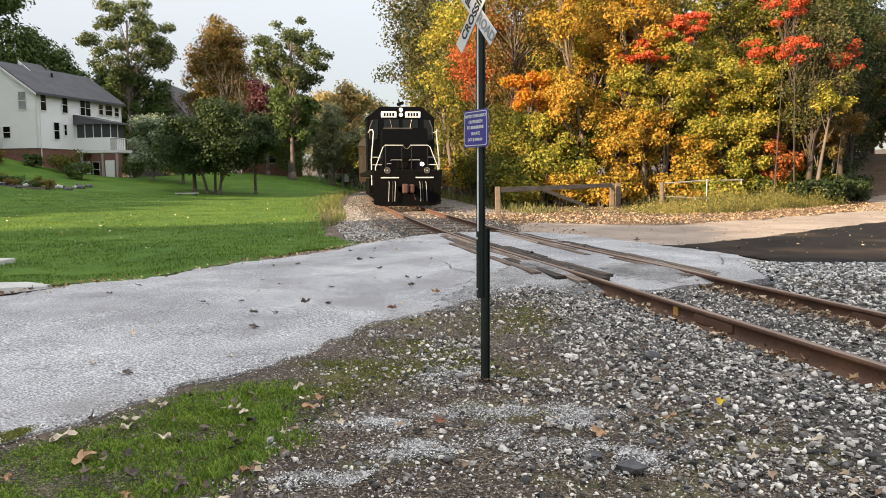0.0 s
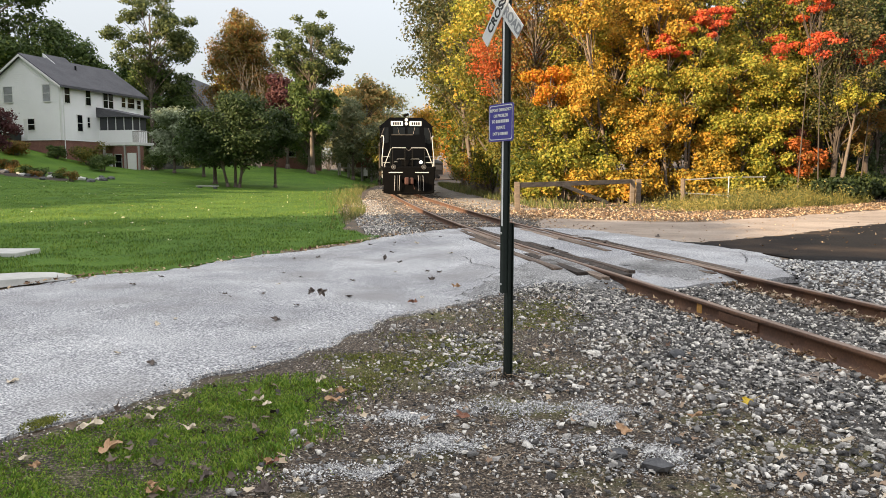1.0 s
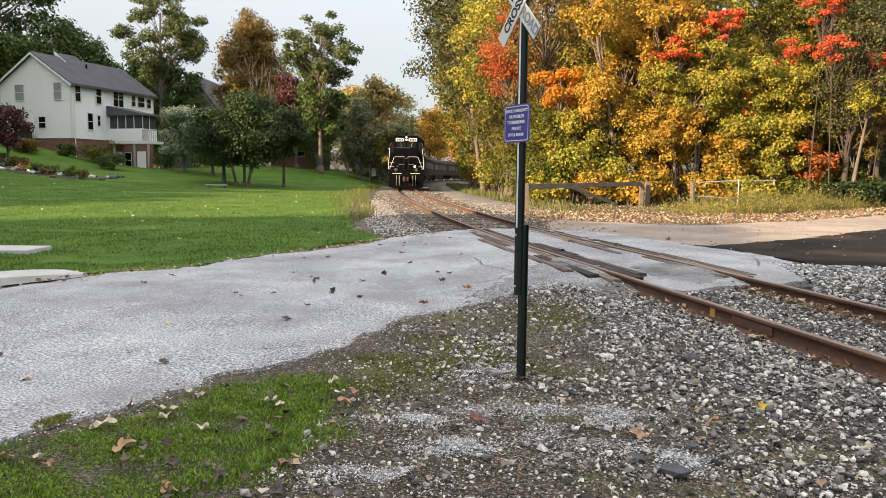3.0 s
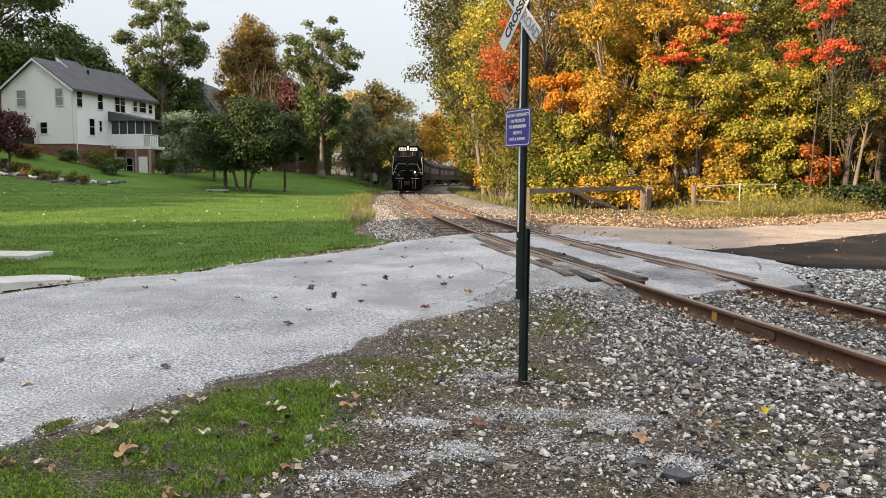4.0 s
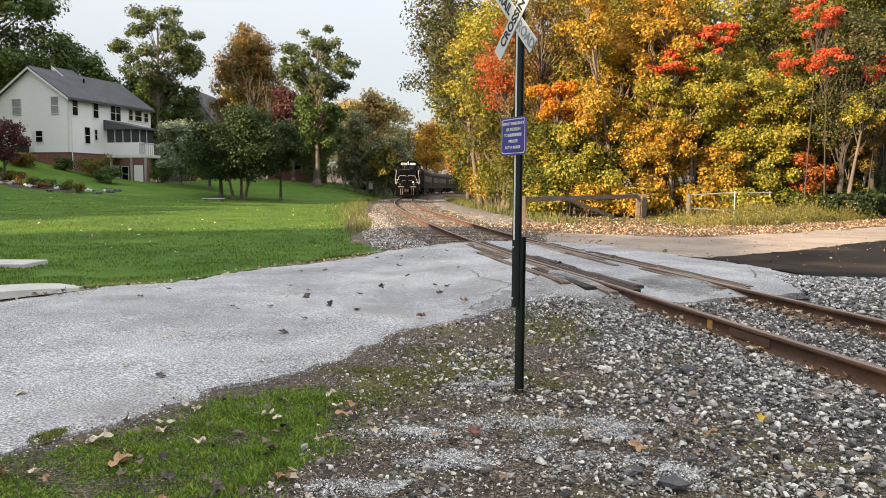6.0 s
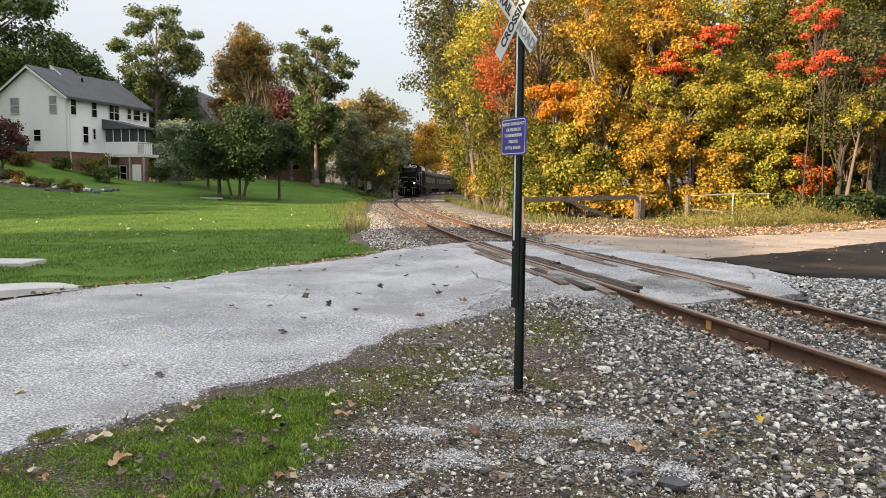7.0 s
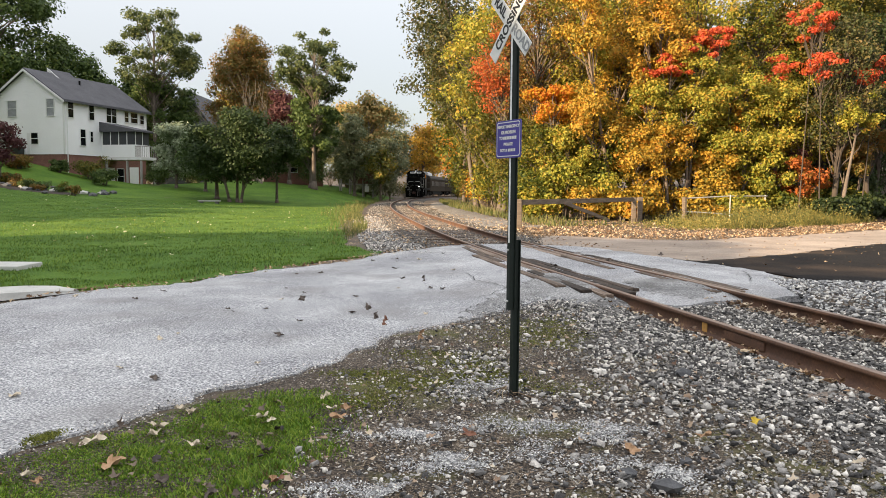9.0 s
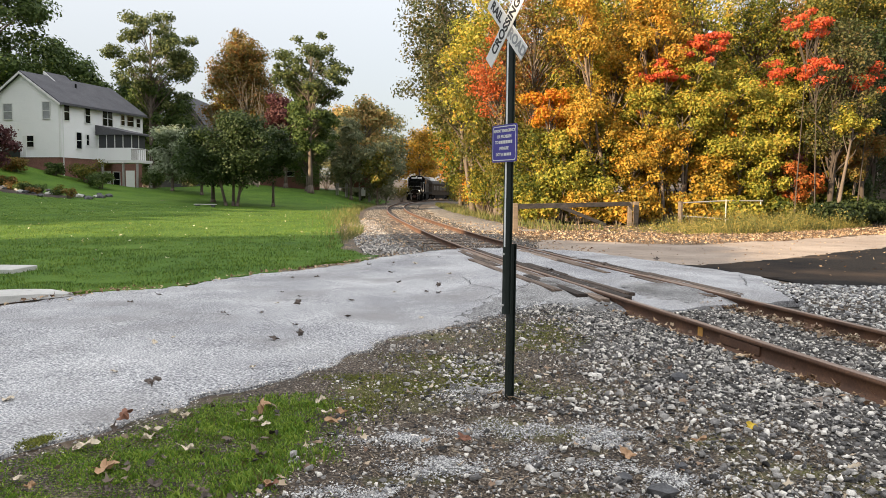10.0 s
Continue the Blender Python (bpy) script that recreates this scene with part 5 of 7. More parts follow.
def grow():
    rng = np.random.default_rng(31)
    patch = [(-4.5, 0.5), (-0.3, 0.5), (-0.3, 4.9), (-0.6, 5.2), (-1.1, 5.15), (-1.45, 4.95), (-1.62, 4.6), (-1.88, 4.12), (-2.25, 3.68)]
    x, y = rng.uniform(-3.0, -0.3, 145000), rng.uniform(2.4, 5.2, 145000)
    rim = x - np.interp(y, [2.4, 3.3, 3.8, 4.35, 5.0], [-1.0, -0.85, -0.72, -0.58, -0.8])
    shore = np.interp(y, [3.68, 4.12, 4.6, 4.95, 5.2], [-2.25, -1.88, -1.62, -1.42, -1.1])
    dens = (0.25 + 0.75 * sstep(0.05, 0.3, x - shore + 0.2 * lumps(x, y, 3.5, 14))) * (1 - sstep(-0.45, 0.22, rim + 0.3 * lumps(x, y, 3.0, 12))) * np.clip(0.95 + 1.3 * lumps(x, y, 2.2, 11), 0.6, 1) + 0.25 * np.exp(-((x + 0.85) / 0.25) ** 2 - ((y - 4.5) / 0.4) ** 2)
    ok = inside(patch, x, y) & (rng.uniform(0, 1, len(x)) < dens)
    x, y = x[ok], y[ok]
    h = rng.uniform(0.012, 0.038, len(x)) * np.clip(0.8 + 0.9 * lumps(x, y, 4.0, 19), 0.3, 1.5) * (0.7 + 0.6 * sstep(-1.4, -0.8, x))
    blades("grass", rng, np.stack([x, y, dirt_z(x, y) - 0.004], 1), h, rng.uniform(0.006, 0.013, len(x)), M_near_blade, "short bright green grass at the edge of the dirt", 0.9)
    # moss and thin tufts in the dirt
    c = np.array([(0.0, 6.3, 0.35, 0.2), (0.9, 6.9, 0.5, 0.35), (1.3, 7.9, 0.5, 0.3), (0.3, 5.6, 0.5, 0.2), (0.7, 5.3, 0.5, 0.25), (-0.5, 5.6, 0.3, 0.15), (1.0, 7.4, 0.5, 0.4), (0.2, 6.0, 0.4, 0.2), (-2.2, 4.1, 0.06, 0.14), (-0.2, 5.25, 0.45, 0.25), (-0.45, 4.85, 0.25, 0.3), (1.5, 7.0, 0.45, 0.5), (0.1, 5.4, 0.5, 0.2)])
    k = rng.integers(0, len(c), 30000)
    x, y = c[k, 0] + rng.normal(0, 1, len(k)) * c[k, 2] * 0.5, c[k, 1] + rng.normal(0, 1, len(k)) * c[k, 3] * 0.5
    blades("moss_tufts", rng, np.stack([x, y, dirt_z(x, y) - 0.002], 1), rng.uniform(0.006, 0.016, len(x)), rng.uniform(0.006, 0.012, len(x)), M_moss, "thin mossy tufts in the dirt", 1.2)
    # dead stalks and straw in the dirt
    x, y = rng.uniform(-0.9, 2.4, 9000), rng.uniform(2.8, 7.6, 9000)
    ok = (x > -0.75 + 0.12 * (y - 3.2)) & (track_x(y) - x > 1.4)
    x, y = x[ok], y[ok]
    blades("straw", rng, np.stack([x, y, dirt_z(x, y) + 0.004], 1), rng.uniform(0.006, 0.018, len(x)), rng.uniform(0.003, 0.006, len(x)), M_straw, "dead brown straw lying in the dirt", 6.0, "straw")
    # lawn
    lawn_edge = [(-1.35, 16.2), (-1.95, 14.8), (-2.65, 13.75), (-3.5, 12.5), (-4.35, 11.05), (-5.0, 10.55), (-5.65, 9.3), (-6.6, 8.2), (-16, 9), (-40, 60), (-6.4, 60), (-4.9, 41), (-4.1, 30), (-3.1, 24), (-2.45, 19)]
    n = 130000
    y = 8.2 + 50 * rng.uniform(0, 1, n) ** 1.9
    x = -1.3 - rng.uniform(0, 1, n) * 0.72 * y
    ok = inside(lawn_edge, x, y) & (x > -0.66 * y - 0.5)
    x, y = x[ok], y[ok]
    z = ground_z(x, y) + 0.02 + np.array([0.05 * noise.noise(Vector((a * 1.7, b * 1.7, 6))) for a, b in zip(x, y)]) - 0.006
    sc = 0.8 + y / 24
    blades("lawn_grass", rng, np.stack([x, y, z], 1), rng.uniform(0.02, 0.045, len(x)) * np.minimum(sc, 1.7), rng.uniform(0.006, 0.012, len(x)) * sc, M_blade, "mown green grass blades of the lawn", 0.9)
    # tall dry grass left of the ballast
    n = 15000
    y = 18.5 + 75 * rng.uniform(0, 1, n) ** 1.5
    x = track_x(y) - 2.7 - rng.gamma(1.6, 0.4, n) * (0.5 + (y - 14) / 40)
    ok = (x < -2.45) & (rng.uniform(0, 1, n) < 0.35 + lumps(x, y, 0.5, 4))
    x, y = x[ok], y[ok]
    blades("tall_grass", rng, np.stack([x, y, ground_z(x, y)], 1), rng.uniform(0.1, 0.42, len(x)) * np.clip((y - 16) / 10, 0.4, 1.1), rng.uniform(0.01, 0.022, len(x)), M_dry, "tall yellowing grass along the track", 0.6)
    # weeds in front of the fences
    n = 15000
    u = rng.uniform(0, 1, n)
    x = 3.3 + 18.5 * u
    y = np.interp(x, [3, 8, 10, 13, 18, 26], [30, 29.5, 27.5, 29, 33, 40]) + rng.gamma(1.7, 1.8, n)
    ok = rng.uniform(0, 1, n) < (0.04 + 0.83 * sstep(8.5, 11.5, x))
    x, y = x[ok], y[ok]
    hh = rng.uniform(0.1, 1.15, len(x)) * (0.3 + 0.7 * sstep(9, 12.5, x)) * np.clip(0.6 + 1.2 * lumps(x, y, 0.7, 8), 0.15, 1.3)
    m = rng.integers(0, len(x), 16000)
    p = np.stack([x[m] + rng.normal(0, 0.15, len(m)), y[m] + rng.normal(0, 0.15, len(m)), ground_z(x[m], y[m]) + hh[m] * rng.uniform(0.1, 1.1, len(m))], 1)
    tagged(leaf_cloud("weed_leaves", rng, p, unit(rng.normal(size=p.shape) + [0, 0, 0.6]), 0.085, M_weed), "small yellow-green leaves of rank weeds", "weeds", kind="stuff")
    blades("weeds", rng, np.stack([x, y, ground_z(x, y)], 1), hh, rng.uniform(0.008, 0.02, len(x)), M_weed, "rank green and yellow weeds below the fence", 0.8, "weeds")
    # wheel-track verge on the far side of the rails
    n = 4000
    y = rng.uniform(30, 110, n)
    x = track_x(y) + 4.4 + rng.gamma(1.5, 0.8, n)
    blades("tall_grass", rng, np.stack([x, y, ground_z(x, y)], 1), rng.uniform(0.1, 0.5, n), rng.uniform(0.02, 0.05, n), M_dry, "thin dry grass at the foot of the wood", 0.7)


M_straw = surface("dead_straw", [(0.3, (0.07, 0.045, 0.025)), (0.5, (0.19, 0.13, 0.075)), (0.75, (0.4, 0.31, 0.2))], scale=1, fine=9, rough=0.9, bump=0, jitter="island", amount=0.3)
M_weed = surface("rank_weeds", [(0.25, (0.07, 0.085, 0.02)), (0.5, (0.19, 0.18, 0.04)), (0.75, (0.38, 0.29, 0.08))], scale=0.7, fine=4, rough=0.7, bump=0, jitter="island", amount=0.25,
                 through_light=0.35)
grow()


# ---- fallen leaves ----
def litter(name, rng, pts, size, material, label):
    """Dry lobed leaves, each a curled fan of ten small faces."""
    k = len(pts)
    n = unit(rng.normal(size=(k, 3)) * 0.35 + [0, 0, 1])
    t = unit(np.cross(n, rng.normal(size=(k, 3))))
    side = np.cross(n, t)
    L = size * rng.uniform(0.5, 1.3, (k, 1))
    reach = np.array([0.62, 0.27, 0.5, 0.25, 0.42, 0.3, 0.42, 0.25, 0.5, 0.27])
    bend = rng.uniform(-0.5, 1.3, (k, 1))
    rows = [pts]
    for i in range(10):
        a = 2 * math.pi * i / 10
        r = reach[i] * rng.uniform(0.65, 1.2, (k, 1)) * L
        rise = (bend * (0.55 + 0.45 * math.cos(2 * a)) + rng.normal(0, 0.25, (k, 1))) * r * 0.6
        rows.append(pts + t * r * math.cos(a) + side * r * 0.85 * math.sin(a) + n * rise)
    v = np.stack(rows, 1).reshape(-1, 3)
    tri = np.array([(0, 1 + i, 1 + (i + 1) % 10) for i in range(10)]).ravel()
    f = (np.arange(k)[:, None] * 11 + tri[None]).ravel()
    return tagged(raw_mesh(name, v, f, 3, material), label, "fallen leaves", kind="stuff")


def litter_mat(name, *cols):
    k = len(cols)
    return surface(name, [(0.15 + 0.7 * i / (k - 1), c) for i, c in enumerate(cols)], scale=2, fine=30, rough=0.75, bump=0, jitter="island", amount=0.42, through_light=0.15)


F_brown = litter_mat("brown_fallen_leaves", (0.1, 0.055, 0.03), (0.26, 0.155, 0.08), (0.44, 0.29, 0.16), (0.6, 0.46, 0.3))
F_pale = litter_mat("pale_yellow_fallen_leaves", (0.35, 0.27, 0.12), (0.55, 0.46, 0.2), (0.66, 0.6, 0.38), (0.7, 0.66, 0.5))
F_pale_brown = litter_mat("pale_brown_fallen_leaves", (0.14, 0.08, 0.05), (0.3, 0.2, 0.13), (0.46, 0.35, 0.24), (0.6, 0.5, 0.37))
F_dark = litter_mat("dark_fallen_leaves", (0.03, 0.024, 0.02), (0.07, 0.05, 0.04), (0.13, 0.095, 0.07), (0.22, 0.16, 0.11))


def strew():
    rng = np.random.default_rng(41)
    n = 13500  # lit carpet by the gate
    x = rng.uniform(2.5, 24, n)
    y = 21.5 + rng.gamma(2.2, 3.0, n) + 0.75 * np.clip(x - 10, 0, None)
    ok = (x - track_x(y) > 1.7) & (y > np.interp(x, [2.5, 5.6, 7.8, 10.2, 13.2, 17], [23.5, 22.7, 21.7, 23.2, 25.7, 29]))
    x, y = x[ok], y[ok]
    litter("fallen_leaves", rng, np.stack([x, y, ground_z(x, y) + 0.025], 1), 0.105, F_brown, "carpet of dry brown leaves before the wooden gate")
    n = 2000  # beside the ballast
    y = rng.uniform(15.5, 42, n)
    x = track_x(y) + rng.uniform(-3.6, 3.0, n)
    ok = (np.abs(np.abs(x - track_x(y)) - 0.75) > 0.1) & (y + 0.15 * x > 18.2)
    x, y = x[ok], y[ok]
    litter("fallen_leaves", rng, np.stack([x, y, np.maximum(ground_z(x, y), 0.05) + 0.02], 1), 0.09, F_brown, "dry leaves lying over the ballast")
    n = 380  # on the lawn
    x, y = rng.uniform(-40, -2, n), 10 + 45 * rng.uniform(0, 1, n) ** 1.2
    ok = (x > -0.62 * y - 1) & (x < np.interp(y, [10, 14.8, 24, 55], [-5.6, -2.6, -3.4, -7]))
    x, y = x[ok], y[ok]
    litter("fallen_leaves", rng, np.stack([x, y, ground_z(x, y) + 0.075], 1), 0.1, F_pale, "pale yellow leaves scattered on the lawn")
    n = 330  # along the far edge of the asphalt
    e = np.array(ROAD_FAR[2:])
    u = rng.uniform(0, len(e) - 1.001, n)
    i = u.astype(int)
    p = e[i] + (e[i + 1] - e[i]) * (u - i)[:, None] + rng.normal(0, 0.13, (n, 2))
    litter("fallen_leaves", rng, np.column_stack([p, ground_z(p[:, 0], p[:, 1]) + 0.04]), 0.075, F_brown, "small dry leaves gathered along the kerb")
    n = 420  # drifted along the inside of the rail at the crossing
    s = s_of_y(5.5) + rng.uniform(0, 4.2, n)
    i = (s / 0.25).astype(int)
    P = PATH[i] + PATH_N[i] * (0.62 - rng.gamma(1.5, 0.06, n))[:, None]
    litter("fallen_leaves", rng, np.column_stack([P, 0.065 + rng.uniform(0, 0.05, n)]), 0.075, F_pale_brown, "pale curled leaves drifted along the rail")
    n = 700  # against the rails
    s = s_of_y(3.5) + rng.uniform(0, 8, n)
    i = (s / 0.25).astype(int)
    o = rng.choice([-0.92, 0.6, 0.92], n) + rng.normal(0, 0.06, n)
    P = PATH[i] + PATH_N[i] * o[:, None]
    ok = P[:, 1] < 9.3
    P = P[ok]
    litter("fallen_leaves", rng, np.column_stack([P, np.full(len(P), 0.06) + rng.uniform(0, 0.03, len(P))]), 0.07, F_brown, "curled brown leaves caught against the rails")
    x, y = rng.uniform(-2.4, -0.5, 110), rng.uniform(3.0, 4.9, 110)
    ok = (x > -2.3 + 0.55 * (y - 3.6)) & (y < 5.2 + 0.0 * x)
    litter("leaf_scraps", rng, np.stack([x, y, dirt_z(x, y) + 0.028], 1)[ok], 0.06, F_dark, "scraps of dark dry leaf in the grass")
    x, y = rng.uniform(-0.8, 3.2, 420), rng.uniform(3.0, 8.5, 420)
    ok = (track_x(y) - x > 1.0) & (x > -0.7 + 0.3 * (y - 5))
    litter("leaf_scraps", rng, np.stack([x, y, dirt_z(x, y) + 0.02], 1)[ok], 0.06, F_pale_brown, "scraps of dry brown leaf among the gravel")
    n = 800
    x, y = rng.uniform(4, 24, n), rng.uniform(13, 30, n)
    ok = y > 12.5 + 0.55 * (x - 6)
    litter("fallen_leaves", rng, np.stack([x, y, ground_z(x, y) + 0.045], 1)[ok], 0.065, F_brown, "brown leaves blown over the lane")


strew()


def lobed_leaf(size, curl, seed):
    """A maple-like leaf with five lobes and a stalk, curled up at its rim."""
    rng = np.random.default_rng(seed)
    bm = bmesh.new()
    rim = []
    for k in range(20):
        a = 2 * math.pi * k / 20
        r = 0.5 * (0.5 + 0.5 * abs(math.cos(2.5 * (a - math.pi / 2))) ** 1.2) * rng.uniform(0.7, 1.15)
        rim.append((r * math.cos(a) * size, r * math.sin(a) * size))
    mid = bm.verts.new((0, 0, 0))
    inner = [bm.verts.new((x * 0.5, y * 0.5, curl * size * 0.1 * math.sin(2 * k * 0.31 + seed))) for k, (x, y) in enumerate(rim)]
    outer = [bm.verts.new((x, y, curl * size * (0.25 + 0.3 * math.sin(3 * k * 0.31 + seed)))) for k, (x, y) in enumerate(rim)]
    for k in range(20):
        j = (k + 1) % 20
        bm.faces.new((mid, inner[k], inner[j]))
        bm.faces.new((inner[k], outer[k], outer[j], inner[j]))
    tube(bm, [(0, -0.3 * size, 0.01), (0.03 * size, -0.85 * size, 0.02 + 0.1 * size)], 0.015 * size, 4, 0.008 * size)
    return bm


def leaf_thing(x, y, size, material, label, seed, lift=0.0, curl=0.32, tilt=16, road=True):
    ob = mesh_object("fallen_leaf", lobed_leaf(size, curl, seed), material)
    rng = random.Random(seed)
    z = float(ground_z(x, y)) + (0.034 if road else 0.045) + lift
    ob.matrix_world = pose(x, y, z, rng.uniform(-tilt, tilt), rng.uniform(-tilt, tilt), rng.uniform(0, 360))
    return tagged(ob, label, "leaf", "single fallen leaves")


K_pale = plain("pale_underside_of_leaf", (0.55, 0.47, 0.36), rough=0.8, vary=0.3, scale=20, fine=90)
K_tan = plain("tan_dry_leaf", (0.36, 0.22, 0.12), rough=0.8, vary=0.3, scale=20, fine=90)
K_dark = plain("dark_curled_leaf", (0.1, 0.078, 0.065), rough=0.85, vary=0.4, scale=20, fine=90)
K_rust = plain("rust_brown_leaf", (0.2, 0.09, 0.055), rough=0.8, vary=0.3, scale=20, fine=90)
K_yellow = plain("fresh_yellow_leaf", (0.55, 0.38, 0.03), rough=0.7, vary=0.2, scale=20, fine=90)
SINGLE = [  # x, y, size, material, label
    (-1.85, 3.93, 0.15, K_pale, "pale curled leaf lying in the grass"), (-1.61, 3.61, 0.15, K_tan, "tan lobed leaf lying in the grass"),
    (-1.95, 3.44, 0.1, K_pale, "pale curled leaf lying in the grass"), (-2.1, 3.42, 0.11, K_tan, "tan lobed leaf lying in the grass"),
    (-1.6, 4.2, 0.12, K_pale, "pale curled leaf lying in the grass"), (-0.98, 4.35, 0.07, K_pale, "pale curled leaf lying in the grass"),
    (-0.58, 4.42, 0.12, K_tan, "tan lobed leaf at the edge of the dirt"), (-0.64, 4.6, 0.09, K_pale, "pale curled leaf at the edge of the dirt"),
    (-0.75, 3.45, 0.09, K_rust, "rust-red lobed leaf at the edge of the dirt"), (1.96, 4.36, 0.1, K_yellow, "bright yellow lobed leaf on the gravel"),
    (1.07, 3.85, 0.12, K_tan, "tan lobed leaf on the gravel"), (0.2, 4.12, 0.1, K_rust, "rust-red lobed leaf on the grit"), (2.84, 5.37, 0.12, K_pale, "pale curled leaf beside the rail"),
    (1.7, 5.6, 0.09, K_pale, "pale curled leaf on the gravel"), (1.55, 4.1, 0.1, K_tan, "tan lobed leaf on the gravel"), (-0.2, 5.75, 0.09, K_pale, "pale curled leaf at the edge of the asphalt"),
    (-2.44, 5.65, 0.09, K_pale, "pale curled leaf on the asphalt"), (-1.42, 5.84, 0.09, K_pale, "pale curled leaf on the asphalt"), (-2.05, 5.33, 0.12, K_dark, "dark curled leaf on the asphalt"),
    (-3.35, 5.48, 0.09, K_dark, "dark curled leaf on the asphalt"), (-2.8, 4.85, 0.13, K_pale, "pale curled leaf on the asphalt"), (-1.52, 7.1, 0.15, K_dark, "dark curled leaf on the asphalt"),
    (-0.95, 8.4, 0.13, K_dark, "dark curled leaf on the asphalt"), (-1.05, 9.6, 0.12, K_dark, "dark curled leaf on the asphalt"), (-2.4, 8.5, 0.1, K_dark, "dark curled leaf on the asphalt"),
    (-4.6, 9.4, 0.14, K_pale, "pale curled leaf on the asphalt"), (-3.7, 10.0, 0.13, K_dark, "dark curled leaf on the asphalt"), (-0.5, 11.2, 0.14, K_dark, "dark curled leaf on the asphalt"),
    (0.3, 12.0, 0.13, K_pale, "pale curled leaf on the asphalt"), (-0.7, 12.6, 0.14, K_dark, "dark curled leaf on the asphalt"), (-1.9, 12.2, 0.13, K_dark, "dark curled leaf on the asphalt"),
    (-0.3, 13.9, 0.15, K_pale, "pale curled leaf on the asphalt"), (-1.2, 14.1, 0.14, K_dark, "dark curled leaf on the asphalt"), (0.1, 10.0, 0.12, K_dark, "dark curled leaf on the asphalt"),
    (3.2, 13.4, 0.18, K_dark, "dark curled leaf between the rails"), (4.8, 15.6, 0.18, K_dark, "dark curled leaf on the lane"), (2.0, 12.4, 0.16, K_dark, "dark curled leaf beside the planks"),
    (-1.95, 9.3, 0.1, K_pale, "pale curled leaf on the asphalt"), (-0.4, 6.9, 0.1, K_dark, "dark curled leaf on the asphalt"), (-0.1, 8.3, 0.09, K_pale, "pale curled leaf on the asphalt"),
]
for i, (x, y, sz, m, lab) in enumerate(SINGLE):
    leaf_thing(x, y, sz * (0.75 if "asphalt" in lab else 1), m, lab, 300 + i, road="asphalt" in lab)
frng = random.Random(77)
for i in range(26):
    y = frng.uniform(3.0, 4.9)
    x = frng.uniform(-0.62 * y + 0.12, -0.5)
    if x < np.interp(y, [2.6, 3.77, 4.69, 5.17], [-3.4, -2.2, -1.65, -1.4]):
        continue
    leaf_thing(x, y, frng.uniform(0.05, 0.11), (K_pale, K_tan, K_pale, K_dark)[i % 4], ("pale curled leaf lying in the grass", "tan lobed leaf lying in the grass", "pale curled leaf lying in the grass", "dark dry leaf lying in the grass")[i % 4], 600 + i, curl=0.5, road=False)
for i in range(30):
    u = frng.random() ** 0.7
    y = 6.5 + 9.5 * u
    x = frng.uniform(-0.42 * y, 0.03 * y + 0.3)
    if x > np.interp(y, [3.77, 5.5, 7.2, 8.7, 9.3], [-2.4, -1.4, -0.6, 0.6, 1.0]) or x < np.interp(y, [8.2, 10.4, 13.7, 15.8], [-5.3, -4.4, -2.1, -0.8]):
        continue
    leaf_thing(x, y, frng.uniform(0.05, 0.09), (K_dark, K_dark, K_pale)[i % 3], ("dark curled leaf on the asphalt", "dark curled leaf on the asphalt", "pale curled leaf on the asphalt")[i % 3], 400 + i)

# leaves that the wind rolls over the road
BLOWN = []
for i, (m, lab, sz) in enumerate(((K_dark, "dark curled leaf tumbling over the asphalt", 0.125), (K_dark, "dark curled leaf skipping along the asphalt", 0.101), (K_dark, "dark dry leaf blown across the road", 0.109),
                                  (K_tan, "tan dry leaf blown off the asphalt edge", 0.117), (K_dark, "dark dry leaf rolling over the road", 0.0936), (K_rust, "rust-brown leaf rolling towards the grass", 0.117))):
    BLOWN.append(leaf_thing(-1 + 0.3 * i, 8, sz, m, lab, 500 + i, curl=0.6))


# ---- crossing sign ----
M_post = surface("dark_green_painted_steel", [(0.3, (0.006, 0.011, 0.009)), (0.7, (0.016, 0.026, 0.022))], scale=6, fine=60, rough=0.45, bump=0.15, metal=0.3)
M_strip = plain("white_reflective_sheeting", (0.82, 0.83, 0.82), rough=0.4, vary=0.06)
M_bare = plain("zinc_strip", (0.62, 0.63, 0.62), rough=0.35, metal=0.4)
M_blue = plain("blue_sign_sheeting", (0.07, 0.06, 0.3), rough=0.4, vary=0.12)
M_sign = plain("white_sign_sheeting", (0.74, 0.74, 0.72), rough=0.45, vary=0.06)
M_letter = plain("black_letter_film", (0.015, 0.015, 0.015), rough=0.5)
M_silvered = plain("worn_grey_letter_film", (0.3, 0.31, 0.32), rough=0.5)


def lettering(name, text, size, material, parent, m, label):
    cu = bpy.data.curves.new(name, 'FONT')
    cu.body, cu.size, cu.align_x, cu.align_y, cu.extrude = text, size, 'CENTER', 'CENTER', 0.0008
    cu.offset = 0.03 * size
    tmp = bpy.data.objects.new(name, cu)
    me = bpy.data.meshes.new_from_object(tmp)
    bpy.data.objects.remove(tmp)
    me.materials.clear()
    me.materials.append(material)
    ob = new(name, me)
    ob.parent = parent
    ob.matrix_basis = m
    return tagged(ob, label)


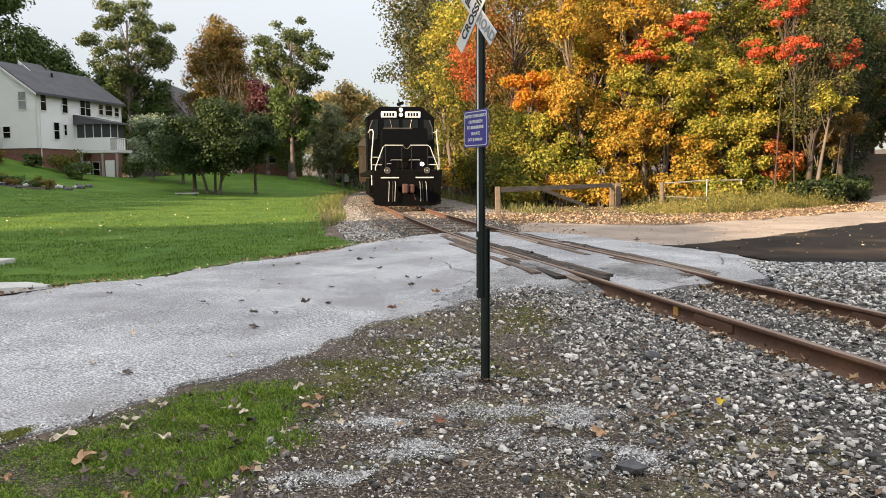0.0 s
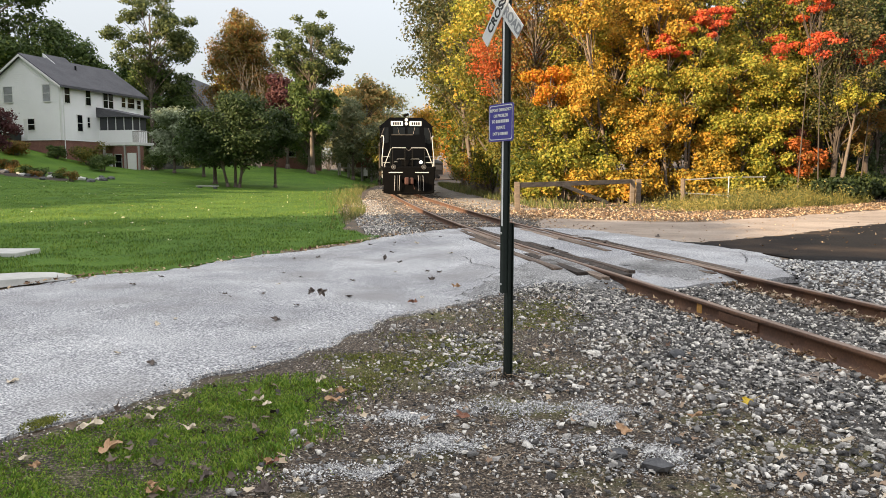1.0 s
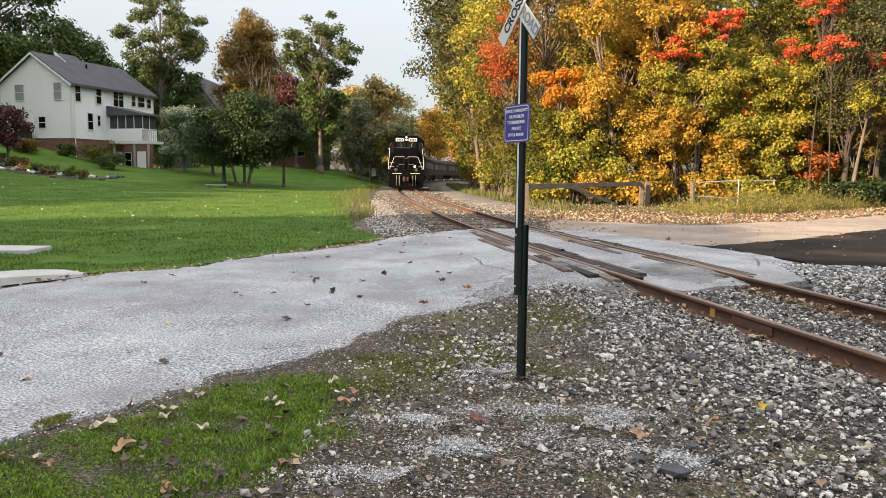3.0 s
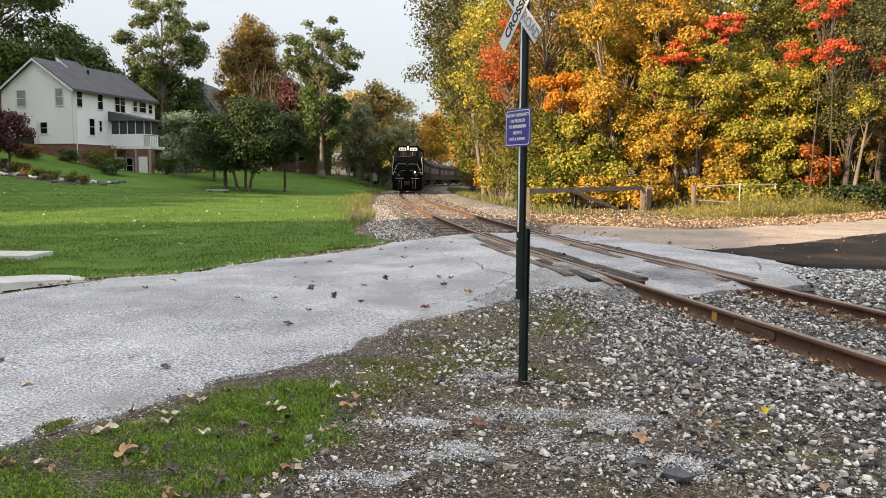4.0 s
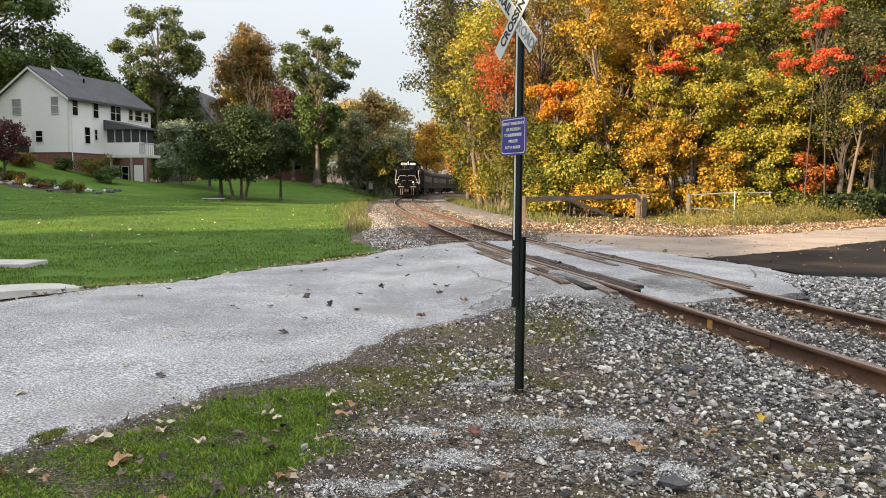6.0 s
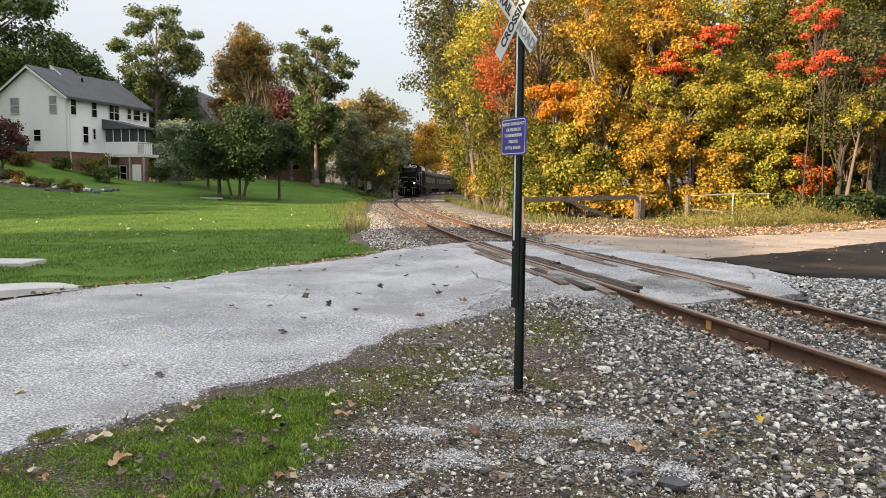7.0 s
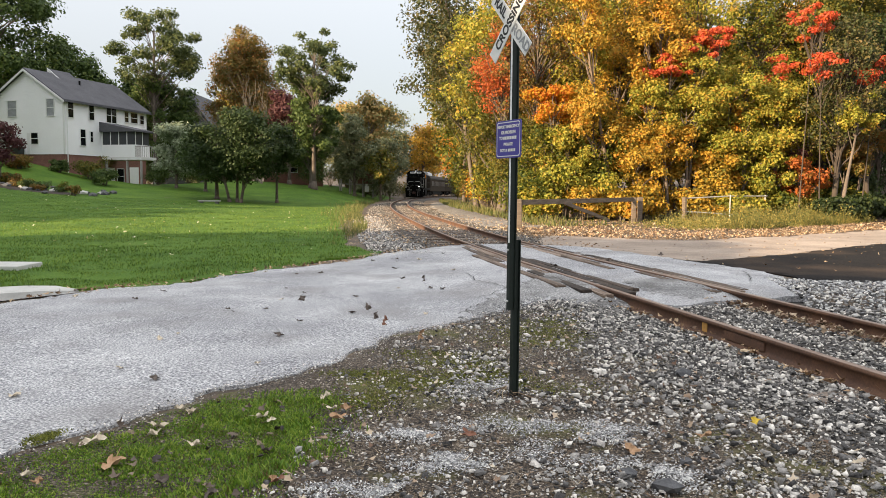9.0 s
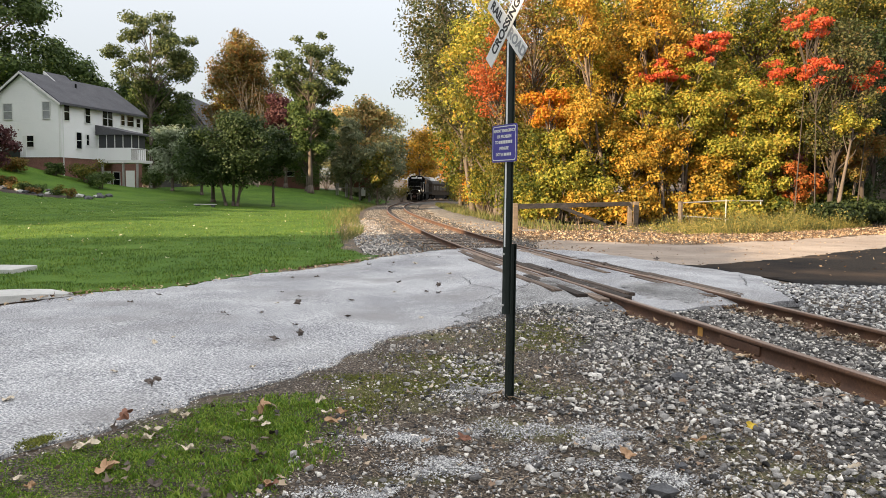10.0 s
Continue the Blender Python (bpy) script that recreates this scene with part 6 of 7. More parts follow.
def build_sign():
    # local x runs along the sign's face, -y is its front
    S = thing("crossing_sign", (0.525, 4.99, 0.0), "dark steel channel post with a white crossbuck and blue notice", "railway sign", rz=-62)
    hat = [(-0.042, 0.0), (-0.024, 0.0), (-0.016, -0.03), (0.016, -0.03), (0.024, 0.0), (0.042, 0.0), (0.042, 0.006), (0.02, 0.006), (0.011, -0.023), (-0.011, -0.023), (-0.02, 0.006), (-0.042, 0.006)]
    bm = bmesh.new()
    prism(bm, hat, 0.62, 2.66, "z")
    post = part("upper_post", bm, M_post, S)
    bm = bmesh.new()
    prism(bm, [(a * 1.04, b + 0.036) for a, b in hat], -0.2, 1.1, "z")
    part("anchor_post", bm, M_post, S, "lower anchor post overlapping the upper one")
    bm = bmesh.new()
    box(bm, 0.0, 0.0145, -0.0345, -0.0305, 1.08, 2.45, 0.0008)
    part("reflective_strip", bm, M_strip, post, "pale reflective strip down the post")
    for z in (0.68, 1.03, 1.66, 1.89, 2.5, 2.6):
        bm = bmesh.new()
        disc(bm, 0, -0.036, z, 0.008, 0.012, "y", 6)
        part("bolt", bm, M_bare, post)
    bm = bmesh.new()
    w, h, r = 0.15, 0.125, 0.02
    out = []
    for cx, cz, a0 in ((w - r, h - r, 0), (-w + r, h - r, 90), (-w + r, -h + r, 180), (w - r, -h + r, 270)):
        out += [(cx + r * math.cos(radians(a0 + 22.5 * k)), cz + r * math.sin(radians(a0 + 22.5 * k))) for k in range(5)]
    prism(bm, out, -0.045, -0.041)
    plate = part("notice_plate", bm, M_blue, S, "blue notice with white border and lines", at=Matrix.Translation((0, 0, 1.775)))
    bm = bmesh.new()
    inner = [(x * 0.93, z * 0.92) for x, z in out]
    inner2 = [(x * 0.89, z * 0.875) for x, z in out]
    a = [bm.verts.new((x, -0.0465, z)) for x, z in inner]
    b = [bm.verts.new((x, -0.0465, z)) for x, z in inner2]
    for k in range(len(a)):
        bm.faces.new((a[k], a[(k + 1) % len(a)], b[(k + 1) % len(a)], b[k]))
    part("border", bm, M_sign, plate)
    face = Matrix.Rotation(math.pi / 2, 4, 'X')
    for txt, z, sz in (("REPORT EMERGENCY", 0.083, 0.027), ("OR PROBLEM", 0.045, 0.029), ("TO", 0.008, 0.029), ("PRIVATE", -0.034, 0.029), ("DOT #", -0.074, 0.027)):
        x = {"TO": -0.088, "DOT #": -0.055}.get(txt, 0)
        lettering("line", txt, sz, M_sign, plate, Matrix.Translation((x, -0.0465, z)) @ face, "white lettering")
    for x0, x1, z0, z1 in [(-0.058 + 0.02 * k, -0.043 + 0.02 * k, -0.002, 0.019) for k in range(8)] + [(0.018 * k, 0.013 + 0.018 * k, -0.083, -0.064) for k in range(5)]:
        bm = bmesh.new()
        box(bm, x0, x1, -0.0475, -0.0462, z0, z1)
        part("bar", bm, M_sign, plate, "white bar")
    # crossbuck blades
    for name, tilt, yy, words in (("blade", -45, -0.040, [("RAIL", -0.17, M_letter), ("ROAD", 0.175, M_silvered)]), ("blade", 45, -0.046, [("CROSSING", 0.0, M_letter)])):
        bm = bmesh.new()
        box(bm, -0.295, 0.295, -0.0025, 0.0025, -0.052, 0.052, 0.001)
        blade = part(name, bm, M_sign, S, "white crossbuck blade", at=Matrix.Translation((0, yy, 2.54)) @ Matrix.Rotation(radians(-tilt), 4, 'Y'))
        for txt, x, mt in words:
            lettering("word", txt, 0.088, mt, blade, Matrix.Translation((x, -0.0035, 0)) @ face, "painted word " + txt)
    # dead vines and twigs round the foot
    rng = random.Random(5)
    bm = bmesh.new()
    for k in range(9):
        a = rng.uniform(0, 6.28)
        tube(bm, [(0.03 * math.cos(a), 0.03 * math.sin(a), 0.1 * rng.random()), (0.08 * math.cos(a), 0.08 * math.sin(a), 0.06), (0.2 * math.cos(a + 0.5), 0.2 * math.sin(a + 0.5), 0.015)], 0.0035, 4, 0.002)
    part("dead_twigs", bm, M_straw, S, "dry twigs caught round the foot")


build_sign()


# ---- gate and fence ----
M_grey_wood = surface("weathered_grey_board", [(0.3, (0.06, 0.045, 0.034)), (0.5, (0.14, 0.108, 0.08)), (0.72, (0.25, 0.2, 0.155))], scale=2, fine=20, stretch=(1, 1, 6), rough=0.95, bump=0.6, dist=0.01)
M_pipe = plain("galvanised_pipe", (0.42, 0.41, 0.38), rough=0.5, metal=0.6)


def beam(bm, p, q, w, h):
    p, q = Vector(p), Vector(q)
    d = q - p
    m = Matrix.Translation((p + q) / 2) @ d.to_track_quat('Y', 'Z').to_matrix().to_4x4()
    return box(bm, -w / 2, w / 2, -d.length / 2, d.length / 2, -h / 2, h / 2, 0.01, m)


def build_gate():
    G = thing("wooden_gate", (3.25, 28.7, 0), "weathered grey wooden gate with a slanting brace", "gate")
    e = Vector((6.45, 7.2, 0))
    for name, u, r, h in (("post", 0.0, 0.1, 1.13), ("post", 0.985, 0.1, 1.18), ("post", 1.05, 0.12, 1.2)):
        bm = bmesh.new()
        box(bm, -r, r, -r, r, -0.2, h, 0.02)
        for v in bm.verts:
            v.co.x += 0.02 * v.co.z * (1 if u else -1)
        part(name, bm, M_grey_wood, G, "square grey wooden post", at=Matrix.Translation(e * u))
    bm = bmesh.new()
    beam(bm, (0.1, 0.1, 1.0), e * 0.99 + Vector((0, 0, 1.09)), 0.06, 0.2)
    part("top_rail", bm, M_grey_wood, G, "long sagging top board")
    bm = bmesh.new()
    beam(bm, e * 0.33 + Vector((0, -0.06, 0.98)), e * 0.74 + Vector((0, -0.06, 0.12)), 0.05, 0.16)
    part("brace", bm, M_grey_wood, G, "slanting brace board")
    Fn = thing("pipe_fence", (12.45, 36.9, 0), "rusting pipe fence on a wooden post, overgrown", "fence")
    bm = bmesh.new()
    tube(bm, [(0, 0, -0.2), (0.01, 0, 0.6), (0, 0, 1.22)], 0.13, 8, 0.12)
    part("post", bm, M_grey_wood, Fn, "round wooden post")
    bm = bmesh.new()
    tube(bm, [(0, 0, 1.15), (2.4, 0.5, 1.28), (4.6, 1.0, 1.3)], 0.035, 6)
    part("rail", bm, M_pipe, Fn)
    bm = bmesh.new()
    tube(bm, [(0, 0, 0.5), (1.5, 0.3, 0.42), (2.9, 0.6, 0.32)], 0.035, 6)
    part("rail", bm, M_pipe, Fn)
    for x, y in ((2.5, 0.5), (4.5, 1.0)):
        bm = bmesh.new()
        tube(bm, [(x, y, -0.2), (x, y, 1.35)], 0.035, 6)
        part("stake", bm, M_pipe, Fn)


build_gate()

# ---- kerb and slab on the grass ----
kerb = thing("kerb", (0, 0, 0), "low pale concrete kerb at the edge of the lawn", "kerb", kind="structure")
bm = bmesh.new()
kp = [(-9.6, 2.4), (-7.4, 6.2), (-6.25, 8.05), (-5.75, 8.95), (-5.2, 9.75), (-4.95, 10.1)]
for i, (a, b) in enumerate(zip(kp[:-1], kp[1:])):
    ends = [0.13 if k < 4 else 0.13 - 0.045 * (k - 3) for k in (i, i + 1)]
    d = (Vector(b) - Vector(a)).normalized()
    n = Vector((d.y, -d.x))
    ring = []
    for p, h in ((a, ends[0]), (b, ends[1])):
        p = Vector(p)
        ring.append([bm.verts.new((*(p + n * o), z)) for o, z in ((0.12, 0.0), (0.10, h - 0.02), (0.05, h), (-0.5, h), (-0.55, 0.0))])
    for k in range(4):
        bm.faces.new((ring[0][k], ring[0][k + 1], ring[1][k + 1], ring[1][k]))
    if i in (0, 4):
        bm.faces.new(ring[0] if i == 0 else ring[1][::-1])
part("kerb_stone", bm, M_concrete, kerb)
bm = bmesh.new()
box(bm, -14, -7.0, 12.35, 13.15, 0.0, 0.1, 0.015)
slab = mesh_object("concrete_slab", bm, M_concrete)
tagged(slab, "pale concrete slab edge in the lawn", "slab", kind="structure")


# ---- house ----
M_siding = surface("white_clapboard", [(0.3, (0.8, 0.8, 0.8)), (0.7, (0.87, 0.87, 0.87))], scale=0.6, fine=9, rough=0.6, bump=0.1)
M_brick = surface("red_brown_brick", [(0.3, (0.13, 0.06, 0.045)), (0.7, (0.27, 0.13, 0.1))], scale=1.5, fine=9, mix=0.6, rough=0.9, bump=0.5, dist=0.01)
M_shingle = surface("dark_grey_shingles", [(0.3, (0.05, 0.05, 0.057)), (0.7, (0.11, 0.108, 0.118))], scale=0.7, fine=6, mix=0.5, rough=0.9, bump=0.4, dist=0.02)
M_trim = plain("white_window_trim", (0.7, 0.7, 0.68), rough=0.5, vary=0.05)
M_screen = plain("dark_insect_screen", (0.035, 0.038, 0.042), rough=0.5)
# gable panes: the pale reflection is put into the glass colour
M_reflecting = plain("pale_reflection_window_glass", (0.3, 0.31, 0.32), rough=0.12, vary=0.35, scale=1.5)
M_wood = plain("grey_deck_timber", (0.33, 0.31, 0.29), rough=0.85)


def window_on(wall, axis, at, a0, a1, z0, z1, trim=M_trim, glass=None):
    """A framed sash window on the wall; axis 'x': wall faces +x at x=at; 'y': wall faces -y at y=at."""
    def b(bm, p, q, d0, d1, s0, s1):
        if axis == "x":
            box(bm, at + d0, at + d1, p, q, s0, s1)
        else:
            box(bm, p, q, at - d1, at - d0, s0, s1)
    t = 0.07
    bm = bmesh.new()
    b(bm, a0 - t, a0, 0.0, 0.06, z0 - t, z1 + t)
    b(bm, a1, a1 + t, 0.0, 0.06, z0 - t, z1 + t)
    b(bm, a0, a1, 0.0, 0.06, z1, z1 + t)
    b(bm, a0, a1, 0.0, 0.08, z0 - t, z0)
    b(bm, a0, a1, 0.0, 0.05, (z0 + z1) / 2 - 0.025, (z0 + z1) / 2 + 0.025)
    fr = part("window", bm, trim, wall, "white sash window frame")
    bm = bmesh.new()
    b(bm, a0, a1, 0.005, 0.02, z0, z1)
    part("pane", bm, glass or M_glass, fr, "glass with a pale reflection painted in" if glass else "dark glass")


def clapboards(house, name, axis, at, a0, a1, z0, z1, clip=None):
    """Overlapping boards, one wedge each, joined in the wall."""
    bm = bmesh.new()
    k = int((z1 - z0) / 0.2)
    last = None
    for i in range(k):
        s0, s1 = z0 + i * (z1 - z0) / k, z0 + (i + 1) * (z1 - z0) / k
        for s, d in ((s0, 0.042), (s1, 0.012)):
            l, r = (a0, a1) if clip is None else clip(s)
            if r - l < 0.1:
                continue
            q = [(at + d, l, s), (at + d, r, s)] if axis == "x" else [(l, at - d, s), (r, at - d, s)]
            row = [bm.verts.new(p) for p in q]
            if last:
                bm.faces.new((last[0], last[1], row[1], row[0]))
            last = row
    return part(name, bm, M_siding, house, "white clapboard siding")


def build_house():
    H = thing("house", (-37.35, 75, 1.5), "two-storey white clapboard house with grey roof and brick basement", "house", rz=-16.5)
    W2, D = 8.9, 12.4
    E, B, A = 8.75, 3.25, 11.7
    bm = bmesh.new()
    box(bm, -W2 + 0.05, -0.05, 0.05, D - 0.05, -1.5, B)
    part("basement", bm, M_brick, H, "red-brown brick basement wall")
    bm = bmesh.new()
    prism(bm, [(-W2, B), (0, B), (0, E), (-W2 / 2, A), (-W2, E)], 0.0, D)
    core = part("wall", bm, M_siding, H, "white clapboard upper walls")
    right = clapboards(H, "side_wall", "x", 0.0, 0.0, D, B, E)
    gable = clapboards(H, "gable_wall", "y", 0.0, -W2, 0.0, B, A, lambda z: (-W2, 0.0) if z < E else (-W2 + (z - E) / (A - E) * W2 / 2, -(z - E) / (A - E) * W2 / 2))
    for x, y in ((0.0, 0.0), (0.0, D), (-W2, 0.0)):
        bm = bmesh.new()
        box(bm, x - 0.1, x + 0.05, y - 0.05, y + 0.1, B, E)
        part("corner_board", bm, M_trim, H)
    # roof with overhang
    for sx in (1, -1):
        bm = bmesh.new()
        o = 0.45
        sl = (A - E) / (W2 / 2)
        xe = W2 / 2 + o
        prism(bm, [(-W2 / 2, A + 0.05), (-W2 / 2 + sx * xe, A + 0.05 - sl * xe), (-W2 / 2 + sx * xe, A + 0.23 - sl * xe), (-W2 / 2, A + 0.25)], -0.4, D + 0.4)
        roof = part("roof", bm, M_shingle, H, "dark grey shingled slope")
        bm = bmesh.new()
        prism(bm, [(-W2 / 2, A - 0.1), (-W2 / 2 + sx * xe, A - 0.12 - sl * xe), (-W2 / 2 + sx * xe, A + 0.1 - sl * xe), (-W2 / 2, A + 0.12)], -0.47, -0.405)
        part("barge_board", bm, M_trim, roof, "white barge board")
        bm = bmesh.new()
        x = -W2 / 2 + sx * xe
        box(bm, x - 0.02, x + 0.12, -0.4, D + 0.4, A - 0.02 - sl * xe, A + 0.1 - sl * xe)
        part("gutter", bm, M_shingle, roof, "dark gutter")
    # cross gable on the roof
    bm = bmesh.new()
    prism(bm, [(-W2 / 2 - 2.6, A - 1.9), (-W2 / 2 + 2.0, A - 1.3), (-W2 / 2 - 0.6, A + 0.75)], 3.4, 6.4)
    dorm = part("dormer", bm, M_shingle, H, "low cross gable on the ridge")
    bm = bmesh.new()
    prism(bm, [(-W2 / 2 - 0.6, A + 0.8), (-W2 / 2 + 2.0, A - 1.2), (-W2 / 2 + 2.0, A - 1.5), (-W2 / 2 - 0.6, A + 0.45)], 3.3, 3.39)
    part("barge_board", bm, M_trim, dorm)
    bm = bmesh.new()
    tube(bm, [(-3.0, 5.6, A - 1.6), (-3.0, 5.6, A - 0.3)], 0.1, 8)
    part("vent_pipe", bm, M_black, H, "black roof vent pipe")
    for a0, a1, z0, z1 in ((0.5, 1.2, 7.0, 8.7), (3.4, 4.1, 7.0, 8.6), (5.95, 6.65, 6.95, 8.55), (6.75, 7.45, 6.95, 8.55), (8.8, 9.4, 7.25, 8.35), (9.8, 10.9, 7.25, 8.35), (11.35, 12.0, 7.25, 8.2),
                           (2.1, 2.8, 4.25, 5.9), (3.5, 3.85, 4.7, 5.75)):
        window_on(right, "x", 0.05, a0, a1, z0, z1)
    for a0, a1, z0, z1 in ((-2.0, -1.1, 7.1, 8.75), (-6.9, -5.8, 7.1, 8.65), (-4.05, -3.2, 4.3, 5.4)):
        window_on(gable, "y", -0.05, a0, a1, z0, z1, glass=M_reflecting if z0 > 6 else None)
    bm = bmesh.new()
    box(bm, -4.6, -4.2, -0.06, 0.0, B, 5.4)
    part("side_door", bm, M_trim, gable, "white side door")
    bm = bmesh.new()
    tube(bm, [(0.16, 0.25, E - 0.1), (0.14, 0.25, 0.5)], 0.05, 6)
    part("downpipe", bm, M_trim, H, "white downpipe")
    # screened porch on posts
    P = bmesh.new()
    box(P, 0.03, 5.0, 5.2, 7.6, B - 0.35, B - 0.05)
    porch = part("porch", P, M_trim, H, "screened porch raised on posts")
    for args in ((0.03, 4.2, 5.2, 5.3, B - 0.05, 4.5), (4.1, 4.2, 5.3, 7.6, B - 0.05, 4.5)):
        bm = bmesh.new()
        box(bm, *args)
        part("panel", bm, M_siding, porch, "white boarded parapet")
    for k in range(4):
        x = 0.06 + k * 1.03
        bm = bmesh.new()
        box(bm, x, x + 0.09, 5.2, 5.29, 4.5, 5.85)
        part("mullion", bm, M_trim, porch)
        bm = bmesh.new()
        box(bm, x + 0.09, x + 1.03, 5.23, 5.26, 4.5, 5.85)
        part("screen", bm, M_screen, porch, "dark insect screen")
    for k in range(2):
        y = 5.3 + k * 1.1
        bm = bmesh.new()
        box(bm, 4.11, 4.2, y, y + 0.09, 4.5, 5.85)
        part("mullion", bm, M_trim, porch)
        bm = bmesh.new()
        box(bm, 4.14, 4.17, y + 0.09, y + 1.1, 4.5, 5.85)
        part("screen", bm, M_screen, porch, "dark insect screen")
    bm = bmesh.new()
    prism(bm, [(0.0, 6.75), (0.0, 6.9), (4.6, 6.02), (4.6, 5.85), (0.0, 5.85)], 4.85, 7.9)
    part("porch_roof", bm, M_shingle, porch, "grey shed roof of the porch")
    for x, y in ((4.85, 5.3), (4.85, 7.5), (3.1, 5.3), (0.5, 5.3)):
        bm = bmesh.new()
        box(bm, x - 0.09, x + 0.09, y - 0.09, y + 0.09, -0.6, B - 0.35)
        part("porch_post", bm, M_wood, porch, "grey timber post")
    for k in range(9):
        bm = bmesh.new()
        box(bm, 4.2 + 0.09 * k, 4.23 + 0.09 * k, 5.2, 5.23, B - 0.05, 4.3)
        part("baluster", bm, M_wood, porch)
    bm = bmesh.new()
    box(bm, 4.2, 5.0, 5.17, 5.25, 4.3, 4.38)
    box(bm, 4.93, 5.0, 5.2, 7.6, 4.3, 4.38)
    part("deck_rail", bm, M_wood, porch, "grey deck rail")
    for k in range(8):
        bm = bmesh.new()
        box(bm, 4.95, 4.98, 5.4 + 0.29 * k, 5.43 + 0.29 * k, B - 0.05, 4.3)
        part("baluster", bm, M_wood, porch)
    bm = bmesh.new()
    box(bm, 3.3, 4.4, 5.4, 5.46, -0.6, 2.1)
    part("shed_door", bm, M_trim, porch, "white door under the porch")
    bm = bmesh.new()
    box(bm, 0.05, 0.1, 6.0, 7.0, 0.0, 2.1)
    part("basement_door", bm, M_trim, H)
    window_on(H, "x", 0.06, 7.4, 8.4, 0.4, 2.0)


build_house()


def far_house(at, rz, w, d, eave, ridge, label, wall):
    H = thing("house", at, label, "house", rz=rz)
    bm = bmesh.new()
    prism(bm, [(-w / 2, -1.5), (w / 2, -1.5), (w / 2, eave), (0, ridge), (-w / 2, eave)], 0, d)
    wl_ = part("wall", bm, wall, H)
    sl = (ridge - eave) / (w / 2)
    for sx in (-1, 1):
        bm = bmesh.new()
        xe = w / 2 + 0.4
        prism(bm, [(0, ridge), (sx * xe, ridge - sl * xe), (sx * xe, ridge + 0.2 - sl * xe), (0, ridge + 0.2)], -0.3, d + 0.3)
        part("roof", bm, M_shingle, H)
    for k in range(3):
        window_on(wl_, "y", 0.0, -w / 2 + 1.5 + k * (w - 4) / 2, -w / 2 + 2.6 + k * (w - 4) / 2, 1.0, 2.4)


far_house((-40.9, 122, 2.2), 0, 11, 14, 7.5, 15.0, "steep grey-shingled house half hidden behind trees", M_shingle)
far_house((-21.0, 109, 2.9), 8, 8.5, 8, 2.4, 4.0, "low brick house in the shade of trees", M_brick)


M_bin = plain("dark_green_plastic", (0.015, 0.02, 0.02), rough=0.5)
M_mulch = surface("dark_mulch", [(0.35, (0.012, 0.009, 0.008)), (0.65, (0.06, 0.04, 0.03))], scale=2, fine=14, rough=0.95, bump=0.8, dist=0.05)


def build_yard():
    # bench-like plank on two stones
    Bn = thing("garden_bench", (-17.6, 57.5, float(ground_z(-17.6, 57.5)) + 0.02), "low pale plank bench under the trees", "bench")
    bm = bmesh.new()
    box(bm, -0.85, 0.85, -0.2, 0.2, 0.14, 0.21, 0.02)
    part("seat", bm, M_concrete, Bn)
    for x in (-0.6, 0.6):
        bm = bmesh.new()
        box(bm, x - 0.12, x + 0.12, -0.18, 0.18, -0.05, 0.14, 0.02)
        part("leg", bm, M_darkrock, Bn)
    # climbing frame with a little red house
    z = float(ground_z(-10.8, 100))
    S = thing("play_tower", (-10.8, 100, z), "wooden play tower with a red cabin and white panel", "play tower")
    for x in (-2.2, -0.9, 0.9, 2.2):
        for y in (0, 1.8):
            bm = bmesh.new()
            box(bm, x - 0.07, x + 0.07, y - 0.07, y + 0.07, -0.3, 2.2)
            part("post", bm, M_wood, S)
    bm = bmesh.new()
    box(bm, -2.4, 2.4, -0.1, 1.9, 1.5, 1.62)
    part("platform", bm, M_wood, S)
    bm = bmesh.new()
    box(bm, 0.2, 2.3, 0, 1.8, 1.62, 3.2)
    part("cabin", bm, M_brick, S, "faded red cabin wall")
    bm = bmesh.new()
    prism(bm, [(0.0, 3.15), (2.5, 3.15), (1.25, 4.1)], -0.2, 2.0)
    part("roof", bm, M_brick, S, "faded red cabin roof")
    bm = bmesh.new()
    box(bm, 1.2, 1.75, -0.3, -0.26, 0.5, 1.6)
    part("panel", bm, M_trim, S, "white panel")
    # waste bin against the gable wall
    bx, by = -42.6, 75.6
    Wb = thing("waste_bin", (bx, by, float(ground_z(bx, by)) - 0.02), "dark lidded waste bin against the house wall", "bin", rz=-16.5)
    bm = bmesh.new()
    prism(bm, [(-0.62, 0.0), (0.62, 0.0), (0.72, 1.15), (-0.72, 1.15)], -0.4, 0.4)
    part("body", bm, M_bin, Wb)
    bm = bmesh.new()
    box(bm, -0.76, 0.76, -0.46, 0.46, 1.15, 1.27, 0.03)
    part("lid", bm, M_bin, Wb)
    sheet("flower_bed", [(-43, 64), (-38, 60.5), (-33, 57.5), (-28.6, 56.5), (-28, 58), (-32, 60.5), (-36, 63.5), (-42, 67)], 0.09, 0.6, M_mulch, "dark mulched flower bed on the bank", rough_z=0.05, seed=15)
    # flower bed rocks and bin near the house
    rng = random.Random(8)
    for k in range(30):
        x, y = -37.5 + 11 * rng.random(), 56 + 5 * rng.random() + 0.12 * k
        bm = bmesh.new()
        bmesh.ops.create_icosphere(bm, subdivisions=1, radius=rng.uniform(0.2, 0.5))
        for v in bm.verts:
            v.co.z *= 0.5
            v.co *= 1 + 0.3 * noise.noise(v.co * 3 + Vector((k, 0, 0)))
        ob = mesh_object("rock", bm, M_concrete if k % 3 == 0 else M_darkrock)
        ob.matrix_world = pose(x, y, float(ground_z(x, y)) + 0.12, 0, 0, k * 40)
        tagged(ob, ("pale" if k % 3 == 0 else "dark grey") + " rock edging the flower bed", "rock", "rocks of the flower bed")


build_yard()


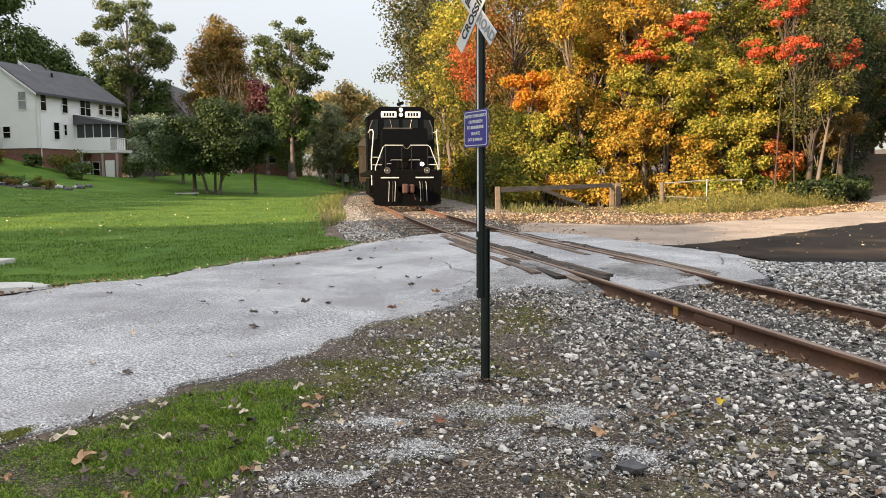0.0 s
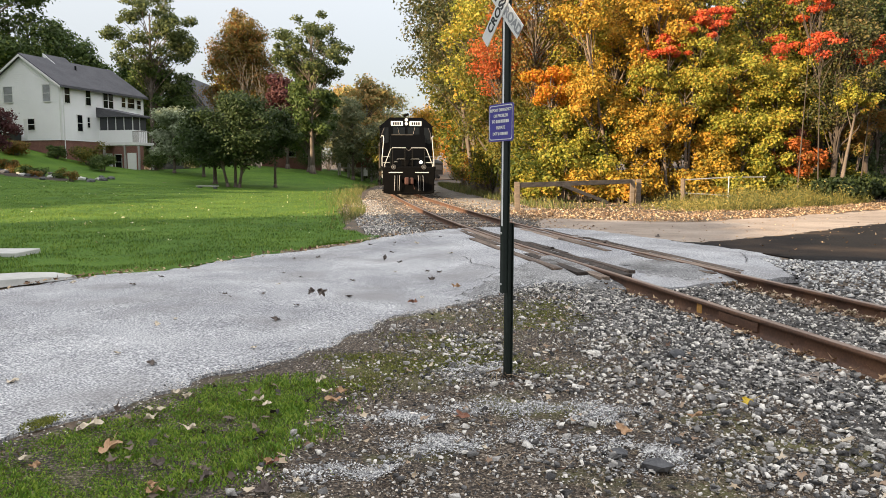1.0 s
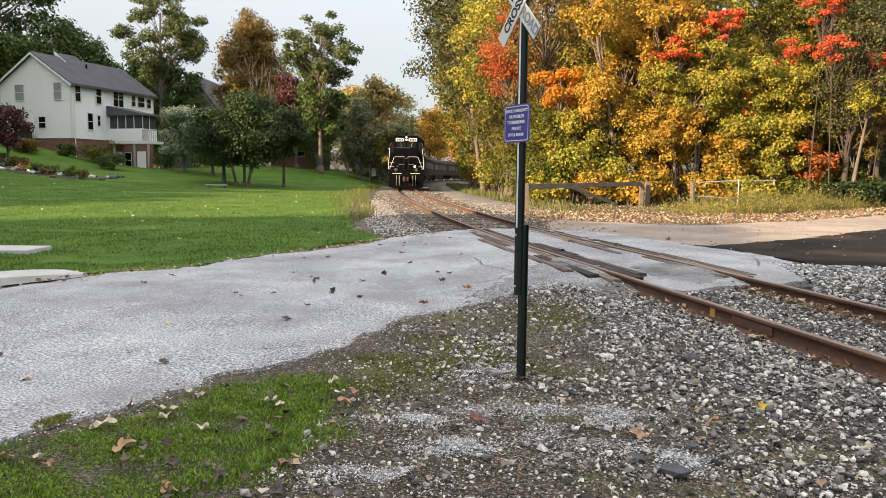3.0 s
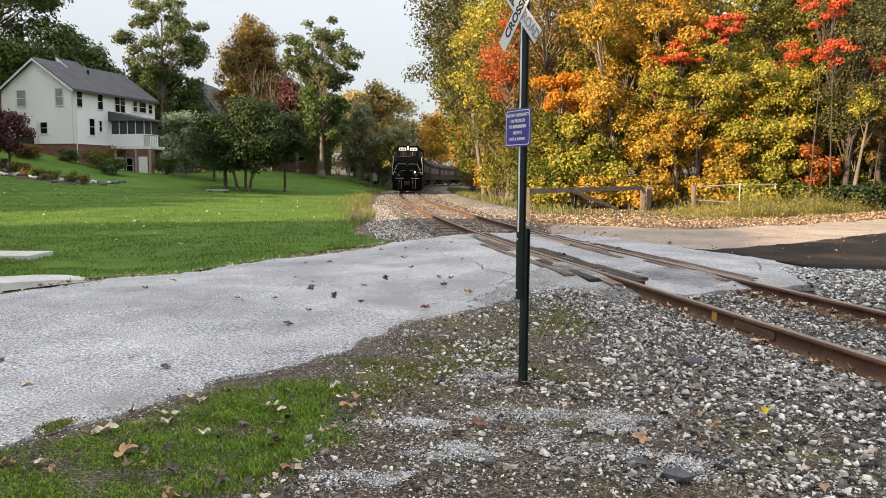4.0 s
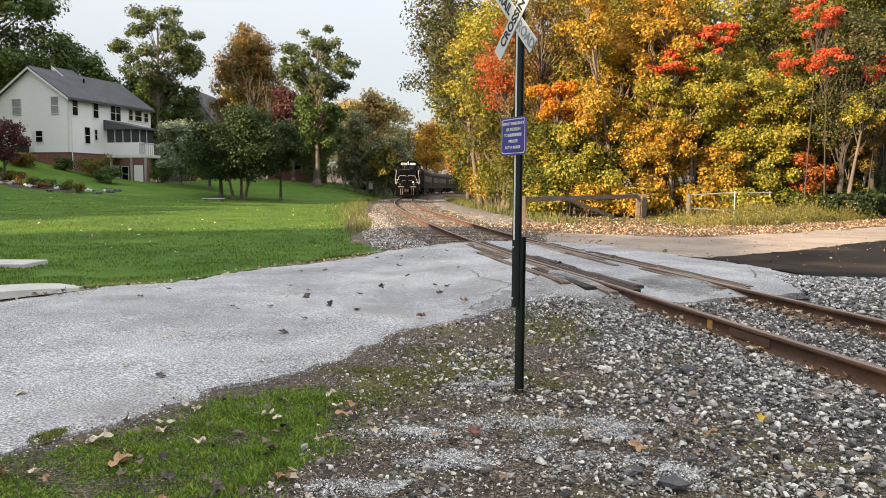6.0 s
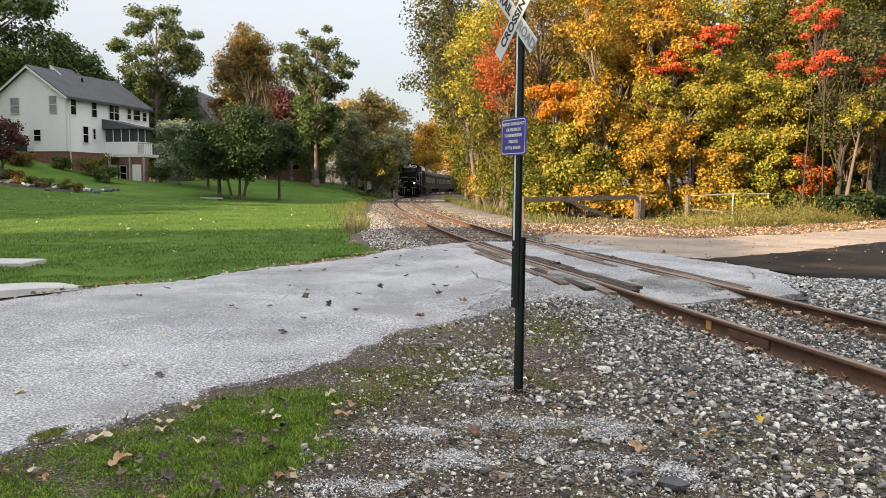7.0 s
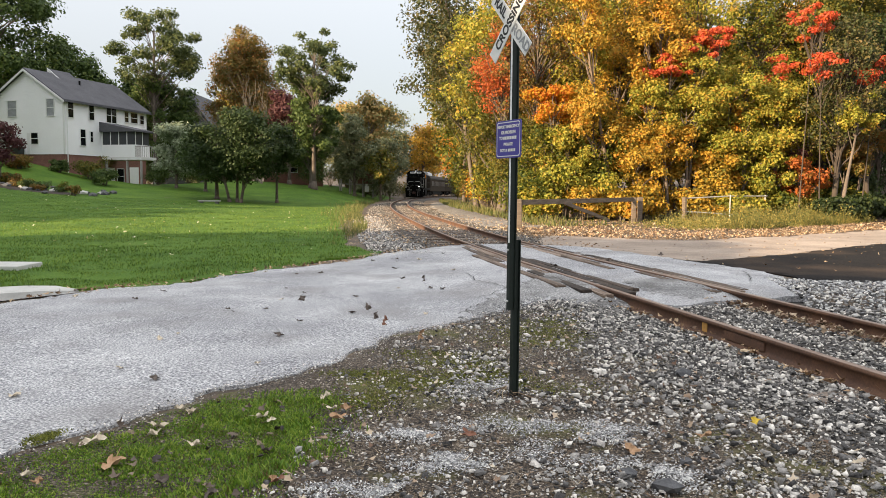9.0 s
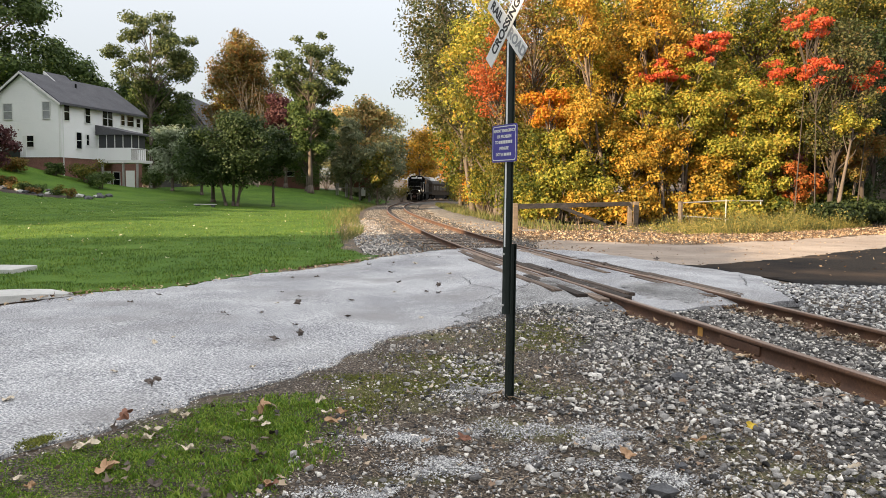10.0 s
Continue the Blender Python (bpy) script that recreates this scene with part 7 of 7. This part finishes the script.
# ---- trees and shrubs of the gardens ----
GARDEN = "trees of the gardens"
make_tree("tree", (-62, 104), 36, 11, 4, L_dark, "huge dark green tree behind the white house", 1, 30000, 0.46, 0.6, group=GARDEN, clumps=110, puff=(0.12, 0.24))
make_tree("tree", (-55, 112), 25.0, 8.0, 4, L_dark, "broad dark green tree behind the white house", 2, 20000, 0.46, 0.5, group=GARDEN, clumps=80, puff=(0.13, 0.26))
make_tree("tree", (-47.5, 116), 18.5, 5.0, 3, L_dark, "dark green tree behind the house roof", 3, 9000, 0.5, 0.4, group=GARDEN)
make_tree("tree", (-36.5, 97), 25.0, 6.2, 9.5, L_garden, "tall loose-crowned green tree beside the white house", 4, 15000, 0.29, 0.36, clumps=62, puff=(0.09, 0.2), taper=0.0, group=GARDEN)
make_tree("tree", (-36.9, 100), 16.2, 5.8, 2, L_dark, "round dark green tree beside the white house", 5, 20000, 0.32, 0.4, clumps=70, puff=(0.14, 0.26), group=GARDEN)
make_tree("tree", (-27.4, 106), 24.4, 5.8, 3, L_rust, "tall oval russet tree turning brown", 6, 32000, 0.28, 0.42, clumps=220, puff=(0.14, 0.26), taper=0.5, group=GARDEN)
make_tree("tree", (-14.8, 90), 21.2, 5.6, 9.5, L_garden, "tall open-crowned green tree with ragged top", 17, 11500, 0.28, 0.3, clumps=62, puff=(0.09, 0.19), taper=0.0, group=GARDEN)
make_tree("tree", (-15.4, 92), 14.5, 4.2, 1.5, L_dark, "broad dark tree below the ragged one", 8, 14000, 0.3, 0.36, clumps=80, puff=(0.13, 0.26), group=GARDEN)
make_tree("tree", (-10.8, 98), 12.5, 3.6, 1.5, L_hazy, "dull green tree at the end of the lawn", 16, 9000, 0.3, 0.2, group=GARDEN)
make_tree("tree", (-19.6, 99), 14, 3.4, 3, L_plum, "dark plum-coloured tree among the green", 9, 8500, 0.32, 0.25, group=GARDEN)
for i, (x, y, h, r, ln) in enumerate(((-17.2, 61.8, 7.4, 2.9, -1.5), (-16.7, 62.2, 9.2, 3.4, 0.1), (-16.3, 61.8, 7.8, 2.9, 1.4))):
    make_tree("tree", (x, y), h, r, 1.5, L_clump, "dark stem of a dense green clump on the lawn", 10 + 40 * i, 8500, 0.19, 0.13, lean=(ln, 0), group=GARDEN)
make_tree("tree", (-19.8, 67), 6.6, 3.2, 1.2, L_clump, "dense dark green tree on the lawn", 11, 9000, 0.24, 0.2, group=GARDEN)
make_tree("tree", (-14.4, 67), 7.6, 2.2, 2.4, L_clump, "slim dark green tree on the lawn", 12, 7500, 0.24, 0.14, group=GARDEN)
make_tree("tree", (-26.6, 76), 7.4, 2.9, 0.8, L_silver, "silvery green tree beside the porch", 13, 9000, 0.24, 0.16, group=GARDEN)
make_tree("tree", (-23.0, 74), 6.6, 2.6, 1.0, L_dark, "dark green tree beside the silvery one", 14, 7000, 0.24, 0.16, group=GARDEN)
make_tree("tree", (-36.6, 62.5), 5.6, 2.0, 1.4, L_plum, "small plum-leaved tree before the house", 15, 5000, 0.2, 0.12, group=GARDEN)
# far trees in L_hazy have the haze in their leaf colour
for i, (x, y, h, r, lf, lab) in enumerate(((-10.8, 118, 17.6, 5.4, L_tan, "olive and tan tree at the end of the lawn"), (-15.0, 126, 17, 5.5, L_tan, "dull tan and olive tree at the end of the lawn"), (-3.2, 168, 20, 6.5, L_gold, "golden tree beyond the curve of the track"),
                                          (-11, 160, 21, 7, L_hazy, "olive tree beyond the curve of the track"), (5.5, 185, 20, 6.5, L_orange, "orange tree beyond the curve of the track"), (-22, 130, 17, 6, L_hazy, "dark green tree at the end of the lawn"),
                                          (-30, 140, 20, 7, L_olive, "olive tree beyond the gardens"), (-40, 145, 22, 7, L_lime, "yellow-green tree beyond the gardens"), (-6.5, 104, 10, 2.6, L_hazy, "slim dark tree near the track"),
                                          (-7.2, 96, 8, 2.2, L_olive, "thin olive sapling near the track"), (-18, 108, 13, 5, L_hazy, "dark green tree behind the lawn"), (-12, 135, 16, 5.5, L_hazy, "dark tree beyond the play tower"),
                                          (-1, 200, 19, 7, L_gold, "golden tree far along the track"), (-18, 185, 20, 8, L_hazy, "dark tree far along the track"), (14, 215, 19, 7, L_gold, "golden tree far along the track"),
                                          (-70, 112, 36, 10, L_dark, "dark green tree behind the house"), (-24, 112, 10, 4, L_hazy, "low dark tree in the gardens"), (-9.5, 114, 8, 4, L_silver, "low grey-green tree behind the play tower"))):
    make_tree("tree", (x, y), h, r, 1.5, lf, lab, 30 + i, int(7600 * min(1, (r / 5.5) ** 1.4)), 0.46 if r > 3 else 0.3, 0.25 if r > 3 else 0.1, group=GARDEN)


def bare_tree(at, z0, height, label, seed, stems=5, spread=0.3, lean=(0, 0)):
    """A leafless tree: forking stems thinning to twigs."""
    rng = random.Random(seed)
    tree = thing("bare_tree", (at[0], at[1], z0), label, "tree", GARDEN)
    bm = bmesh.new()

    def fork(p, d, length, r, depth):
        q = p + d * length * 0.5 + Vector((rng.gauss(0, 0.03), rng.gauss(0, 0.03), 0.02)) * length
        e = p + d * length
        tube(bm, [p, q, e], r, 5, r * 0.6, caps=False)
        if depth:
            for k in range(3 if depth > 1 else 4):
                n = (d + Vector((rng.gauss(0, spread), rng.gauss(0, spread), rng.gauss(0.1, 0.15)))).normalized()
                fork(p + d * length * rng.uniform(0.55, 1.0), n, length * rng.uniform(0.5, 0.75), r * 0.55, depth - 1)
    for k in range(stems):
        d = Vector((lean[0] + rng.gauss(0, spread), lean[1] + rng.gauss(0, spread), 1)).normalized()
        fork(Vector((0, 0, 0)), d, height * rng.uniform(0.38, 0.5), 0.005 * height, 3)
    part("stems", bm, M_twig, tree, "pale leafless stems and twigs")


M_twig = plain("grey_twig_bark", (0.2, 0.165, 0.135), rough=0.9, vary=0.3)
bare_tree((-21.6, 92), 2.0, 15.0, "leafless pale tree standing before the russet one", 3, 3, 0.27, (-0.05, 0))


def bush(at, r, h, leaf, label, seed, n=1600, size=0.14):
    rng = np.random.default_rng(seed)
    B = thing("shrub", (*at, float(ground_z(*at))), label, "shrub", "shrubs")
    bm = bmesh.new()
    cs = []
    for k in range(14):
        a = k * 2.4
        c = (r * 0.7 * rng.uniform(0.2, 1) * math.cos(a), r * 0.7 * rng.uniform(0.2, 1) * math.sin(a), h * rng.uniform(0.3, 0.85))
        cs.append(c)
        tube(bm, [(0.1 * math.cos(a), 0.1 * math.sin(a), -0.1), (c[0] * 0.5, c[1] * 0.5, c[2] * 0.6), c], 0.03, 4, 0.008, caps=False)
    part("woody_base", bm, M_bark, B)
    cs = np.array(cs)
    pick = rng.integers(0, len(cs), n)
    d = unit(rng.normal(size=(n, 3)))
    pts = cs[pick] + d * rng.uniform(0, 1, (n, 1)) ** 0.5 * [r * 0.42, r * 0.42, h * 0.26]
    pts[:, 2] = np.maximum(pts[:, 2], 0.05)
    ob = leaf_cloud("foliage", rng, pts, unit(d + rng.normal(size=(n, 3)) * 0.6 + [0, 0, 0.4]), size, leaf)
    ob.parent = B


for i, (x, y, r, h, lf, lab) in enumerate(((-34.2, 73.5, 1.9, 2.2, L_olive, "rounded olive shrub by the brick basement"), (-31.2, 70, 1.5, 1.5, L_dark, "low dark shrub on the bank"), (-38.6, 69, 1.5, 1.3, L_rust, "brown shrub in the flower bed"),
                                          (-41, 70, 1.3, 1.2, L_dark, "dark shrub in the flower bed"), (-37.0, 73.0, 1.0, 1.2, L_dark, "dark shrub against the brick wall"), (-29.5, 79, 1.5, 2.0, L_dark, "dark shrub by the porch posts"),
                                          (-28, 84, 2.0, 2.6, L_dark, "dark shrub by the porch"), (-35.2, 62, 0.9, 0.9, L_rust, "brown shrub by the lawn"), (-33.0, 60, 0.9, 0.7, L_dark, "low green shrub by the lawn"),
                                          (-24, 100, 3, 3, L_dark, "dark hedge shrub behind the lawn"), (-17, 102, 3.4, 3, L_dark, "dark hedge shrub behind the lawn"), (-5.5, 132, 3, 3, L_olive, "olive shrub beyond the lawn"), (-24.5, 124, 3, 5, L_hazy, "shrub greyed with painted haze behind the brick house"), (-21.0, 124, 3, 5, L_hazy, "shrub greyed with painted haze behind the brick house"), (-17.6, 123, 3, 5, L_hazy, "shrub greyed with painted haze behind the brick house"), (-14.4, 122, 3, 5, L_hazy, "shrub greyed with painted haze beyond the lawn"))):
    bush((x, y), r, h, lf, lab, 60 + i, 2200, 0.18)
# hedge row in the leaf colour that is paled for haze
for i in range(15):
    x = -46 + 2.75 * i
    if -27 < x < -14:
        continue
    bush((x, 106 + 6 * math.sin(i * 1.7)), 2.6, 3.0 + 1.2 * math.sin(i * 2.3), L_hazy, "hedge shrub greyed with painted haze, closing off the lawn", 180 + i, 1300, 0.34)
for i in range(12):
    y = 47 + 7 * i
    bush((float(track_x(y)) + 8.3 + (i % 3), y), 2.4, 3.0 + (i % 4) * 0.5, (L_green, L_olive, L_dark)[i % 3], ("green undergrowth along the track", "olive undergrowth along the track", "dark undergrowth along the track")[i % 3], 210 + i, 1700, 0.26)
for i in range(14):
    u_ = i / 13
    bush((-41 + 13 * u_ + 0.6 * math.sin(i * 3.1), 64.5 - 7 * u_ + 0.8 * math.cos(i * 2.2)), 0.7, 0.5 + 0.4 * math.sin(i * 1.3) ** 2, (L_dark, L_rust, L_green)[i % 3], ("small dark plant in the flower bed", "small brown plant in the flower bed", "small green plant in the flower bed")[i % 3], 240 + i, 500, 0.13)
# L_deep entries: shrubs with the shade at the lane painted into the leaves
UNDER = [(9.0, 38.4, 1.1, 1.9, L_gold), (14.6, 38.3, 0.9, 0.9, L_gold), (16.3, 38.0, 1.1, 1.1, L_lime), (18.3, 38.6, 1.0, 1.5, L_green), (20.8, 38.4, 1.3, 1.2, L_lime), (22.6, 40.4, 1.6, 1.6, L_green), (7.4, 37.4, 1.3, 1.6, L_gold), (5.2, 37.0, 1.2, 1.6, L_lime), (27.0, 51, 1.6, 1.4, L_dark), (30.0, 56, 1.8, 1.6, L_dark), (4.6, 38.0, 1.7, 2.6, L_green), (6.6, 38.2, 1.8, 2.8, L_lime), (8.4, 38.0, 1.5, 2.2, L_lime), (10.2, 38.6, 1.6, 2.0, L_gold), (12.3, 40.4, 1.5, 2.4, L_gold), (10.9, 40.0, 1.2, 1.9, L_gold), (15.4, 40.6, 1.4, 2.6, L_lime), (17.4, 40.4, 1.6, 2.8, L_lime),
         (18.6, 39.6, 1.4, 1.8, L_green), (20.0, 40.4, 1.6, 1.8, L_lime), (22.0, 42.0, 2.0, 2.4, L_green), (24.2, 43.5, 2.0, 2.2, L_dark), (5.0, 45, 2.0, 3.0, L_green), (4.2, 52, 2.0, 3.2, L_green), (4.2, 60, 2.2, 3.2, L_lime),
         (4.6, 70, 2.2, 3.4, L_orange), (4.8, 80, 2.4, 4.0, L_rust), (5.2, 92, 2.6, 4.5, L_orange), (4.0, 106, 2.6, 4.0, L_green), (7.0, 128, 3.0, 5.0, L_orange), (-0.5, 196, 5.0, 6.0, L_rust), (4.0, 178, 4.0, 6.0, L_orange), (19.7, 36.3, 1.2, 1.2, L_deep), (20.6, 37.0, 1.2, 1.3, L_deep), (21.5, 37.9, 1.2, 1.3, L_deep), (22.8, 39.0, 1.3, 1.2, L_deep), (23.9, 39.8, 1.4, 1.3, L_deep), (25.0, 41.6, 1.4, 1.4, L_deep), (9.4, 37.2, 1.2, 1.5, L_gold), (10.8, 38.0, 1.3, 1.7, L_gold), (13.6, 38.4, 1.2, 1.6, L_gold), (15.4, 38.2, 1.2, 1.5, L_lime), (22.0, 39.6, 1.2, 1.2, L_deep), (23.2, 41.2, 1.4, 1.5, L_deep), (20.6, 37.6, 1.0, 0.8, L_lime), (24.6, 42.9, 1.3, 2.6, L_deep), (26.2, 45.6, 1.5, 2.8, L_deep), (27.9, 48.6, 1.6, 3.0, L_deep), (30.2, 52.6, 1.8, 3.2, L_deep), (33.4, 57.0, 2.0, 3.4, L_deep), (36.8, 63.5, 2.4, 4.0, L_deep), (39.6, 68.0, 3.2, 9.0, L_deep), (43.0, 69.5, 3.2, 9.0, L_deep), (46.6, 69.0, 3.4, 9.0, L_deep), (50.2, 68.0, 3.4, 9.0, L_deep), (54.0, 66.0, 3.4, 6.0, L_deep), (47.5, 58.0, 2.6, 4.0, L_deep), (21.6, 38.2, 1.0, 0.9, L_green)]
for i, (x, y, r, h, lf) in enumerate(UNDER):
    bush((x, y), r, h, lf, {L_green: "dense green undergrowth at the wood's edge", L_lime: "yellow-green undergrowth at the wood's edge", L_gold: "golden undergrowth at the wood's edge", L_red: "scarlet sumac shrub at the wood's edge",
                            L_orange: "orange shrub at the wood's edge", L_rust: "russet shrub at the wood's edge", L_dark: "dark green undergrowth in shade", L_deep: "undergrowth along the lane, leaves darkened for shade"}[lf], 90 + i, 2000, 0.19)

# unseen tall trees added beside and behind the viewpoint to shade road, lawn and house
for i, (x, y, h, r) in enumerate(((-27, 4, 13.5, 4.5), (-28, -3.5, 14.5, 5), (-27, -11, 15, 5), (-28, -18.5, 15, 5), (-26, -26, 15, 5), (-25, -34, 15, 5), (-33, 0, 14, 5), (-34, -8, 15, 5.5), (-33, -16, 15, 5.5), (-33, -24, 15, 5.5),
                                  (-46, 14, 13, 5), (-46, 21, 14, 5), (-47, 29, 15, 5), (-46, 37, 15, 5), (-48, 45, 20, 5.5), (-52, 53, 20, 5.5), (-53, 61, 18, 5), (-56, 66, 23, 7), (-60, 76, 24, 7), (-50, 58, 15, 5), (-57, 71, 25, 7), (-40, -2, 15, 6), (-27, -7.4, 15, 4.5), (-34, -12, 15, 5), (-37, -20, 19, 5.5), (-36, -28, 19, 5.5), (-33, -33, 18, 5.5))):
    make_tree("tree", (x, y), h, r, 0.3, L_dark, "unseen broad tree added beside the view to cast shade", 700 + i, 3200, 1.45, 0.25, group=GARDEN)

LOCO_FRONT = s_of_y(31.0)


def train_rows(behind, wheelbase):
    """Rows for a vehicle whose middle runs that far behind the locomotive's front."""
    rows = []
    for k in range(21):
        t = k * 0.5
        s = LOCO_FRONT + 9.95 * t + behind
        a, _ = on_track(s - wheelbase / 2)
        b, _ = on_track(s + wheelbase / 2)
        d = b - a
        rows.append((t, pose((a[0] + b[0]) / 2, (a[1] + b[1]) / 2, RAIL_TOP, 0, 0, math.degrees(math.atan2(-d[0], d[1])))))
    return rows


def motions():
    walk(loco, train_rows(9.2, 10.4))
    for car, k in ((coach_a, 0), (coach_b, 1), (coach_c, 2), (coach_d, 3)):
        walk(car, train_rows(18.9 + 12.6 + 25.8 * k, 17.8))

    # wind-blown leaves: (seconds, x, y, height over the road), each rolling as it goes
    runs = (((0, -1.15, 8.0, 0.09), (0.6, -1.4, 7.6, 0.16), (1.2, -1.2, 8.6, 0.04), (2.5, -1.55, 9.6, 0.12), (3.3, -1.7, 9.3, 0.02), (10, -1.7, 9.3, 0.02)),
            ((0, -0.75, 10.6, 0.22), (0.7, -0.9, 10.4, 0.1), (1.2, -0.6, 10.6, 0.2), (1.9, -0.8, 10.1, 0.03), (8.2, -0.8, 10.1, 0.03), (9.0, -0.15, 10.2, 0.12), (10, 0.1, 10.6, 0.03)),
            ((0, 0.0, 9.4, 0.02), (8.3, 0.0, 9.4, 0.02), (8.7, -0.3, 8.4, 0.1), (9.0, -0.62, 7.55, 0.12), (9.5, -1.5, 6.4, 0.1), (10, -1.95, 5.15, 0.07)),
            ((0, 0.3, 8.9, 0.02), (8.4, 0.3, 8.9, 0.02), (9.0, -0.14, 6.8, 0.06), (9.5, -0.8, 5.6, 0.1), (10, -1.05, 4.55, 0.08)),
            ((0, -1.65, 7.75, 0.03), (0.5, -1.5, 8.2, 0.09), (1.5, -1.3, 8.7, 0.02), (8.4, -1.3, 8.7, 0.02), (9.0, -0.75, 8.15, 0.12), (10, -1.3, 7.3, 0.02)),
            ((0, -0.2, 7.9, 0.02), (8.5, -0.2, 7.9, 0.02), (9.0, -0.52, 7.5, 0.07), (9.5, -1.2, 5.8, 0.05), (10, -1.85, 4.4, 0.05)))
    for leaf, run in zip(BLOWN, runs):
        rows, turn = [], 0.0
        for (t0, *a), (t1, *b) in zip(run[:-1], run[1:]):
            way = math.dist(a[:2], b[:2])
            n = max(1, int((t1 - t0) / 0.2)) if way > 0.05 else 1
            for k in range(n):
                u = k / n
                x, y, h = (a[i] + (b[i] - a[i]) * u for i in range(3))
                rows.append((t0 + (t1 - t0) * u, pose(x, y, float(ground_z(x, y)) + 0.03 + h, turn, 0.6 * turn, 40 + turn * 0.5)))
                turn += min(60.0, 260 * way / n)
        x, y, h = run[-1][1:]
        rows.append((10, pose(x, y, float(ground_z(x, y)) + 0.03 + h, turn, 0.6 * turn, 40 + turn * 0.5)))
        walk(leaf, rows)


motions()
